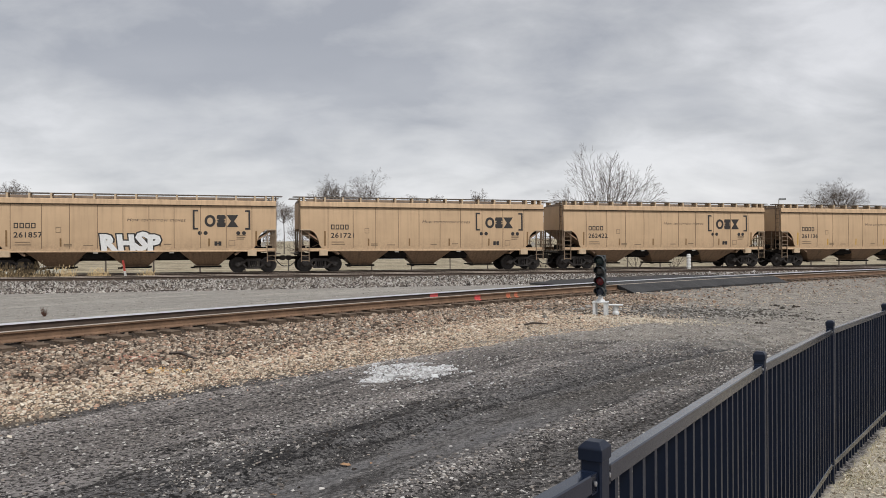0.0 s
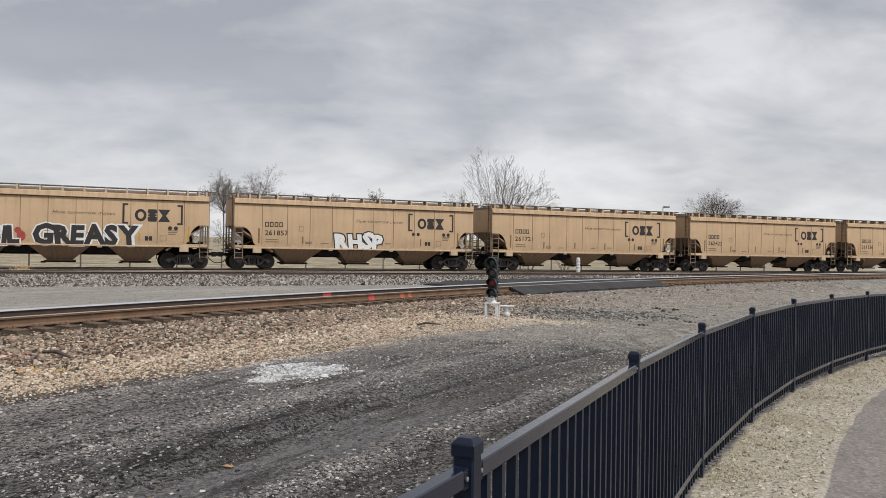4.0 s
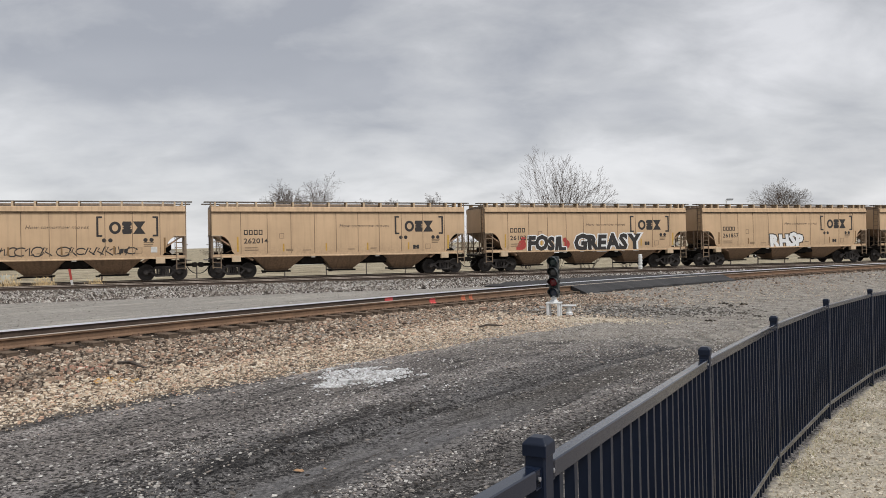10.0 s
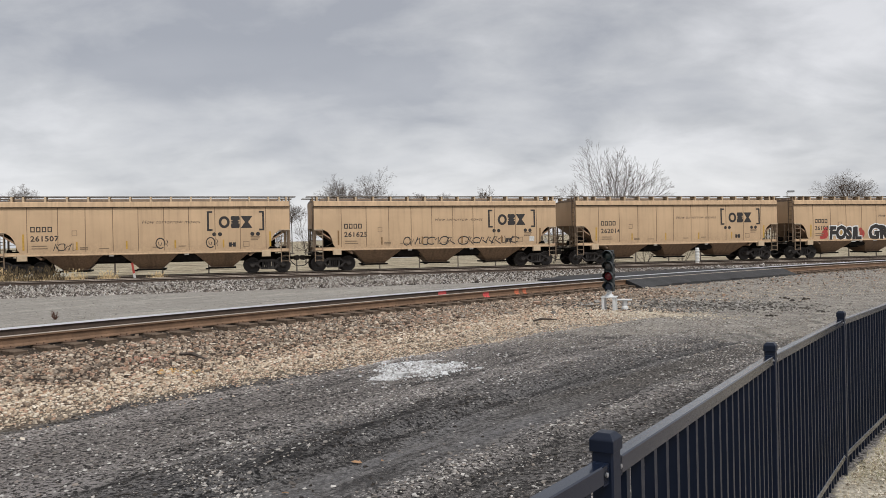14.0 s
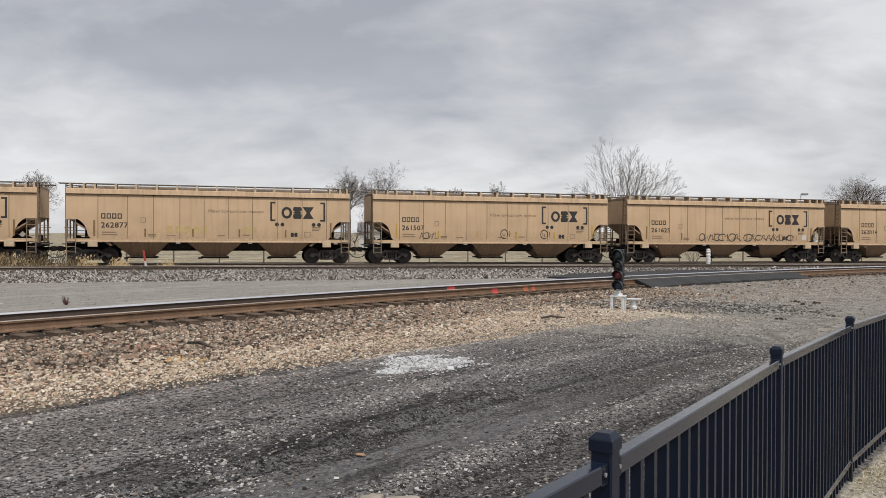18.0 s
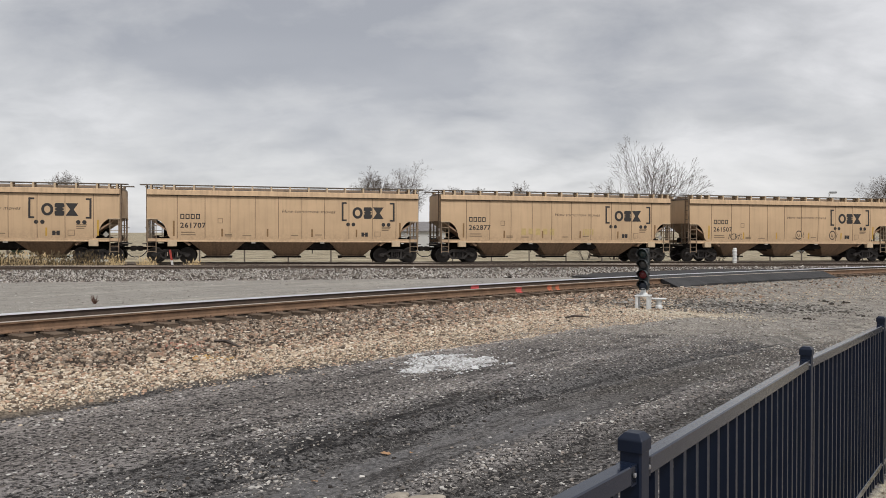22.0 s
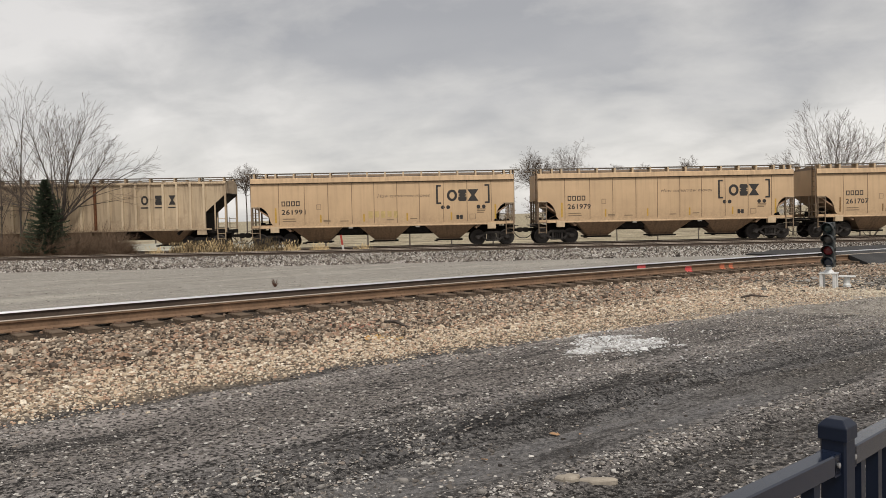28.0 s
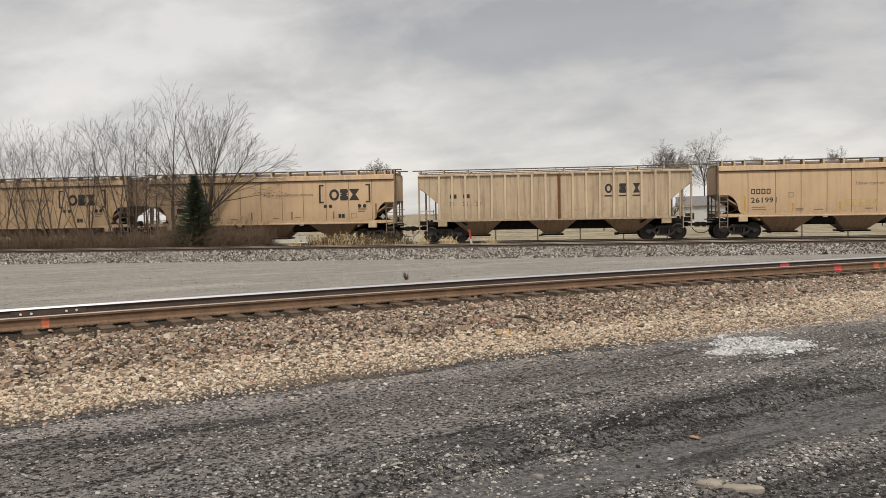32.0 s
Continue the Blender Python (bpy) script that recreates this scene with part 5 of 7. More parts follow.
def make_signal():
    x, y = 3.77, 19.0
    z = float(surface_z([x], [y])[0][0]) + 0.03
    sig = thing("dwarf_signal", "dark four-lamp dwarf signal with red lamp on white base", "railway signal", Matrix.Translation((x, y, z)) @ Matrix.Rotation(radians(-22), 4, "Z"))
    base = Shape()
    for a in (-0.13, 0.13):
        for b in (-0.13, 0.13):
            base.box(a - 0.03, a + 0.03, b - 0.03, b + 0.03, -0.1, 0.27)
    base.box(-0.175, 0.175, -0.17, 0.17, 0.27, 0.30)
    part("base_frame", soften(base.mesh("base_frame"), 0.006, 1), GALV, sig, "white steel base on four legs")
    part("mast_foot", Shape().lathe([(0.11, 0.30), (0.10, 0.33), (0.065, 0.36), (0.06, 0.46)], 14, "z"), GALV, sig)
    body = Shape().box(-0.11, 0.11, -0.02, 0.20, 0.42, 1.40)
    part("housing", soften(body.mesh("housing"), 0.02, 2), SIGNAL, sig)
    lens = [lens_material("dark_green_lens", (0.045, 0.075, 0.075)), lens_material("dark_clear_lens", (0.10, 0.10, 0.10)), lens_material("lit_red_lens", (0.20, 0.03, 0.038), 0.02), lens_material("dark_blue_lens", (0.04, 0.06, 0.10))]
    for k in range(4):
        zc = 1.275 - 0.245 * k
        ring = part("lamp_bezel", Shape().lathe([(0.115, -0.02), (0.120, -0.06), (0.105, -0.07), (0.100, -0.03)], 20, "y", (0, 0, zc)), SIGNAL, sig)
        part("lens", Shape().lathe([(0.10, -0.028), (0.085, -0.045), (0.05, -0.055), (0.01, -0.058)], 18, "y", (0, 0, zc)), lens[k], ring)
        hood = Shape()
        rings = []
        for yy, cut in ((-0.05, 0.0), (-0.16, 0.35), (-0.25, 0.75)):
            out = [(0.122 * math.cos(a), yy, zc + 0.122 * math.sin(a)) for a in np.linspace(-0.5 + cut, math.pi + 0.5 - cut, 13)]
            inn = [(0.116 * math.cos(a), yy, zc + 0.116 * math.sin(a)) for a in np.linspace(math.pi + 0.5 - cut, -0.5 + cut, 13)]
            rings.append(out + inn)
        part("lamp_hood", hood.loft(rings), SIGNAL, sig)
    for zc in (0.55, 0.80, 1.04, 1.28):
        part("door_latch", Shape().box(0.105, 0.135, 0.06, 0.10, zc - 0.03, zc + 0.03), SIGNAL, sig)
    jb = tagged(part("junction_box", soften(Shape().box(-0.17, 0.17, -0.09, 0.09, 0.25, 0.28).lathe([(0.085, 0.0), (0.085, 0.09), (0.06, 0.11), (0.06, 0.25)], 14, "z").mesh("junction_box"), 0.008, 1), GALV), "white metal cable junction box beside the signal", "junction box")
    jx, jy = x + 0.42, y + 0.25
    jb.matrix_basis = Matrix.Translation((jx, jy, float(surface_z([jx], [jy])[0][0]) - 0.02)) @ Matrix.Rotation(radians(-15), 4, "Z")


make_signal()

# ---- markers by the main line ----
RUBBER = plain("white_plastic", (0.70, 0.70, 0.68), 0.5, 0, 0.1, 8)


def put_on_main(s, off, lift=0.0):
    p = main_at(s, off)
    p.z = head_z(s) - 0.2 + lift
    return p


p = put_on_main(16.85, -2.35)
wp = thing("marker_post", "white plastic marker post with raised rings beside the track", "marker post", Matrix.Translation(p))
part("post", Shape().lathe([(0.13, -0.3), (0.13, 1.12), (0.10, 1.17)], 14, "z"), RUBBER, wp)
for zz in (0.30, 0.52, 0.74, 0.96):
    part("ring", Shape().lathe([(0.132, zz - 0.05), (0.16, zz - 0.03), (0.16, zz + 0.03), (0.132, zz + 0.05)], 14, "z"), RUBBER, wp)
p = put_on_main(-19.05, -2.3)
st = thing("survey_stake", "leaning red and white painted stake beside the track", "stake", Matrix.Translation(p) @ Euler((radians(4), radians(-7), 0)).to_matrix().to_4x4())
part("shaft", Shape().box(-0.055, 0.055, -0.02, 0.02, -0.2, 1.02), plain("red_stake_paint", (0.42, 0.06, 0.045), 0.6), st)
part("foot_band", Shape().box(-0.058, 0.058, -0.023, 0.023, -0.1, 0.42), WHITEP, st, "white painted band")

# ---- bare trees ----
BARK = Nodes("grey_brown_bark", 0.95)
BARK = BARK.done(BARK.mix(BARK.span(BARK.noise(8, 4), 0.3, 0.7), (0.060, 0.049, 0.043), (0.125, 0.105, 0.090)), 0.95)
TWIG = Nodes("brown_twig", 0.95)
TWIG = TWIG.done(TWIG.mix(TWIG.island(), (0.075, 0.056, 0.046), (0.145, 0.113, 0.093)), 0.95)


def limb(r, at, way, length, radius, level, trunk, twigs, kids, hold, angle, rise, thin):
    """A slightly bent branch with its side branches, longest near its foot."""
    steps = (2, 4, 5, 7)[min(level, 3)]
    pts, rad = [Vector(at)], [radius]
    d = Vector(way).normalized()
    bend = Vector((r.uniform(-1, 1), r.uniform(-1, 1), r.uniform(-0.4, 0.4))) * 0.035
    for k in range(steps):
        d = (d + bend + Vector((r.uniform(-1, 1), r.uniform(-1, 1), r.uniform(-0.6, 0.6))) * 0.03 + Vector((0, 0, rise * 0.10))).normalized()
        pts.append(hold(pts[-1] + d * length / steps))
        rad.append(max(radius * (1 - 0.8 * (k + 1) / steps), thin * 0.6))
    (trunk if level >= 2 else twigs).tube(pts, rad, 5 if level >= 3 else 3)
    if level == 0:
        return
    n = kids[min(level, 3) - 1]
    turn = r.uniform(0, 6.2832)
    for k in range(n):
        f = 0.14 + 0.85 * ((k + r.uniform(0.1, 0.9)) / n) ** 0.8
        i = min(int(f * steps), steps - 1)
        p = pts[i].lerp(pts[i + 1], f * steps - i)
        a = turn + 2.4 * k + r.uniform(-0.5, 0.5)
        ax = (pts[i + 1] - pts[i]).normalized()
        u = ax.cross(Vector((0.3, 0.2, 1))).normalized()
        w = ax.cross(u)
        t = angle * r.uniform(0.6, 1.15)
        go = ax * math.cos(t) + (u * math.cos(a) + w * math.sin(a)) * math.sin(t)
        limb(r, p, go, length * (0.27 + 0.42 * (1 - f)) * r.uniform(0.75, 1.2), max(rad[i] * 0.5, thin), level - 1, trunk, twigs, kids, hold, angle, rise, thin)


def bare_tree(name, x, y, height, seed, label, stems=1, flare=0.15, angle=0.7, kids=(3, 5, 10), radius=0.08, thin=0.008, hold=None, rise=0.35, category="tree"):
    r = random.Random(seed)
    z = float(surface_z([x], [y])[0][0])
    trunk, twigs = Shape(), Shape()
    hold = hold or (lambda q: q)
    for k in range(stems):
        a = 6.2832 * k / stems + r.uniform(-0.5, 0.5)
        lean = flare * r.uniform(0.5, 1.2) if stems > 1 else flare * 0.2
        at = Vector((math.cos(a) * 0.12, math.sin(a) * 0.08, -0.2)) * (1 if stems > 1 else 0) + Vector((0, 0, -0.15))
        limb(r, at, (math.cos(a) * lean, math.sin(a) * lean, 1), height * r.uniform(0.82, 1.04), radius, 3, trunk, twigs, kids, hold, angle, rise, thin)
    t = thing(name, label, category, Matrix.Translation((x, y, z)))
    for nm, s, mat in (("trunk", trunk, BARK), ("crown", twigs, TWIG)):
        me = bpy.data.meshes.new(nm)
        me.from_pydata(s.v, [], s.f)
        part(nm, me, mat, t)
    return t


def clear_of_train(s, off, lo=-0.85, hi=0.65):
    """Keeps a plant's twigs beside the track: its sideways reach is folded back."""
    def hold(q):
        o = q.x * NRM[0] + q.y * NRM[1]
        al = q.x * U[0] + q.y * U[1]
        o2 = hi * math.tanh(o / hi) if o > 0 else lo * math.tanh(o / lo)
        return Vector((al * U[0] + o2 * NRM[0], al * U[1] + o2 * NRM[1], q.z))
    return hold


def crown_tree(name, x, y, fork, height, width, seed, label, limbs=9, kids=(3, 5, 8), radius=0.07, thin=0.012, hold=None, angle=0.5):
    """A short trunk whose limbs fan out to a rounded crown."""
    r = random.Random(seed)
    z = float(surface_z([x], [y])[0][0])
    trunk, twigs = Shape(), Shape()
    hold = hold or (lambda q: q)
    trunk.tube([(0, 0, -0.15), (0.05, 0.02, fork * 0.5), (0, 0, fork)], [radius * 2.2, radius * 1.7, radius * 1.4], 7)
    for k in range(limbs):
        t = radians(78) * ((k // 2 * 2 + r.uniform(0.4, 1.6)) / limbs) ** 0.7
        a = 2.39996 * (k // 2) + math.pi * (k % 2) + r.uniform(-0.35, 0.35)
        side, up = math.sin(t), math.cos(t)
        reach = 1 / math.sqrt((side / (width / 2)) ** 2 + (up / (height - fork)) ** 2)
        limb(r, (0, 0, fork - r.uniform(0, 0.2) * fork), (math.cos(a) * side, math.sin(a) * side, up), reach * r.uniform(0.85, 1.08), radius * r.uniform(0.8, 1.1), 3, trunk, twigs, kids, hold, angle, 0.04, thin)
    t = thing(name, label, "tree", Matrix.Translation((x, y, z)))
    for nm, sh, mat in (("trunk", trunk, BARK), ("crown", twigs, TWIG)):
        me = bpy.data.meshes.new(nm)
        me.from_pydata(sh.v, [], sh.f)
        part(nm, me, mat, t)
    return t


thicket = [(-47.2, 6.8, 3), (-45.6, 7.4, 3), (-43.4, 6.6, 3), (-41.4, 8.0, 2), (-40.3, 7.6, 3), (-38.9, 7.4, 2), (-49.3, 6.4, 3), (-51.4, 6.4, 3)]
for k, (s, hgt, stems) in enumerate(thicket):
    p = main_at(s, -2.55)
    bare_tree("bare_tree", p.x, p.y, hgt, 40 + k, "slender bare brown trees growing beside the track", stems, 0.30, 0.62, (3, 4, 10), 0.058, 0.007, clear_of_train(s, -2.55))
p = main_at(-37.6, -2.6)
bare_tree("bare_tree", p.x, p.y, 9.0, 61, "tall thin bare tree with a straight stem beside the track", 1, 0.05, 0.55, (3, 4, 12), 0.075, 0.006, clear_of_train(-37.6, -2.6))
p = main_at(-35.3, -2.55)
crown_tree("bare_tree", p.x, p.y, 2.4, 8.7, 9.5, 62, "bare multi-limbed tree with a wide rounded crown", 15, (3, 5, 9), 0.055, 0.0075, clear_of_train(-35.3, -2.55, -1.0, 0.65))
# far trees: place, fork, height, width, limbs
FAR_TREES = [(-19.4, 138.6, 8.3, 12.9, 9.0, 20), (-13.7, 141.3, 7.6, 14.1, 8.0, 12), (-6.0, 169.9, 9.9, 13.3, 5.6, 11), (-1.6, 171.0, 9.9, 13.2, 5.2, 11), (7.6, 167.8, 9.8, 13.9, 4.6, 11), (80.1, 161.2, 8.8, 14.2, 12.0, 22),
             (-71.4, 131.9, 8.4, 12.7, 7.0, 16), (-47.0, 165, 8.0, 11.2, 7.0, 10), (-32.0, 160, 7.6, 10.4, 7.0, 10)]
for k, (x, y, fork, hgt, wide, n) in enumerate(FAR_TREES):
    crown_tree("bare_tree", x, y, fork, hgt, wide, 70 + k, "distant leafless tree with a fine rounded crown", n + 4, (4, 6, 9), hgt * 0.005, 0.012, None, 0.78)
for k, (x, y, hgt, wide) in enumerate(((-17.1, 93.4, 6.0, 3.4), (-21.0, 96, 5.4, 4.0), (-13.0, 97, 4.8, 4.0), (9.9, 109.6, 8.9, 3.9), (6.4, 111, 7.6, 3.4))):
    crown_tree("bare_tree", x, y, 1.6, hgt, wide, 78 + k, "thin leafless tree behind the train", 8, (3, 4, 8), 0.035, 0.010)
crown_tree("bare_tree", 15.9, 78.4, 3.0, 10.5, 10.4, 201, "bare spreading tree behind the train", 22, (4, 5, 9), 0.05, 0.010)
crown_tree("bare_tree", 13.2, 82, 1.6, 7.6, 5.0, 202, "small bare tree behind the train", 9, (4, 4, 7), 0.03, 0.0085)
crown_tree("bare_tree", 11.2, 85.3, 1.4, 7.2, 4.2, 204, "small bare tree behind the train", 8, (4, 4, 7), 0.03, 0.0085)
# a pale plastic bag caught in the top twigs
bag = Shape()
for a, l in ((0.3, 0.34), (2.6, 0.30), (3.6, 0.16)):
    bag.loft([[(q * math.cos(a) + w * math.cos(b), 0.5 * w * math.sin(b), 0.10 * q + q * math.sin(a) * 0.5 + 0.6 * w * math.sin(b + 1)) for b in np.linspace(0, 5.2, 6)] for q, w in ((0.0, 0.07), (l * 0.5, 0.11), (l, 0.03))])
tagged(part("plastic_bag", bag, plain("pale_plastic_film", (0.55, 0.57, 0.60), 0.4, 0, 0.1, 9), m=Matrix.Translation((-33.42, 38.82, 8.85))), "pale torn plastic bag caught in bare twigs", "plastic bag")
for k, x in enumerate((10.0, 13.0, 16.0, 19.5, 23.0)):
    bare_tree("bare_shrub", x, 79 + (k % 2), 2.4, 220 + k, "low leafless shrub behind the train", 6, 0.8, 0.6, (2, 3, 6), 0.03, 0.01, category="shrub")

# tangled brush under the thicket
def brush(name, s0, s1, height, count, seed, material, label):
    r = random.Random(seed)
    sh = Shape()
    for _ in range(count):
        s, off = r.uniform(s0, s1), r.uniform(-3.6, -2.0)
        p = put_on_main(s, off, -0.05)
        h = height * r.uniform(0.35, 1.0) * (0.55 + 0.45 * math.sin(s * 1.7) ** 2)
        pts = [p]
        d = Vector((r.uniform(-0.7, 0.7), r.uniform(-0.25, 0.25), 1))
        for k in range(3):
            d = d + Vector((r.uniform(-0.5, 0.5), r.uniform(-0.15, 0.15), r.uniform(-0.5, 0.25)))
            pts.append(pts[-1] + d.normalized() * h / 3)
        sh.tube(pts, [0.011, 0.009, 0.007, 0.004], 3)
        for _k in range(2):
            q = pts[r.randint(1, 2)]
            sh.tube([q, q + Vector((r.uniform(-0.4, 0.4), r.uniform(-0.2, 0.2), r.uniform(0.05, 0.4)))], [0.007, 0.003], 3)
    me = bpy.data.meshes.new(name)
    me.from_pydata(sh.v, [], sh.f)
    return tagged(part(name, me, material), label, "brush", kind="stuff")


BRUSHM = Nodes("reddish_brown_brush", 0.95)
BRUSHM = BRUSHM.done(BRUSHM.mix(BRUSHM.island(), (0.10, 0.068, 0.048), (0.24, 0.17, 0.12)), 0.95)
brush("brush", -52, -31.3, 2.1, 6000, 8, BRUSHM, "tangled leafless brown brush beside the track")
brush("brush", -38.0, -31.5, 2.6, 1500, 18, BRUSHM, "taller tangled brown brush round the conifer")
STRAW = Nodes("dry_straw", 0.9)
STRAW = STRAW.done(STRAW.mix(STRAW.island(), (0.48, 0.345, 0.175), (0.72, 0.56, 0.33)), 0.9)
WEED = Nodes("dark_dead_weed", 0.9)
WEED = WEED.done(WEED.mix(WEED.island(), (0.060, 0.045, 0.03), (0.16, 0.12, 0.07)), 0.9)


def tufts(name, clumps, seed, material, label, blades=70, height=0.9, leafy=0.22):
    r = random.Random(seed)
    v, f = [], []
    for s, off, size in clumps:
        for _ in range(int(blades * size)):
            ps, po = s + r.gauss(0, 0.42 * size), off + r.gauss(0, 0.14)
            p = put_on_main(ps, po, -0.03)
            h = height * size * r.uniform(0.25, 1.05)
            bx, by = r.uniform(-0.6, 0.6) * h, r.uniform(-0.15, 0.15) * h
            w = r.uniform(0.003, 0.007)
            o = len(v)
            v += [(p.x - w, p.y, p.z), (p.x + w, p.y, p.z), (p.x + bx * 0.4 + w, p.y + by * 0.4, p.z + h * 0.65), (p.x + bx * 0.4 - w, p.y + by * 0.4, p.z + h * 0.65), (p.x + bx, p.y + by, p.z + h)]
            f += [(o, o + 1, o + 2, o + 3), (o + 3, o + 2, o + 4)]
            for _k in range(int(leafy * 4) if leafy > 0.5 else int(r.random() < leafy)):
                o = len(v)
                g = r.uniform(0.45, 1.0) if leafy > 0.5 else 1.0
                q = (p.x + bx * g + r.uniform(-0.06, 0.06) * (g < 1), p.y + by * g, p.z + h * g)
                u = r.uniform(-0.05, 0.05)
                v += [(q[0] - 0.016, q[1], q[2] - 0.06), (q[0] + 0.016, q[1], q[2] - 0.06), (q[0] + u + 0.012, q[1] + 0.02, q[2] + 0.05), (q[0] + u - 0.012, q[1], q[2] + 0.05)]
                f += [(o, o + 1, o + 2, o + 3)]
    me = bpy.data.meshes.new(name)
    me.from_pydata(v, [], f)
    return tagged(part(name, me, material), label, "grass", kind="stuff")


tufts("dry_grass", [(-28.4, -2.4, 0.8), (-27.6, -2.4, 0.9), (-26.8, -2.4, 1.0), (-26.0, -2.4, 0.9), (-25.2, -2.4, 0.6), (-24.3, -2.4, 0.6), (-23.4, -2.4, 0.55), (-22.2, -2.4, 0.8), (-20.5, -2.4, 0.62), (-20.3, -2.4, 0.5), (-17.9, -2.4, 0.5), (-30.0, -2.4, 0.6)], 3, STRAW, "tall dry straw-coloured grass between the tracks", 230, 0.95)
tufts("dead_weeds", [(-28.9 + 0.5 * k, -2.5, 0.75 + 0.15 * (k % 3)) for k in range(13)], 4, WEED, "dark dead weeds between the tracks", 34, 1.0, 1.0)

# ---- evergreen ----
def make_fir(p, seed, size, label, narrow=True):
    r = random.Random(seed)
    t = thing("fir_tree", label, "fir tree", Matrix.Translation(p) @ Matrix.Diagonal((*size, 1)))
    part("trunk", Shape().tube([(0, 0, 0), (0.02, 0, 2.4), (0, 0.02, 4.75)], [0.08, 0.05, 0.012], 6), BARK, t)
    v, f = [], []
    for k in range(340):
        q = k / 340
        h = 0.5 + 4.15 * q
        reach = (1.75 * (1 - q) ** 0.8 + 0.06) * r.uniform(0.40, 1.12)
        a = 2.39996 * k + r.uniform(-0.3, 0.3)
        along, across = math.cos(a) * reach, max(-0.62, min(0.55, math.sin(a) * reach)) if narrow else math.sin(a) * reach
        tip = Vector((along * U[0] + across * NRM[0], along * U[1] + across * NRM[1], r.uniform(-0.10, 0.22) * reach))
        way = tip.normalized()
        flat = Vector((-way.y, way.x, 0))
        for i in range(16):
            g = 0.12 + 0.88 * (i + r.random()) / 16
            c = Vector((0, 0, h)) + tip * g + Vector((0, 0, -0.10 * reach * math.sin(3.14 * g)))
            l = 0.30 * (1.15 - 0.75 * g) * (0.6 + 0.4 * (1 - q))
            for sgn in (-1, 1):
                e = c + way * l * 0.75 + flat * sgn * l * r.uniform(0.4, 0.9) + Vector((0, 0, r.uniform(-0.10, 0.06)))
                o = len(v)
                v += [tuple(c + Vector((0, 0, -0.028))), tuple(c + way * 0.05 + Vector((0, 0, 0.032))), tuple(e)]
                f.append((o, o + 1, o + 2))
    me = bpy.data.meshes.new("needles")
    me.from_pydata(v, [], f)
    m = Nodes("dark_fir_needles", 0.8)
    part("needles", me, m.done(m.mix(m.island(), (0.020, 0.032, 0.019), (0.055, 0.072, 0.038)), 0.8), t)


make_fir(put_on_main(-35.8, -3.2, -0.1), 9, (1.0, 1.0, 1.0), "small dark green conifer among bare brush")
make_fir(Vector((-38.9, 64.1, gz(-38.9, 64.1))), 10, (0.42, 0.42, 1.38), "slim dark green conifer standing behind the train", False)

# ---- road crossing over the curved track ----
ASPHALT = Nodes("worn_asphalt", 0.85)
_a1, _a2 = ASPHALT.noise(1.2, 4), ASPHALT.noise(60, 4, 0.7)
ASPHALT = ASPHALT.done(ASPHALT.mix(ASPHALT.span(_a2, 0.35, 0.75, 0, 0.6), ASPHALT.mix(ASPHALT.span(_a1, 0.3, 0.7), (0.028, 0.028, 0.030), (0.052, 0.051, 0.052)), (0.095, 0.092, 0.090)), 0.85, _a2, 0.01)


def pad(o0, o1, z0, z1, s0=8.2, s1=19.3, skew=0.35, name="crossing_pad"):
    """A slab of asphalt beside or between the rails, with ragged ends."""
    n = 24
    top, low = [], []
    for k in range(n + 1):
        for o, z in ((o0, z0), (o1, z1)):
            jag = 0.16 * math.sin(k * 2.3 + o * 5) if abs(o) > 1.2 else 0.0
            q, _ = curve_at(s0 + (s1 - s0) * k / n + skew * o, o + jag, z - (0.10 * max(0.0, 1 - k / 3) + 0.06 * max(0.0, 1 - (n - k) / 3) if abs(o) > 0.9 else 0.0))
            top.append(tuple(q))
            low.append((q.x, q.y, q.z - 0.30))
    v = top + low
    m = len(top)
    f = []
    for k in range(n):
        a, b, c, d = 2 * k, 2 * k + 1, 2 * k + 3, 2 * k + 2
        f += [(a, d, c, b), (a + m, b + m, c + m, d + m), (a, a + m, d + m, d), (b, c, c + m, b + m)]
    f += [(0, 1, 1 + m, m), (2 * n, 2 * n + m, 2 * n + 1 + m, 2 * n + 1)]
    sh = Shape()
    sh.add(v, f)
    return part(name, sh, ASPHALT, crossing)


crossing = thing("road_crossing", "dark worn asphalt road crossing over the curved track", "road crossing", kind="structure")
pad(-0.80 - 0.95, -0.80, -0.19, -0.012)
pad(-0.68, 0.68, -0.02, -0.02)
pad(0.80, 2.4, -0.012, -0.05)
pad(2.4, 7.5, -0.06, -0.31, skew=0.55)

# ---- paint marks on the rails ----
MARK_RED = plain("bright_red_marking", (0.62, 0.085, 0.085), 0.5, 0, 0.15, 20)
MARK_ORANGE = plain("orange_marking", (0.52, 0.15, 0.075), 0.5, 0, 0.15, 20)


def rail_mark(s, off, length, material, label, foot=True):
    p, h = curve_at(s, off)
    m = Matrix.Translation(p) @ Matrix.Rotation(h, 4, "Z")
    sh = Shape().box(-length / 2, length / 2, -0.016, -0.0092, -0.145, -0.050).box(-length * 0.42, length * 0.46, -0.0415, -0.0372, -0.041, -0.031)
    if foot:
        sh.prism([(-0.080, -0.186), (-0.080, -0.170), (-0.022, -0.150), (-0.014, -0.150), (-0.016, -0.156), (-0.074, -0.178)], -length * 0.45, length * 0.4, "x")
    tagged(part("paint_mark", sh, material, m=m), label, "paint mark")


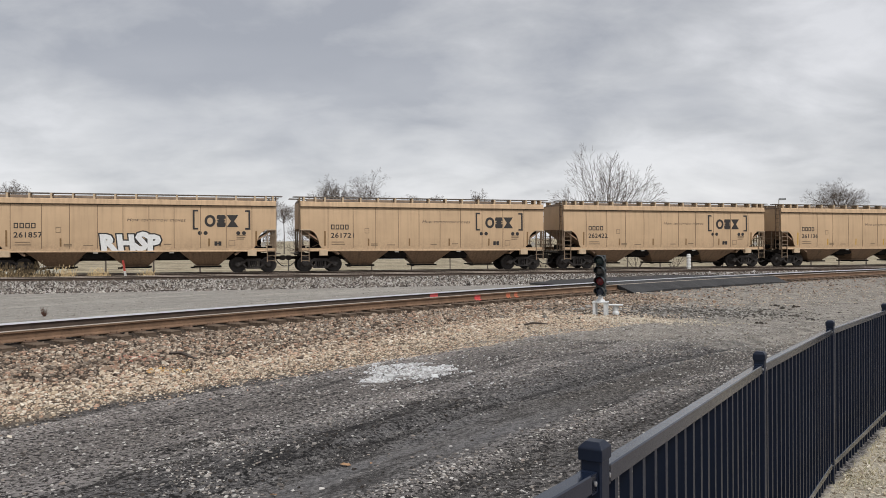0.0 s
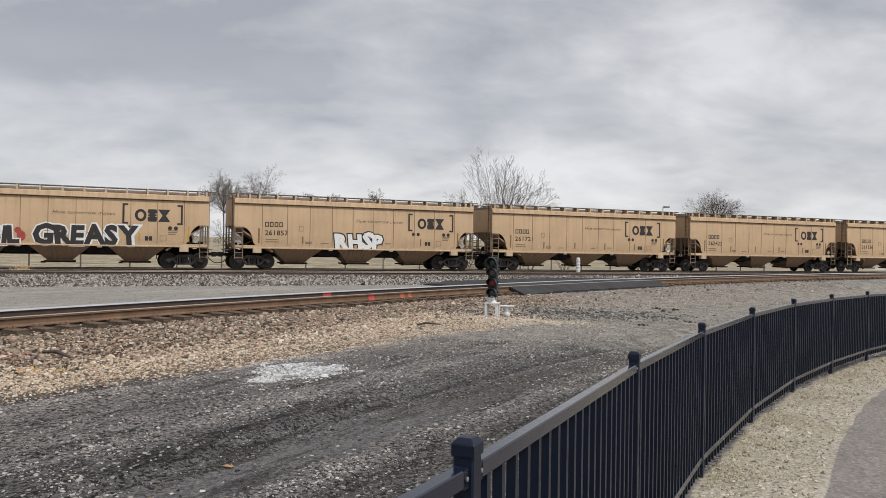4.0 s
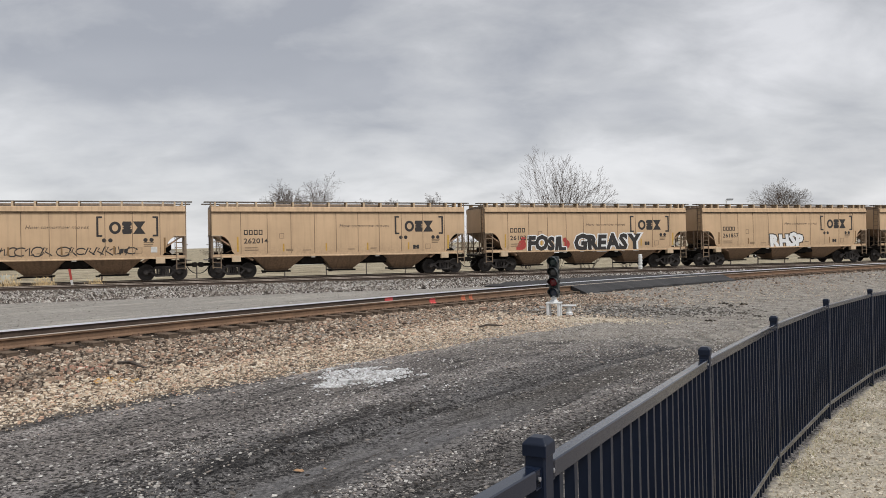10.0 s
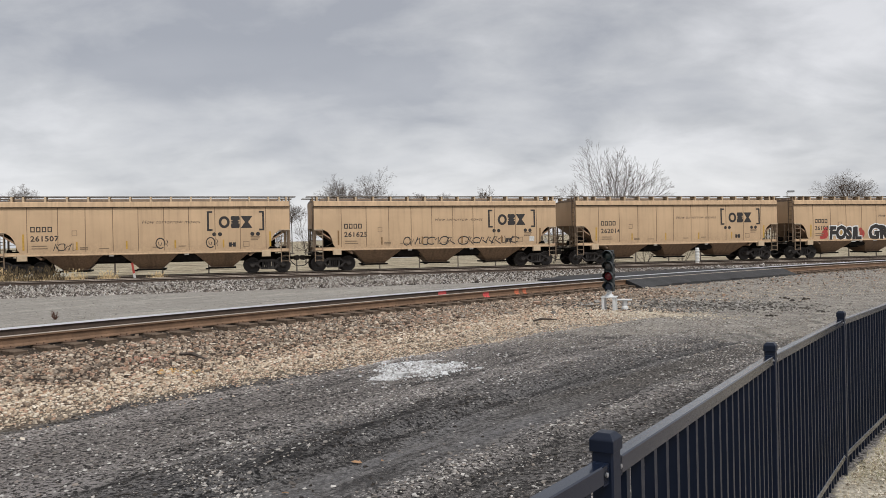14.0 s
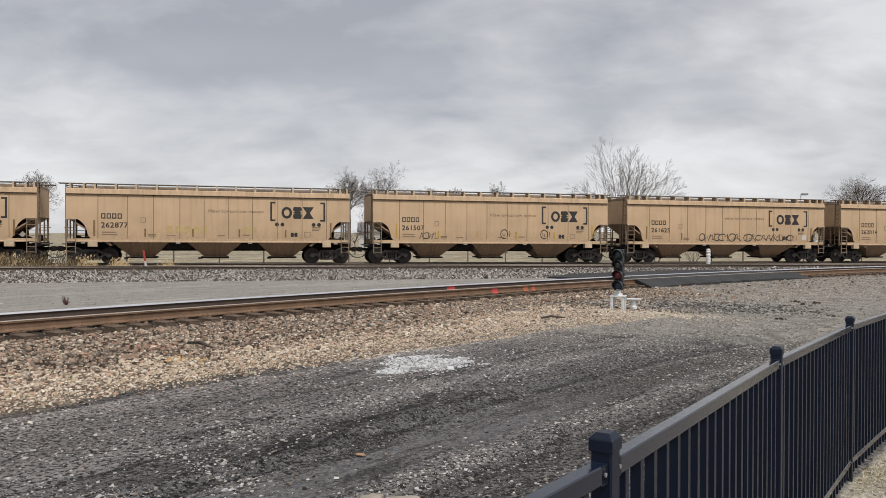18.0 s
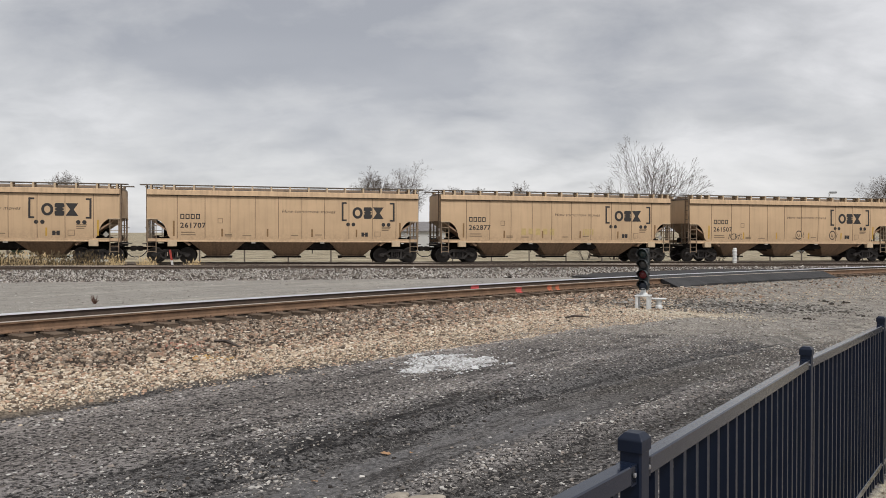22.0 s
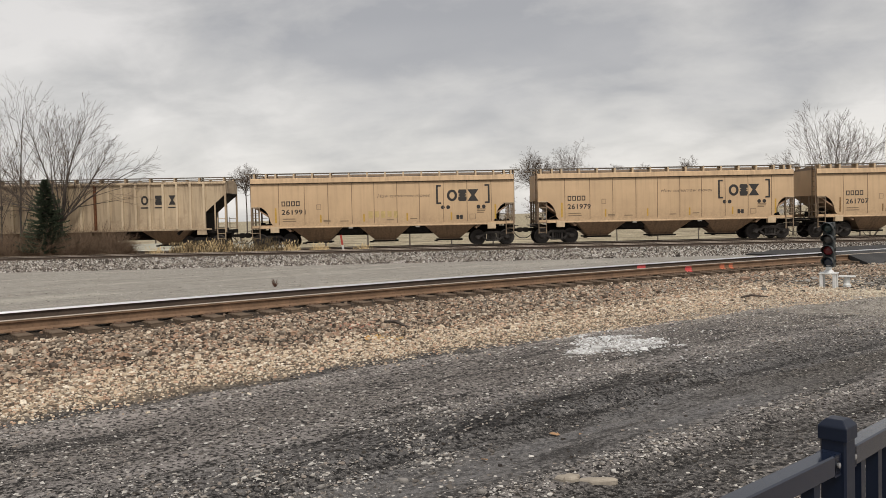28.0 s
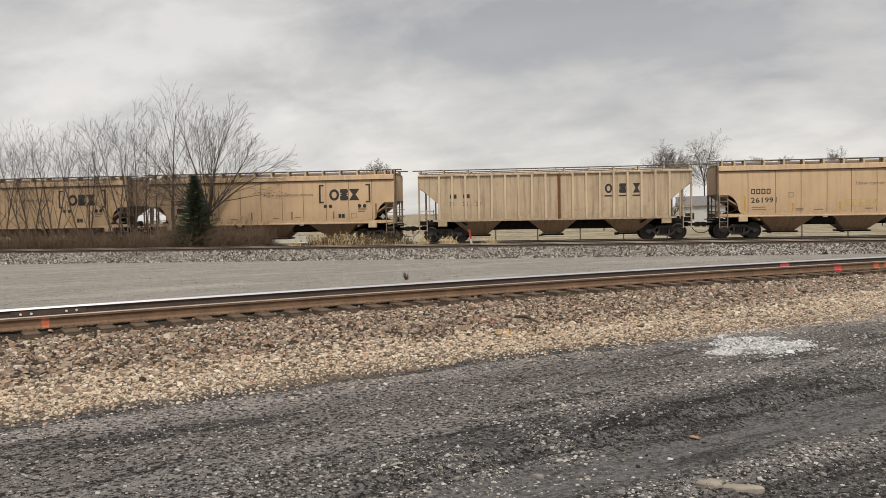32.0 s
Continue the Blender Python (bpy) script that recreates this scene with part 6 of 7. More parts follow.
rail_mark(0.38, GAUGE / 2, 0.34, MARK_RED, "red spray mark on the far rail web", False)
rail_mark(0.64, -GAUGE / 2, 0.26, MARK_RED, "bright red spray mark on the rail web")
rail_mark(2.05, -GAUGE / 2, 0.20, MARK_ORANGE, "orange spray mark on the rail")
rail_mark(2.42, -GAUGE / 2, 0.16, MARK_ORANGE, "orange spray mark on the rail")
rail_mark(-18.15, GAUGE / 2, 0.11, MARK_ORANGE, "orange spray mark on the far rail", False)
rail_mark(-17.98, -GAUGE / 2, 0.11, MARK_ORANGE, "orange spray mark on the rail foot")
# a bolted joint bar on the far rail
p, h = curve_at(-17.77, GAUGE / 2)
bar = thing("joint_bar", "dark steel joint bar bolted to the rail web", "joint bar", Matrix.Translation(p) @ Matrix.Rotation(h, 4, "Z"))
part("bar", soften(Shape().box(-0.58, 0.58, -0.030, -0.0098, -0.150, -0.052).mesh("bar"), 0.006, 1), DARK_RUST, bar)
for x in (-0.43, -0.27, 0.27, 0.43):
    part("bolt", Shape().lathe([(0.022, -0.029), (0.022, -0.042), (0.010, -0.046)], 8, "y", (x, 0, -0.10)), RUBBER, bar, "pale bolt head")

# ---- loose stones ----
def stone_material(name, cols, rough=0.9):
    m = Nodes(name, rough)
    r = m.n.new("ShaderNodeValToRGB")
    r.color_ramp.interpolation = "CONSTANT"
    while len(r.color_ramp.elements) < len(cols):
        r.color_ramp.elements.new(0.5)
    for k, c in enumerate(cols):
        r.color_ramp.elements[k].position, r.color_ramp.elements[k].color = k / len(cols), (*c, 1)
    m.l.new(m.island(), r.inputs[0])
    n = m.noise(40, 3)
    return m.done(m.mix(m.span(n, 0.3, 0.75, 0, 0.45), r.outputs[0], (0.09, 0.075, 0.06)), rough)


TAN_STONE = stone_material("pale_limestone_ballast", [(0.583, 0.471, 0.348), (0.726, 0.618, 0.486), (0.396, 0.293, 0.206), (0.638, 0.493, 0.359), (0.836, 0.748, 0.623), (0.253, 0.190, 0.143), (0.583, 0.390, 0.280), (0.506, 0.428, 0.338), (0.693, 0.574, 0.433), (0.132, 0.101, 0.079)])
BROWN_STONE = stone_material("rust_brown_ballast", [(0.309, 0.228, 0.167), (0.408, 0.318, 0.242), (0.105, 0.076, 0.058), (0.494, 0.396, 0.305), (0.371, 0.240, 0.167), (0.198, 0.156, 0.124), (0.680, 0.576, 0.461), (0.247, 0.192, 0.150), (0.445, 0.294, 0.213), (0.309, 0.258, 0.207), (0.074, 0.055, 0.044)])
GREY_STONE = stone_material("grey_ballast", [(0.38, 0.36, 0.325), (0.27, 0.252, 0.225), (0.50, 0.475, 0.435), (0.17, 0.157, 0.14), (0.42, 0.378, 0.32), (0.58, 0.555, 0.515), (0.30, 0.26, 0.215), (0.11, 0.10, 0.088)])
DIRT_STONE = stone_material("yard_pebbles", [(0.431, 0.405, 0.375), (0.305, 0.282, 0.259), (0.592, 0.568, 0.535), (0.180, 0.165, 0.151), (0.305, 0.264, 0.233), (0.539, 0.519, 0.496), (0.117, 0.106, 0.098)])
MAIN_STONE = stone_material("light_grey_main_line_ballast", [(0.42, 0.39, 0.36), (0.07, 0.06, 0.055), (0.62, 0.60, 0.57), (0.16, 0.14, 0.125), (0.04, 0.035, 0.032), (0.50, 0.465, 0.425), (0.28, 0.24, 0.205), (0.06, 0.05, 0.044), (0.12, 0.10, 0.088)])
PALE_STONE = stone_material("pale_sandy_gravel", [(0.60, 0.53, 0.42), (0.70, 0.64, 0.54), (0.50, 0.42, 0.32), (0.40, 0.34, 0.27), (0.64, 0.56, 0.44)])
WHITE_STONE = stone_material("white_crushed_lime", [(0.72, 0.73, 0.745), (0.60, 0.60, 0.60), (0.80, 0.81, 0.82), (0.45, 0.44, 0.43)])


def stones(name, x, y, size, material, label, seed, sink=0.3, flat=0.62, chips=False):
    """Loose stones; chips are plain four-sided splinters for what lies far off."""
    r = np.random.RandomState(seed)
    n = len(x)
    z = surface_z(x, y)[0]
    cube = np.array([(a, b, c) for c in (-1, 1) for b in (-1, 1) for a in (-1, 1)], float) * 0.5
    v = cube[None] * r.uniform(0.55, 1.15, (n, 8, 3)) * r.uniform(0.7, 1.3, (n, 1, 3))
    v[:, :, 2] *= flat
    v[:, 4:, :2] *= r.uniform(0.55, 1.0, (n, 1, 1))
    ang, tilt = r.uniform(0, 6.283, n), r.uniform(-0.42, 0.42, n)
    c, s, ct, st_ = np.cos(ang), np.sin(ang), np.cos(tilt), np.sin(tilt)
    vx, vz = v[:, :, 0] * ct[:, None] - v[:, :, 2] * st_[:, None], v[:, :, 0] * st_[:, None] + v[:, :, 2] * ct[:, None]
    vy = v[:, :, 1]
    px = (vx * c[:, None] - vy * s[:, None]) * size[:, None] + x[:, None]
    py = (vx * s[:, None] + vy * c[:, None]) * size[:, None] + y[:, None]
    pz = vz * size[:, None] + z[:, None] + (size * flat * (0.5 - sink))[:, None]
    verts = np.stack([px, py, pz], -1).astype(np.float32)
    faces, per = np.array([(4, 5, 7, 6), (0, 1, 5, 4), (2, 6, 7, 3), (0, 4, 6, 2), (1, 3, 7, 5)]), 8
    if chips:
        faces, per = np.array([(0, 1, 4), (1, 3, 4), (3, 2, 4), (2, 0, 4)]), 5
        verts = verts[:, (0, 1, 2, 3, 7)]
    idx = (faces[None] + (np.arange(n) * per)[:, None, None]).reshape(-1).astype(np.int32)
    me = bpy.data.meshes.new(name)
    me.vertices.add(n * per)
    me.vertices.foreach_set("co", verts.ravel())
    me.loops.add(len(idx))
    me.loops.foreach_set("vertex_index", idx)
    me.polygons.add(n * len(faces))
    me.polygons.foreach_set("loop_start", np.arange(0, len(idx), faces.shape[1], dtype=np.int32))
    me.update(calc_edges=True)
    me.validate()
    me.shade_flat()
    me.materials.append(material)
    return tagged(new(name, me), label, "stones", kind="stuff")


def along_curve(rs, n, s0, s1, o0, o1, power=1.0):
    """Places beside the curved track, denser where it comes nearest."""
    s = s0 + (s1 - s0) * rs.uniform(0, 1, n) ** power
    o = rs.uniform(o0, o1, n)
    h = np.interp(s, CURVE_S, CURVE_H)
    return np.interp(s, CURVE_S, CURVE_X) - np.sin(h) * o, np.interp(s, CURVE_S, CURVE_Y) + np.cos(h) * o, s, o


rs = np.random.RandomState(21)
x, y, s, o = along_curve(rs, 230000, -24, 22, -7.6, -2.2, 1.5)
keep = rs.uniform(0, 1, len(x)) < np.clip((o + 6.95 + 0.3 * smooth01(s, -13, -9) + 0.25 * ripple(x, y, 2.5, 52)) / 0.45, 0.012, 1) * np.clip((4 - s) / 6, 0.04, 1)
turn = 5.05 - 0.6 * smooth01(s, -9, -3) + 0.55 * ripple(x, y, 1.6, 51)
keep &= rs.uniform(0, 1, len(x)) < np.clip(0.5 + (-o - turn) / 1.3, 0.05, 1)
x, y = x[keep], y[keep]
stones("limestone_ballast", x, y, np.exp(rs.normal(-3.58 - 0.35 * smooth01(-o[keep], 5.2, 6.8), 0.34, len(x))), TAN_STONE, "pale tan limestone ballast sloping down to the yard", 1, 0.2, 0.55)
x, y, s, o = along_curve(rs, 125000, -25, 34, -6.0, 2.6, 1.6)
turn = 5.15 - 0.6 * smooth01(s, -9, -3) + 0.55 * ripple(x, y, 1.6, 51)
keep = (rs.uniform(0, 1, len(x)) < np.clip(0.5 + (o + turn) / 1.0, 0.05, 1)) & ~((o < -0.6) & (o > -1.38) & (rs.uniform(0, 1, len(x)) < 0.55)) & ~((s > 7.8) & (s < 19.6) & (o > -2.1)) & ~((s > 7.0) & (o < -1.4) & (rs.uniform(0, 1, len(x)) < 0.85)) & ~((np.abs(np.abs(o) - GAUGE / 2) < 0.14))
x, y = x[keep], y[keep]
stones("brown_ballast", x, y, np.exp(rs.normal(-3.28, 0.33, len(x))), BROWN_STONE, "rust-brown track ballast round the ties", 2, 0.15, 0.62)
s, o = rs.uniform(-54, 42, 90000), -5.75 - 8.5 * rs.uniform(0, 1, 90000) ** 2.0
x, y = s * U[0] + o * NRM[0], MAIN_Y + s * U[1] + o * NRM[1]
stones("main_line_ballast", x, y, np.exp(rs.normal(-2.72, 0.33, len(x))), MAIN_STONE, "light grey ballast shoulder of the main line", 3, 0.1, 0.9, True)
x, y, s, o = along_curve(rs, 30000, -26, 30, 2.2, 20.0)
keep = ((x * NRM[0] + (y - MAIN_Y) * NRM[1]) < -8.0) & ~((s > 6) & (s < 26) & (o < 9))
x, y = x[keep], y[keep]
stones("gravel_between_tracks", x, y, np.exp(rs.normal(-3.75, 0.40, len(x))), GREY_STONE, "loose grey gravel between the tracks", 4, 0.25, 0.5, True)
# yard pebbles and clods, in loose drifts along the road
def yard_scatter(n, near, far, power):
    r = near + (far - near) * rs.uniform(0, 1, n) ** power
    a = np.radians(rs.uniform(-56, 44, n))
    x, y = r * np.sin(a), r * np.cos(a)
    s, o, _ = curve_near(x, y)
    drift = 0.45 + 0.45 * np.sin(o * 3.9 + 0.8 * np.sin(s * 0.35)) * np.cos(o * 1.3 + 1.0) + 0.45 * ripple(x, y, 3.0, 31) + 0.45 * ripple(x, y, 0.8, 32)
    return x, y, s, o, drift, fence_side(x, y)


x, y, s, o, drift, fs = yard_scatter(300000, 3.0, 19.0, 0.85)
bell = lambda c, w: np.exp(-((o + c) / w) ** 2)
amount = 0.16 + 0.9 * bell(9.12, 0.30) * (s > -15.5) + 0.85 * bell(11.05, 0.17) + 0.25 * bell(8.3, 0.5) + 0.5 * smooth01(-o, 11.6, 12.2) + 0.9 * bell(9.9, 0.55) * (s < -15.2) + 0.5 * bell(7.3, 0.2) + 0.75 * smooth01(s, -10, -5)
calm = (np.abs(o + 10.5) < 0.3) & (s > -15.4) & (s < -10.5 + ripple(x, y, 1.5, 38))
keep = (rs.uniform(0, 1, len(x)) < amount * np.clip(0.8 + 0.9 * ripple(x, y, 0.9, 32) + 0.8 * ripple(x, y, 2.6, 31), 0.10, 1)) & (fs < -0.1) & (o < -6.75 + 0.3 * ripple(x, y, 2.0, 33)) & ~(calm & (rs.uniform(0, 1, len(x)) > 0.35))
x, y = x[keep], y[keep]
size = np.minimum(np.exp(rs.normal(-4.52, 0.50, len(x))), 0.042)
big = size > 0.013
stones("yard_pebbles", x[big], y[big], size[big], DIRT_STONE, "scattered flat grey pebbles on the dark dirt yard", 5, 0.2, 0.3)
stones("yard_grit", x[~big], y[~big], size[~big], DIRT_STONE, "fine grey grit on the dark dirt yard", 25, 0.2, 0.5, True)
x, y, s, o, drift, fs = yard_scatter(70000, 3.0, 14.0, 0.8)
amount = 0.08 + 0.8 * np.exp(-((o + 9.6) / 0.35) ** 2) + 0.8 * np.exp(-((o + 11.4) / 0.15) ** 2) + 0.5 * np.exp(-((o + 6.8) / 0.12) ** 2)
keep = (rs.uniform(0, 1, len(x)) < amount * np.clip(0.6 + 1.2 * ripple(x, y, 0.8, 35), 0.03, 1)) & (fs < -0.1) & (o < -6.6)
x, y = x[keep], y[keep]
EARTH = stone_material("dark_earth_crumbs", [(0.020, 0.018, 0.018), (0.032, 0.029, 0.027), (0.048, 0.043, 0.039), (0.026, 0.023, 0.022)])
stones("earth_crumbs", x, y, np.minimum(np.exp(rs.normal(-4.5, 0.5, len(x))), 0.03), EARTH, "dark crumbs of damp earth on the yard", 15, 0.25, 0.42)
x, y, s, o = along_curve(rs, 130000, -9, 40, -13.5, -2.2, 1.35)
fs = fence_side(x, y)
keep = (fs < -0.2) & (rs.uniform(0, 1, len(x)) < np.clip((y + 0.15 * x + 1.2 * ripple(x, y, 4.0, 37) - 12.4) / 3.0, 0.0, 1) * np.clip(0.75 + 0.8 * ripple(x, y, 1.7, 36), 0.15, 1)) & ~((s > 7.5) & (s < 19.8) & (o > -2.3)) & ~((s < 0) & (o > -7.2))
x, y = x[keep], y[keep]
YARD_STONE = stone_material("grey_brown_yard_gravel", [(0.30, 0.275, 0.245), (0.22, 0.20, 0.18), (0.40, 0.375, 0.34), (0.15, 0.135, 0.12), (0.33, 0.285, 0.235), (0.48, 0.46, 0.43), (0.26, 0.225, 0.19), (0.11, 0.10, 0.09)])
stones("grey_yard_gravel", x, y, np.exp(rs.normal(-3.95, 0.42, len(x))), YARD_STONE, "fine grey-brown gravel near the road crossing", 6, 0.2, 0.6, True)
xx, yy = rs.uniform(-1.6, 0.9, 60000), rs.uniform(8.9, 11.9, 60000)
heap = np.exp(-(((xx + 0.58) / 0.44) ** 2 + ((yy - 10.45) / 0.62) ** 2)) + 0.75 * np.exp(-(((xx + 0.05) / 0.34) ** 2 + ((yy - 10.35) / 0.34) ** 2)) + 0.5 * np.exp(-(((xx + 0.75) / 0.38) ** 2 + ((yy - 9.7) / 0.24) ** 2))
keep = rs.uniform(0, 1, 60000) < np.clip(0.62 * heap + 0.42 * ripple(xx, yy, 0.45, 61) * (heap > 0.12) - 0.20, 0, 0.34) + 0.004
xx, yy = xx[keep], yy[keep]
stones("crushed_lime", xx, yy, np.exp(rs.normal(-4.12, 0.42, len(xx))), WHITE_STONE, "spilled patch of white crushed stone", 7, 0.2, 0.5)
a, q = rs.uniform(0, 6.283, 4500), np.abs(rs.normal(0, 0.6, 4500))
stones("signal_gravel", 4.35 + 1.55 * q * np.cos(a), 18.15 + 0.85 * q * np.sin(a), np.exp(rs.normal(-3.65, 0.38, 4500)), PALE_STONE, "pale gravel heaped round the signal base", 8)
q = rs.normal(0, 1, (2, 4200))
COARSE = stone_material("coarse_dark_gravel", [(0.10, 0.095, 0.088), (0.20, 0.19, 0.175), (0.30, 0.285, 0.265), (0.06, 0.055, 0.05), (0.40, 0.385, 0.36), (0.14, 0.13, 0.12)])
stones("coarse_gravel", 6.0 + 1.5 * q[0] + 0.5 * q[1], 20.6 + 0.9 * q[1], np.exp(rs.normal(-3.25, 0.4, 4200)), COARSE, "coarse dark gravel behind the signal", 19)
a, q = rs.uniform(0, 6.283, 90), np.abs(rs.normal(0, 0.5, 90))
DARK_CLOD = stone_material("dark_clods", [(0.03, 0.026, 0.022), (0.06, 0.05, 0.04), (0.045, 0.04, 0.035)])
cx, cy = np.repeat((10.1, 10.6, 7.2, 5.4), (14, 10, 10, 56)), np.repeat((24.0, 23.7, 17.9, 20.8), (14, 10, 10, 56))
spread = np.repeat((0.28, 0.2, 0.15, 1.3), (14, 10, 10, 56))
stones("dark_clods", cx + spread * q * np.cos(a), cy + spread * q * np.sin(a), np.exp(rs.normal(-2.9, 0.4, 90)), DARK_CLOD, "dark clods of earth and debris on the gravel", 9)


STAIN_AT = ((-3.65, 10.40), (-4.39, 11.54))
STAINED = stone_material("paint_stained_stones", [(0.62, 0.36, 0.14), (0.55, 0.30, 0.12), (0.50, 0.40, 0.26), (0.66, 0.44, 0.20)])
PINKED = stone_material("pink_stained_stones", [(0.52, 0.24, 0.18), (0.44, 0.20, 0.15), (0.46, 0.34, 0.25)])
for nm, px, py, mat, label in (("stained_stones", STAIN_AT[0][0], STAIN_AT[0][1], STAINED, "ballast stones stained with orange marking paint"), ("stained_stones", STAIN_AT[1][0], STAIN_AT[1][1], PINKED, "ballast stones stained with pale red paint")):
    q = rs.normal(0, 1, (2, 60))
    stones(nm, px + 0.20 * q[0], py + 0.14 * q[1], np.exp(rs.normal(-3.5, 0.3, 60)), mat, label, 16, 0.05, 0.75)


def lone_stone(x, y, lx, ly, lz, turn, material, label, seed, name="flat_stone"):
    r = random.Random(seed)
    n = 13
    out = [(lx / 2 * math.cos(6.2832 * k / n) * r.uniform(0.6, 1.2), ly / 2 * math.sin(6.2832 * k / n) * r.uniform(0.6, 1.25)) for k in range(n)]
    sh = Shape().loft([[(a * f, b * f, z) for a, b in out] for f, z in ((0.96, -0.04), (1.0, lz * 0.45), (0.86, lz * 0.85), (0.5, lz))])
    z = float(surface_z([x], [y])[0][0])
    tagged(part(name, sh, material, m=Matrix.Translation((x, y, z)) @ Matrix.Rotation(radians(turn), 4, "Z")), label, "stone")


SLAB = plain("pale_sandstone", (0.34, 0.30, 0.25), 0.9, 0, 0.2, 14, 0.01)
GSTONE = plain("grey_fieldstone", (0.26, 0.245, 0.23), 0.9, 0, 0.2, 14, 0.01)
lone_stone(-0.53, 4.93, 0.17, 0.11, 0.028, 20, SLAB, "broken pale sandstone lump lying on the dirt", 1)
lone_stone(-0.36, 4.96, 0.27, 0.085, 0.022, 12, SLAB, "flat pale sandstone slab lying on the dirt", 5)
for k, (x, y, l) in enumerate(((-1.55, 4.75, 0.10), (-2.45, 5.6, 0.08), (-3.05, 7.1, 0.09), (-3.25, 7.2, 0.07), (-1.0, 4.55, 0.09), (0.55, 8.6, 0.07), (-2.0, 4.5, 0.08), (-4.0, 6.3, 0.09))):
    lone_stone(x, y, l * 0.75, l * 0.45, l * 0.2, 40 * k, GSTONE, "smooth grey stone half sunk in the dirt", 10 + k, "fieldstone")

LEAF = plain("fallen_brown_leaf", (0.38, 0.225, 0.12), 0.8, 0, 0.3, 20)
for k, (x, y, l) in enumerate(((-0.74, 5.97, 0.07), (-0.55, 6.0, 0.035), (-1.13, 5.26, 0.05))):
    sh = Shape().loft([[(l * a, l * b, 0.012 + 0.02 * abs(b) + c) for a, b in ((-0.6, 0), (-0.25, 0.28), (0.15, 0.22), (0.3, 0.34), (0.6, 0.05), (0.3, -0.3), (0.1, -0.2), (-0.3, -0.26))] for c in (0, 0.003)])
    z = float(surface_z([x], [y])[0][0])
    tagged(part("fallen_leaf", sh, LEAF, m=Matrix.Translation((x, y, z)) @ Euler((0.2, 0.15, k * 1.3)).to_matrix().to_4x4()), "curled orange-brown fallen leaf on the dirt", "leaf")

for k, (x, y, h, l) in enumerate(((-3.8, 11.6, -45, 0.85), (1.9, 16.2, 10, 0.5), (-11.5, 33.0, 20, 0.8))):
    z = float(surface_z([x], [y])[0][0])
    tagged(part("stick", Shape().tube([(-l / 2, 0, 0.03), (-l * 0.1, 0.03, 0.06), (l / 2, -0.02, 0.03)], [0.02, 0.026, 0.014], 6), BARK, m=Matrix.Translation((x, y, z)) @ Matrix.Rotation(radians(h), 4, "Z")), "weathered broken stick lying on the ballast", "stick")
z = float(surface_z([-10.0], [19.9])[0][0])
wv = Shape()
r9 = random.Random(2)
for k in range(26):
    a = r9.uniform(0, 6.28)
    q = Vector((0.10 * math.cos(a), 0.10 * math.sin(a), r9.uniform(0.08, 0.24)))
    wv.tube([(0, 0, -0.02), q * 0.6, q], [0.008, 0.006, 0.003], 3)
tagged(part("dead_weed", wv, plain("reddish_dead_weed", (0.11, 0.06, 0.045), 0.9), m=Matrix.Translation((-10.0, 19.9, z))), "small reddish dead weed in the gravel", "weed", kind="stuff")

# ---- short grass on the footpath side ----
VERGE = stone_material("verge_gravel", [(0.58, 0.51, 0.40), (0.46, 0.40, 0.31), (0.68, 0.62, 0.52), (0.32, 0.27, 0.205), (0.20, 0.165, 0.12)])


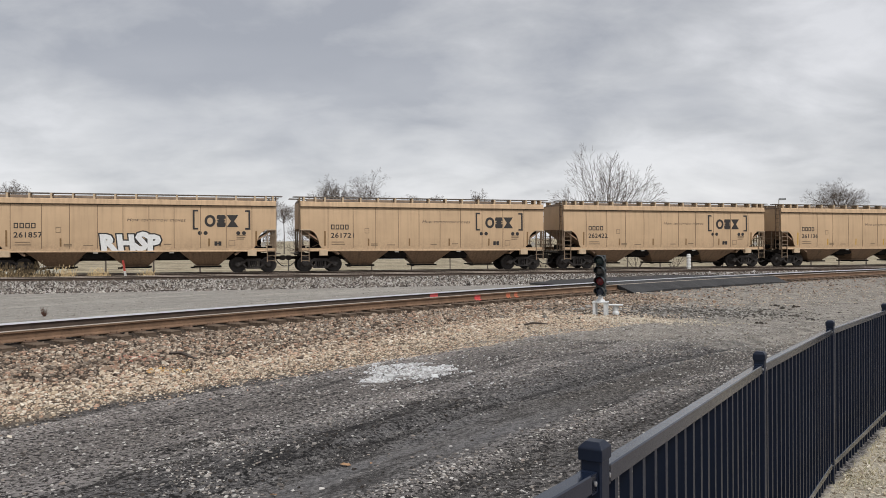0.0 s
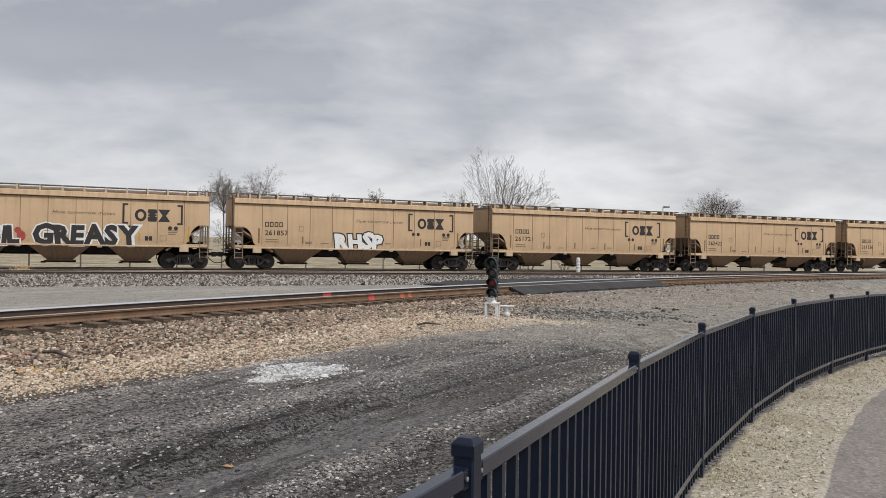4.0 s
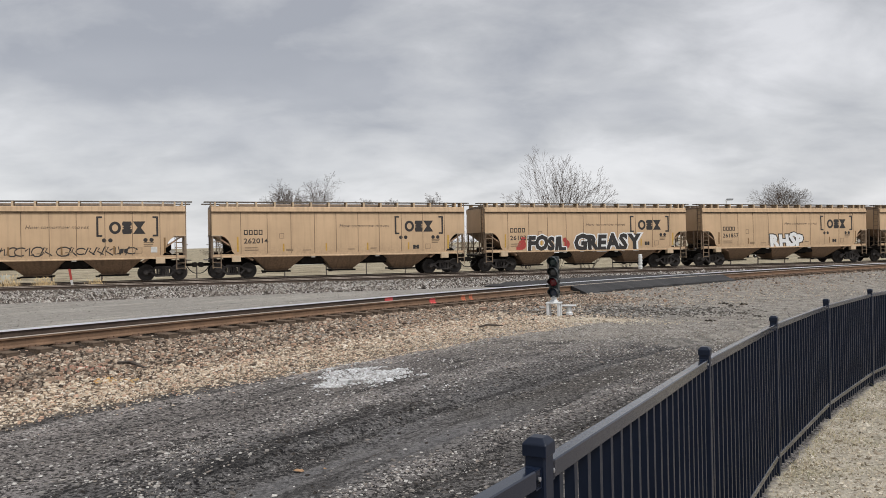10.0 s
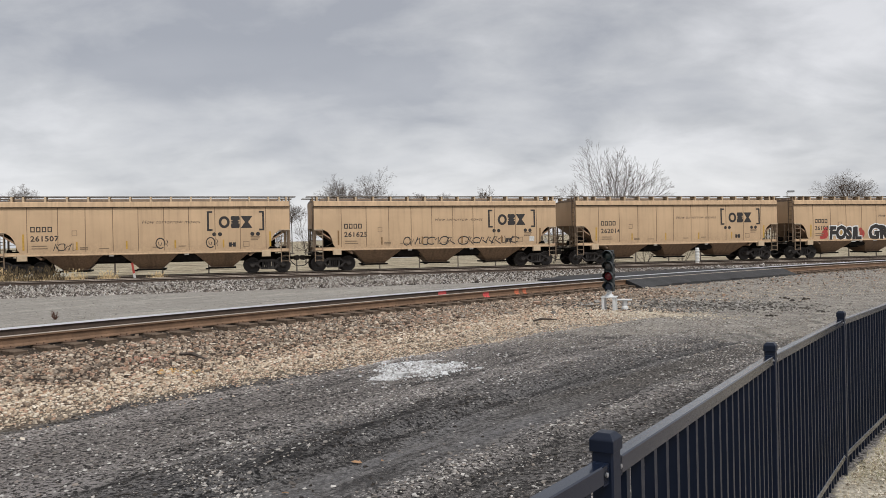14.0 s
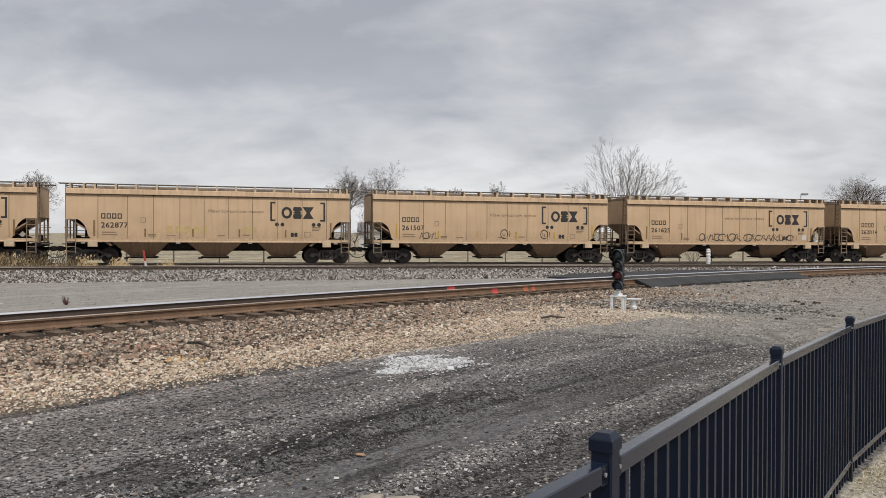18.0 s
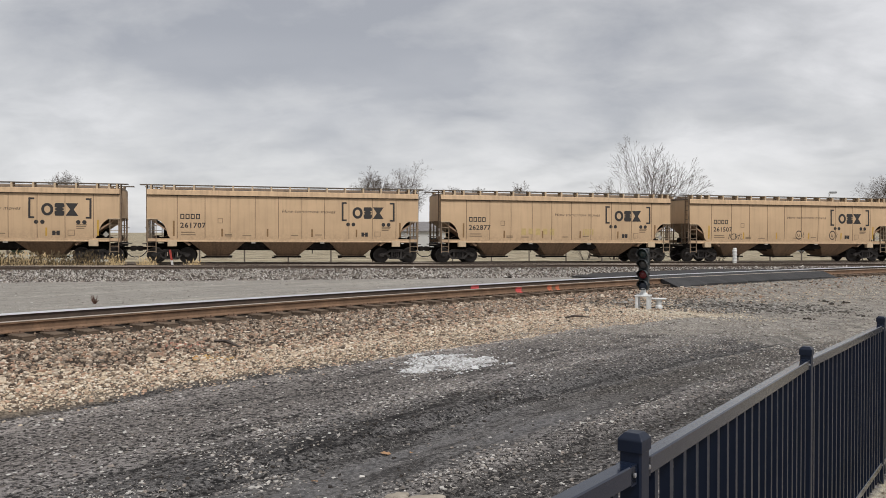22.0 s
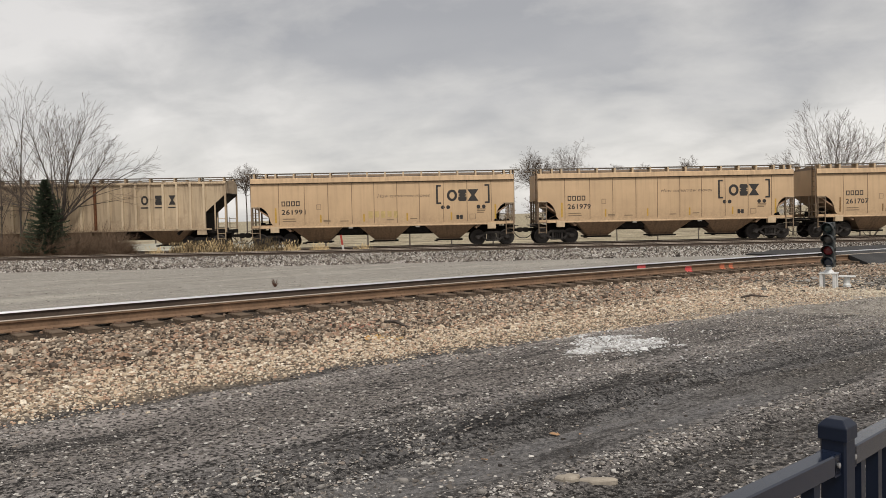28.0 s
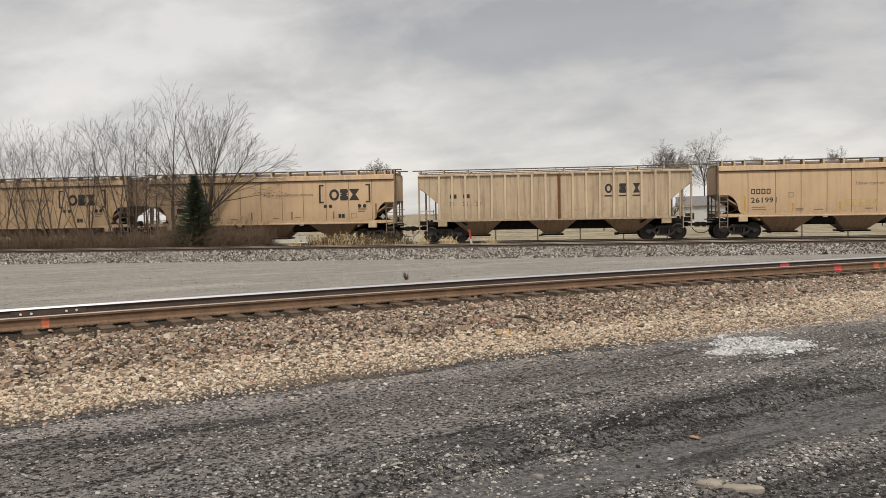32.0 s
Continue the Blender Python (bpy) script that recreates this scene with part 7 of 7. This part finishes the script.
def lawn():
    r = np.random.RandomState(17)
    n = 26000
    t = r.uniform(0, 1, n) ** 1.2
    i = np.clip((t * (len(POSTS) - 2)).astype(int) + 1, 1, len(POSTS) - 2)
    f = t * (len(POSTS) - 2) + 1 - i
    P = np.array(POSTS)
    a, b = P[i], P[i + 1]
    d = (b - a) / np.linalg.norm(b - a, axis=1)[:, None]
    o = 0.03 + 0.76 * r.uniform(0, 1, n)
    pos = a + (b - a) * f[:, None] + np.stack([d[:, 1], -d[:, 0]], -1) * o[:, None]
    x, y = pos.T
    spots = x, y
    keep = r.uniform(0, 1, n) < np.clip(0.55 + 0.9 * ripple(x, y, 1.6, 41) + 0.5 * ripple(x, y, 0.35, 43) - 1.5 * (o - 0.12), 0.03, 1)
    x, y = x[keep], y[keep]
    n = len(x)
    z = surface_z(x, y)[0]
    h, w, ang = r.uniform(0.015, 0.055, n), r.uniform(0.0015, 0.0035, n), r.uniform(0, 6.283, n)
    lean = r.uniform(0.3, 1.6, n) * h
    la = r.uniform(0, 6.283, n)
    v = np.stack([np.stack([x - w * np.cos(ang), y - w * np.sin(ang), z - 0.004], -1), np.stack([x + w * np.cos(ang), y + w * np.sin(ang), z - 0.004], -1), np.stack([x + lean * np.cos(la), y + lean * np.sin(la), z + h], -1)], 1).reshape(-1, 3)
    me = bpy.data.meshes.new("grass")
    me.from_pydata(v.tolist(), [], np.arange(n * 3).reshape(-1, 3).tolist())
    m = Nodes("thin_winter_grass", 0.9)
    c = m.n.new("ShaderNodeValToRGB")
    for k, (p, col) in enumerate(((0.0, (0.50, 0.43, 0.31)), (0.55, (0.40, 0.345, 0.22)), (0.82, (0.27, 0.255, 0.13)), (1.0, (0.17, 0.185, 0.08)))):
        e = c.color_ramp.elements[k] if k < 2 else c.color_ramp.elements.new(p)
        e.position, e.color = p, (*col, 1)
    m.l.new(m.island(), c.inputs[0])
    me.materials.append(m.done(c.outputs[0], 0.9))
    k = 22000
    q = r.randint(0, len(spots[0]), k)
    gx, gy = spots[0][q], spots[1][q]
    ok = fence_side(gx, gy) > 0.04
    stones("verge_gravel", gx[ok], gy[ok], np.exp(r.normal(-4.25, 0.45, ok.sum())), VERGE, "pale fine gravel beside the footpath", 12, 0.25, 0.6, True)
    tagged(new("grass", me), "thin dry winter grass between fence and footpath", "grass", kind="stuff")


lawn()

# ---- far side: barriers, wire fence, vehicles, lamp ----
CONCRETE = plain("pale_concrete", (0.48, 0.48, 0.43), 0.9, 0, 0.12, 2)
barrier_mesh = Shape().prism([(-0.30, 0), (0.30, 0), (0.30, 0.10), (0.12, 0.32), (0.09, 0.82), (-0.09, 0.82), (-0.12, 0.32), (-0.30, 0.10)], -1.85, 1.85, "x").mesh("concrete_barrier")
barrier_mesh.materials.append(CONCRETE)
for k, s in enumerate((-60, -53, -46, -40, -36, -30.5, -26.5)):
    q = main_at(s, 15.0 + (k % 2) * 0.4)
    q.z = gz(q.x, q.y) - 0.02
    ob = part("concrete_barrier", barrier_mesh, CONCRETE, m=Matrix.Translation(q) @ Matrix.Rotation(MAIN + 0.04 * (k % 3 - 1), 4, "Z"))
    tagged(ob, "pale concrete road barrier beyond the train", "barrier", "row of barriers")
POSTM = plain("weathered_fence_post", (0.13, 0.11, 0.095), 0.9)
wire = thing("wire_fence", "low wire fence on dark posts beyond the train", "fence")
for k in range(34):
    q = main_at(-62 + 3.6 * k, 19.0)
    part("post", Shape().box(-0.05, 0.05, -0.05, 0.05, -0.2, 1.35), POSTM, wire, m=Matrix.Translation((q.x, q.y, gz(q.x, q.y))))
for zz in (0.35, 0.75, 1.25):
    a, b = main_at(-62, 19.0), main_at(-62 + 3.6 * 33, 19.0)
    part("wire", Shape().bar((a.x, a.y, gz(a.x, a.y) + zz), (b.x, b.y, gz(b.x, b.y) + zz), 0.012), POSTM, wire)

GLASS = Nodes("dark_car_glass", 0.08)
GLASS = GLASS.done(GLASS.mix(GLASS.span(GLASS.noise(2), 0.3, 0.7), (0.02, 0.024, 0.028), (0.04, 0.045, 0.05)), 0.06)
TYRE = plain("tyre_rubber", (0.02, 0.02, 0.02), 0.85)


def vehicle(x, y, turn, color, kind, label):
    z = gz(x, y)
    v = thing("parked_" + kind, label, kind, Matrix.Translation((x, y, z)) @ Matrix.Rotation(radians(turn), 4, "Z"))
    body = plain(kind + "_paint", color, 0.3, 0.1, 0.05)
    if kind == "car":
        part("body", soften(Shape().prism([(-2.2, 0.3), (2.2, 0.3), (2.25, 0.7), (2.0, 0.9), (0.9, 1.0), (-1.9, 1.02), (-2.25, 0.8)], -0.88, 0.88).mesh("body"), 0.05, 2), body, v)
        part("cabin", soften(Shape().prism([(1.0, 0.98), (0.35, 1.45), (-1.0, 1.47), (-1.75, 1.0)], -0.74, 0.74).mesh("cabin"), 0.05, 2), body, v)
        for sy in (-1, 1):
            part("window", Shape().prism([(0.82, 1.03), (0.30, 1.40), (-0.30, 1.41), (-0.30, 1.03)], *sorted((sy * 0.735, sy * 0.748))), GLASS, v)
            part("window", Shape().prism([(-0.38, 1.03), (-0.38, 1.41), (-0.95, 1.41), (-1.5, 1.04)], *sorted((sy * 0.735, sy * 0.748))), GLASS, v)
        ends = (-1.35, 1.35)
    else:
        part("body", soften(Shape().box(-2.6, 1.4, -1.0, 1.0, 0.45, 2.3).mesh("body"), 0.06, 2), body, v)
        part("cabin", soften(Shape().prism([(1.4, 0.45), (2.7, 0.45), (2.7, 1.1), (2.2, 1.3), (1.8, 1.95), (1.4, 2.0)], -0.95, 0.95).mesh("cabin"), 0.06, 2), body, v)
        for sy in (-1, 1):
            part("window", Shape().prism([(1.55, 1.25), (2.1, 1.25), (1.75, 1.8), (1.55, 1.82)], *sorted((sy * 0.945, sy * 0.962))), GLASS, v)
        ends = (-1.7, 1.9)
    for wx in ends:
        for sy in (-1, 1):
            w = part("wheel", Shape().lathe([(0.2, sy * 0.70), (0.33, sy * 0.70), (0.34, sy * 0.74), (0.34, sy * 0.88), (0.32, sy * 0.90), (0.2, sy * 0.89)], 18, "y", (wx, 0, 0.34)), TYRE, v)
            part("rim", Shape().lathe([(0.2, sy * 0.80), (0.2, sy * 0.885), (0.05, sy * 0.895)], 12, "y", (wx, 0, 0.34)), GALV, w)


vehicle(44.8, 116.7, 12, (0.42, 0.44, 0.45), "car", "grey sedan parked beyond the tracks")
vehicle(50.5, 114.4, 20, (0.62, 0.66, 0.60), "van", "pale box van parked beyond the tracks")
vehicle(64.1, 107.3, 14, (0.70, 0.70, 0.70), "car", "white sedan parked beyond the tracks")
vehicle(67.2, 105.4, 10, (0.60, 0.60, 0.61), "car", "silver sedan parked beyond the tracks")
LOT = plain("pale_parking_lot", (0.42, 0.41, 0.39), 0.9, 0, 0.08, 0.6)
sh = Shape()
sh.box(-45, 60, -9, 9, -0.05, 0.04)
tagged(part("parking_lot", sh, LOT, m=Matrix.Translation((80, 104, gz(80, 104))) @ Matrix.Rotation(radians(8), 4, "Z")), "pale concrete lot beyond the tracks", "parking lot", kind="structure")

lamp = thing("street_lamp", "tall steel lamp pole with a flat head", "street lamp", Matrix.Translation((55.0, 130, gz(55, 130))))
part("pole", Shape().lathe([(0.14, 0), (0.09, 9.4)], 10, "z"), GALV, lamp)
part("arm", Shape().box(-0.1, 0.9, -0.06, 0.06, 9.28, 9.40), GALV, lamp)
part("lamp_head", soften(Shape().box(0.1, 1.1, -0.3, 0.3, 9.30, 9.60).mesh("lamp_head"), 0.04, 1), plain("grey_lamp_head", (0.22, 0.23, 0.24), 0.5), lamp)
SIDING = plain("pale_siding", (0.50, 0.50, 0.49), 0.8, 0, 0.06, 1)
ROOFM = plain("grey_shingle_roof", (0.20, 0.19, 0.19), 0.9, 0, 0.15, 3)


def shed(x, y, turn, l, w, h, label):
    z = gz(x, y)
    t = thing("shed", label, "building", Matrix.Translation((x, y, z)) @ Matrix.Rotation(radians(turn), 4, "Z"))
    part("wall", Shape().box(-l / 2, l / 2, -w / 2, w / 2, -0.2, h), SIDING, t)
    part("roof", Shape().prism([(-w / 2 - 0.3, h), (0, h + w * 0.22), (w / 2 + 0.3, h), (w / 2 + 0.3, h + 0.12), (0, h + w * 0.22 + 0.14), (-w / 2 - 0.3, h + 0.12)], -l / 2 - 0.3, l / 2 + 0.3, "x"), ROOFM, t)
    part("door", Shape().box(-0.5, 0.5, -w / 2 - 0.03, -w / 2 - 0.005, 0, 2.05), ROOFM, t)
    for k in (-0.32, 0.32):
        part("window", Shape().box(l * k - 0.6, l * k + 0.6, -w / 2 - 0.05, -w / 2 - 0.005, 1.0, 1.9), GLASS, t)


shed(-10.5, 118, 5, 9, 6, 2.8, "small pale outbuilding with a grey roof")

# ---- the train's way ----
TRAIN_S = [(0.0, -10.1), (3.0, 4.69), (6.0, 19.4), (9.0, 34.2), (13.0, 54.05), (16.0, 69.1), (19.0, 84.2), (23.0, 104.2), (26.0, 119.5), (29.0, 134.5), (32.0, 149.4)]


def motions():
    for car, place in zip(cars, PLACES):
        walk(car, [(t, main_pose(s + place)) for t, s in TRAIN_S])
    times = [t for t, _ in TRAIN_S]
    dists = [s for _, s in TRAIN_S]
    steps = [k / 10 for k in range(321)]
    turned = {}
    for ob in [o for c in cars for o in c.children_recursive if o.name.startswith("wheelset")]:
        side = ob.matrix_basis.translation.x
        if side in turned:
            ob.animation_data_create()
            ob.rotation_mode = "QUATERNION"
            ob.animation_data.action = turned[side].animation_data.action
            ob.animation_data.action_slot = turned[side].animation_data.action_slot
            continue
        rows = [(t, Matrix.Translation((side, 0, 0.4572)) @ Matrix.Rotation(float(np.interp(t, times, dists)) / 0.4572, 4, "Y")) for t in steps]
        walk(ob, rows)
        turned[side] = ob


motions()
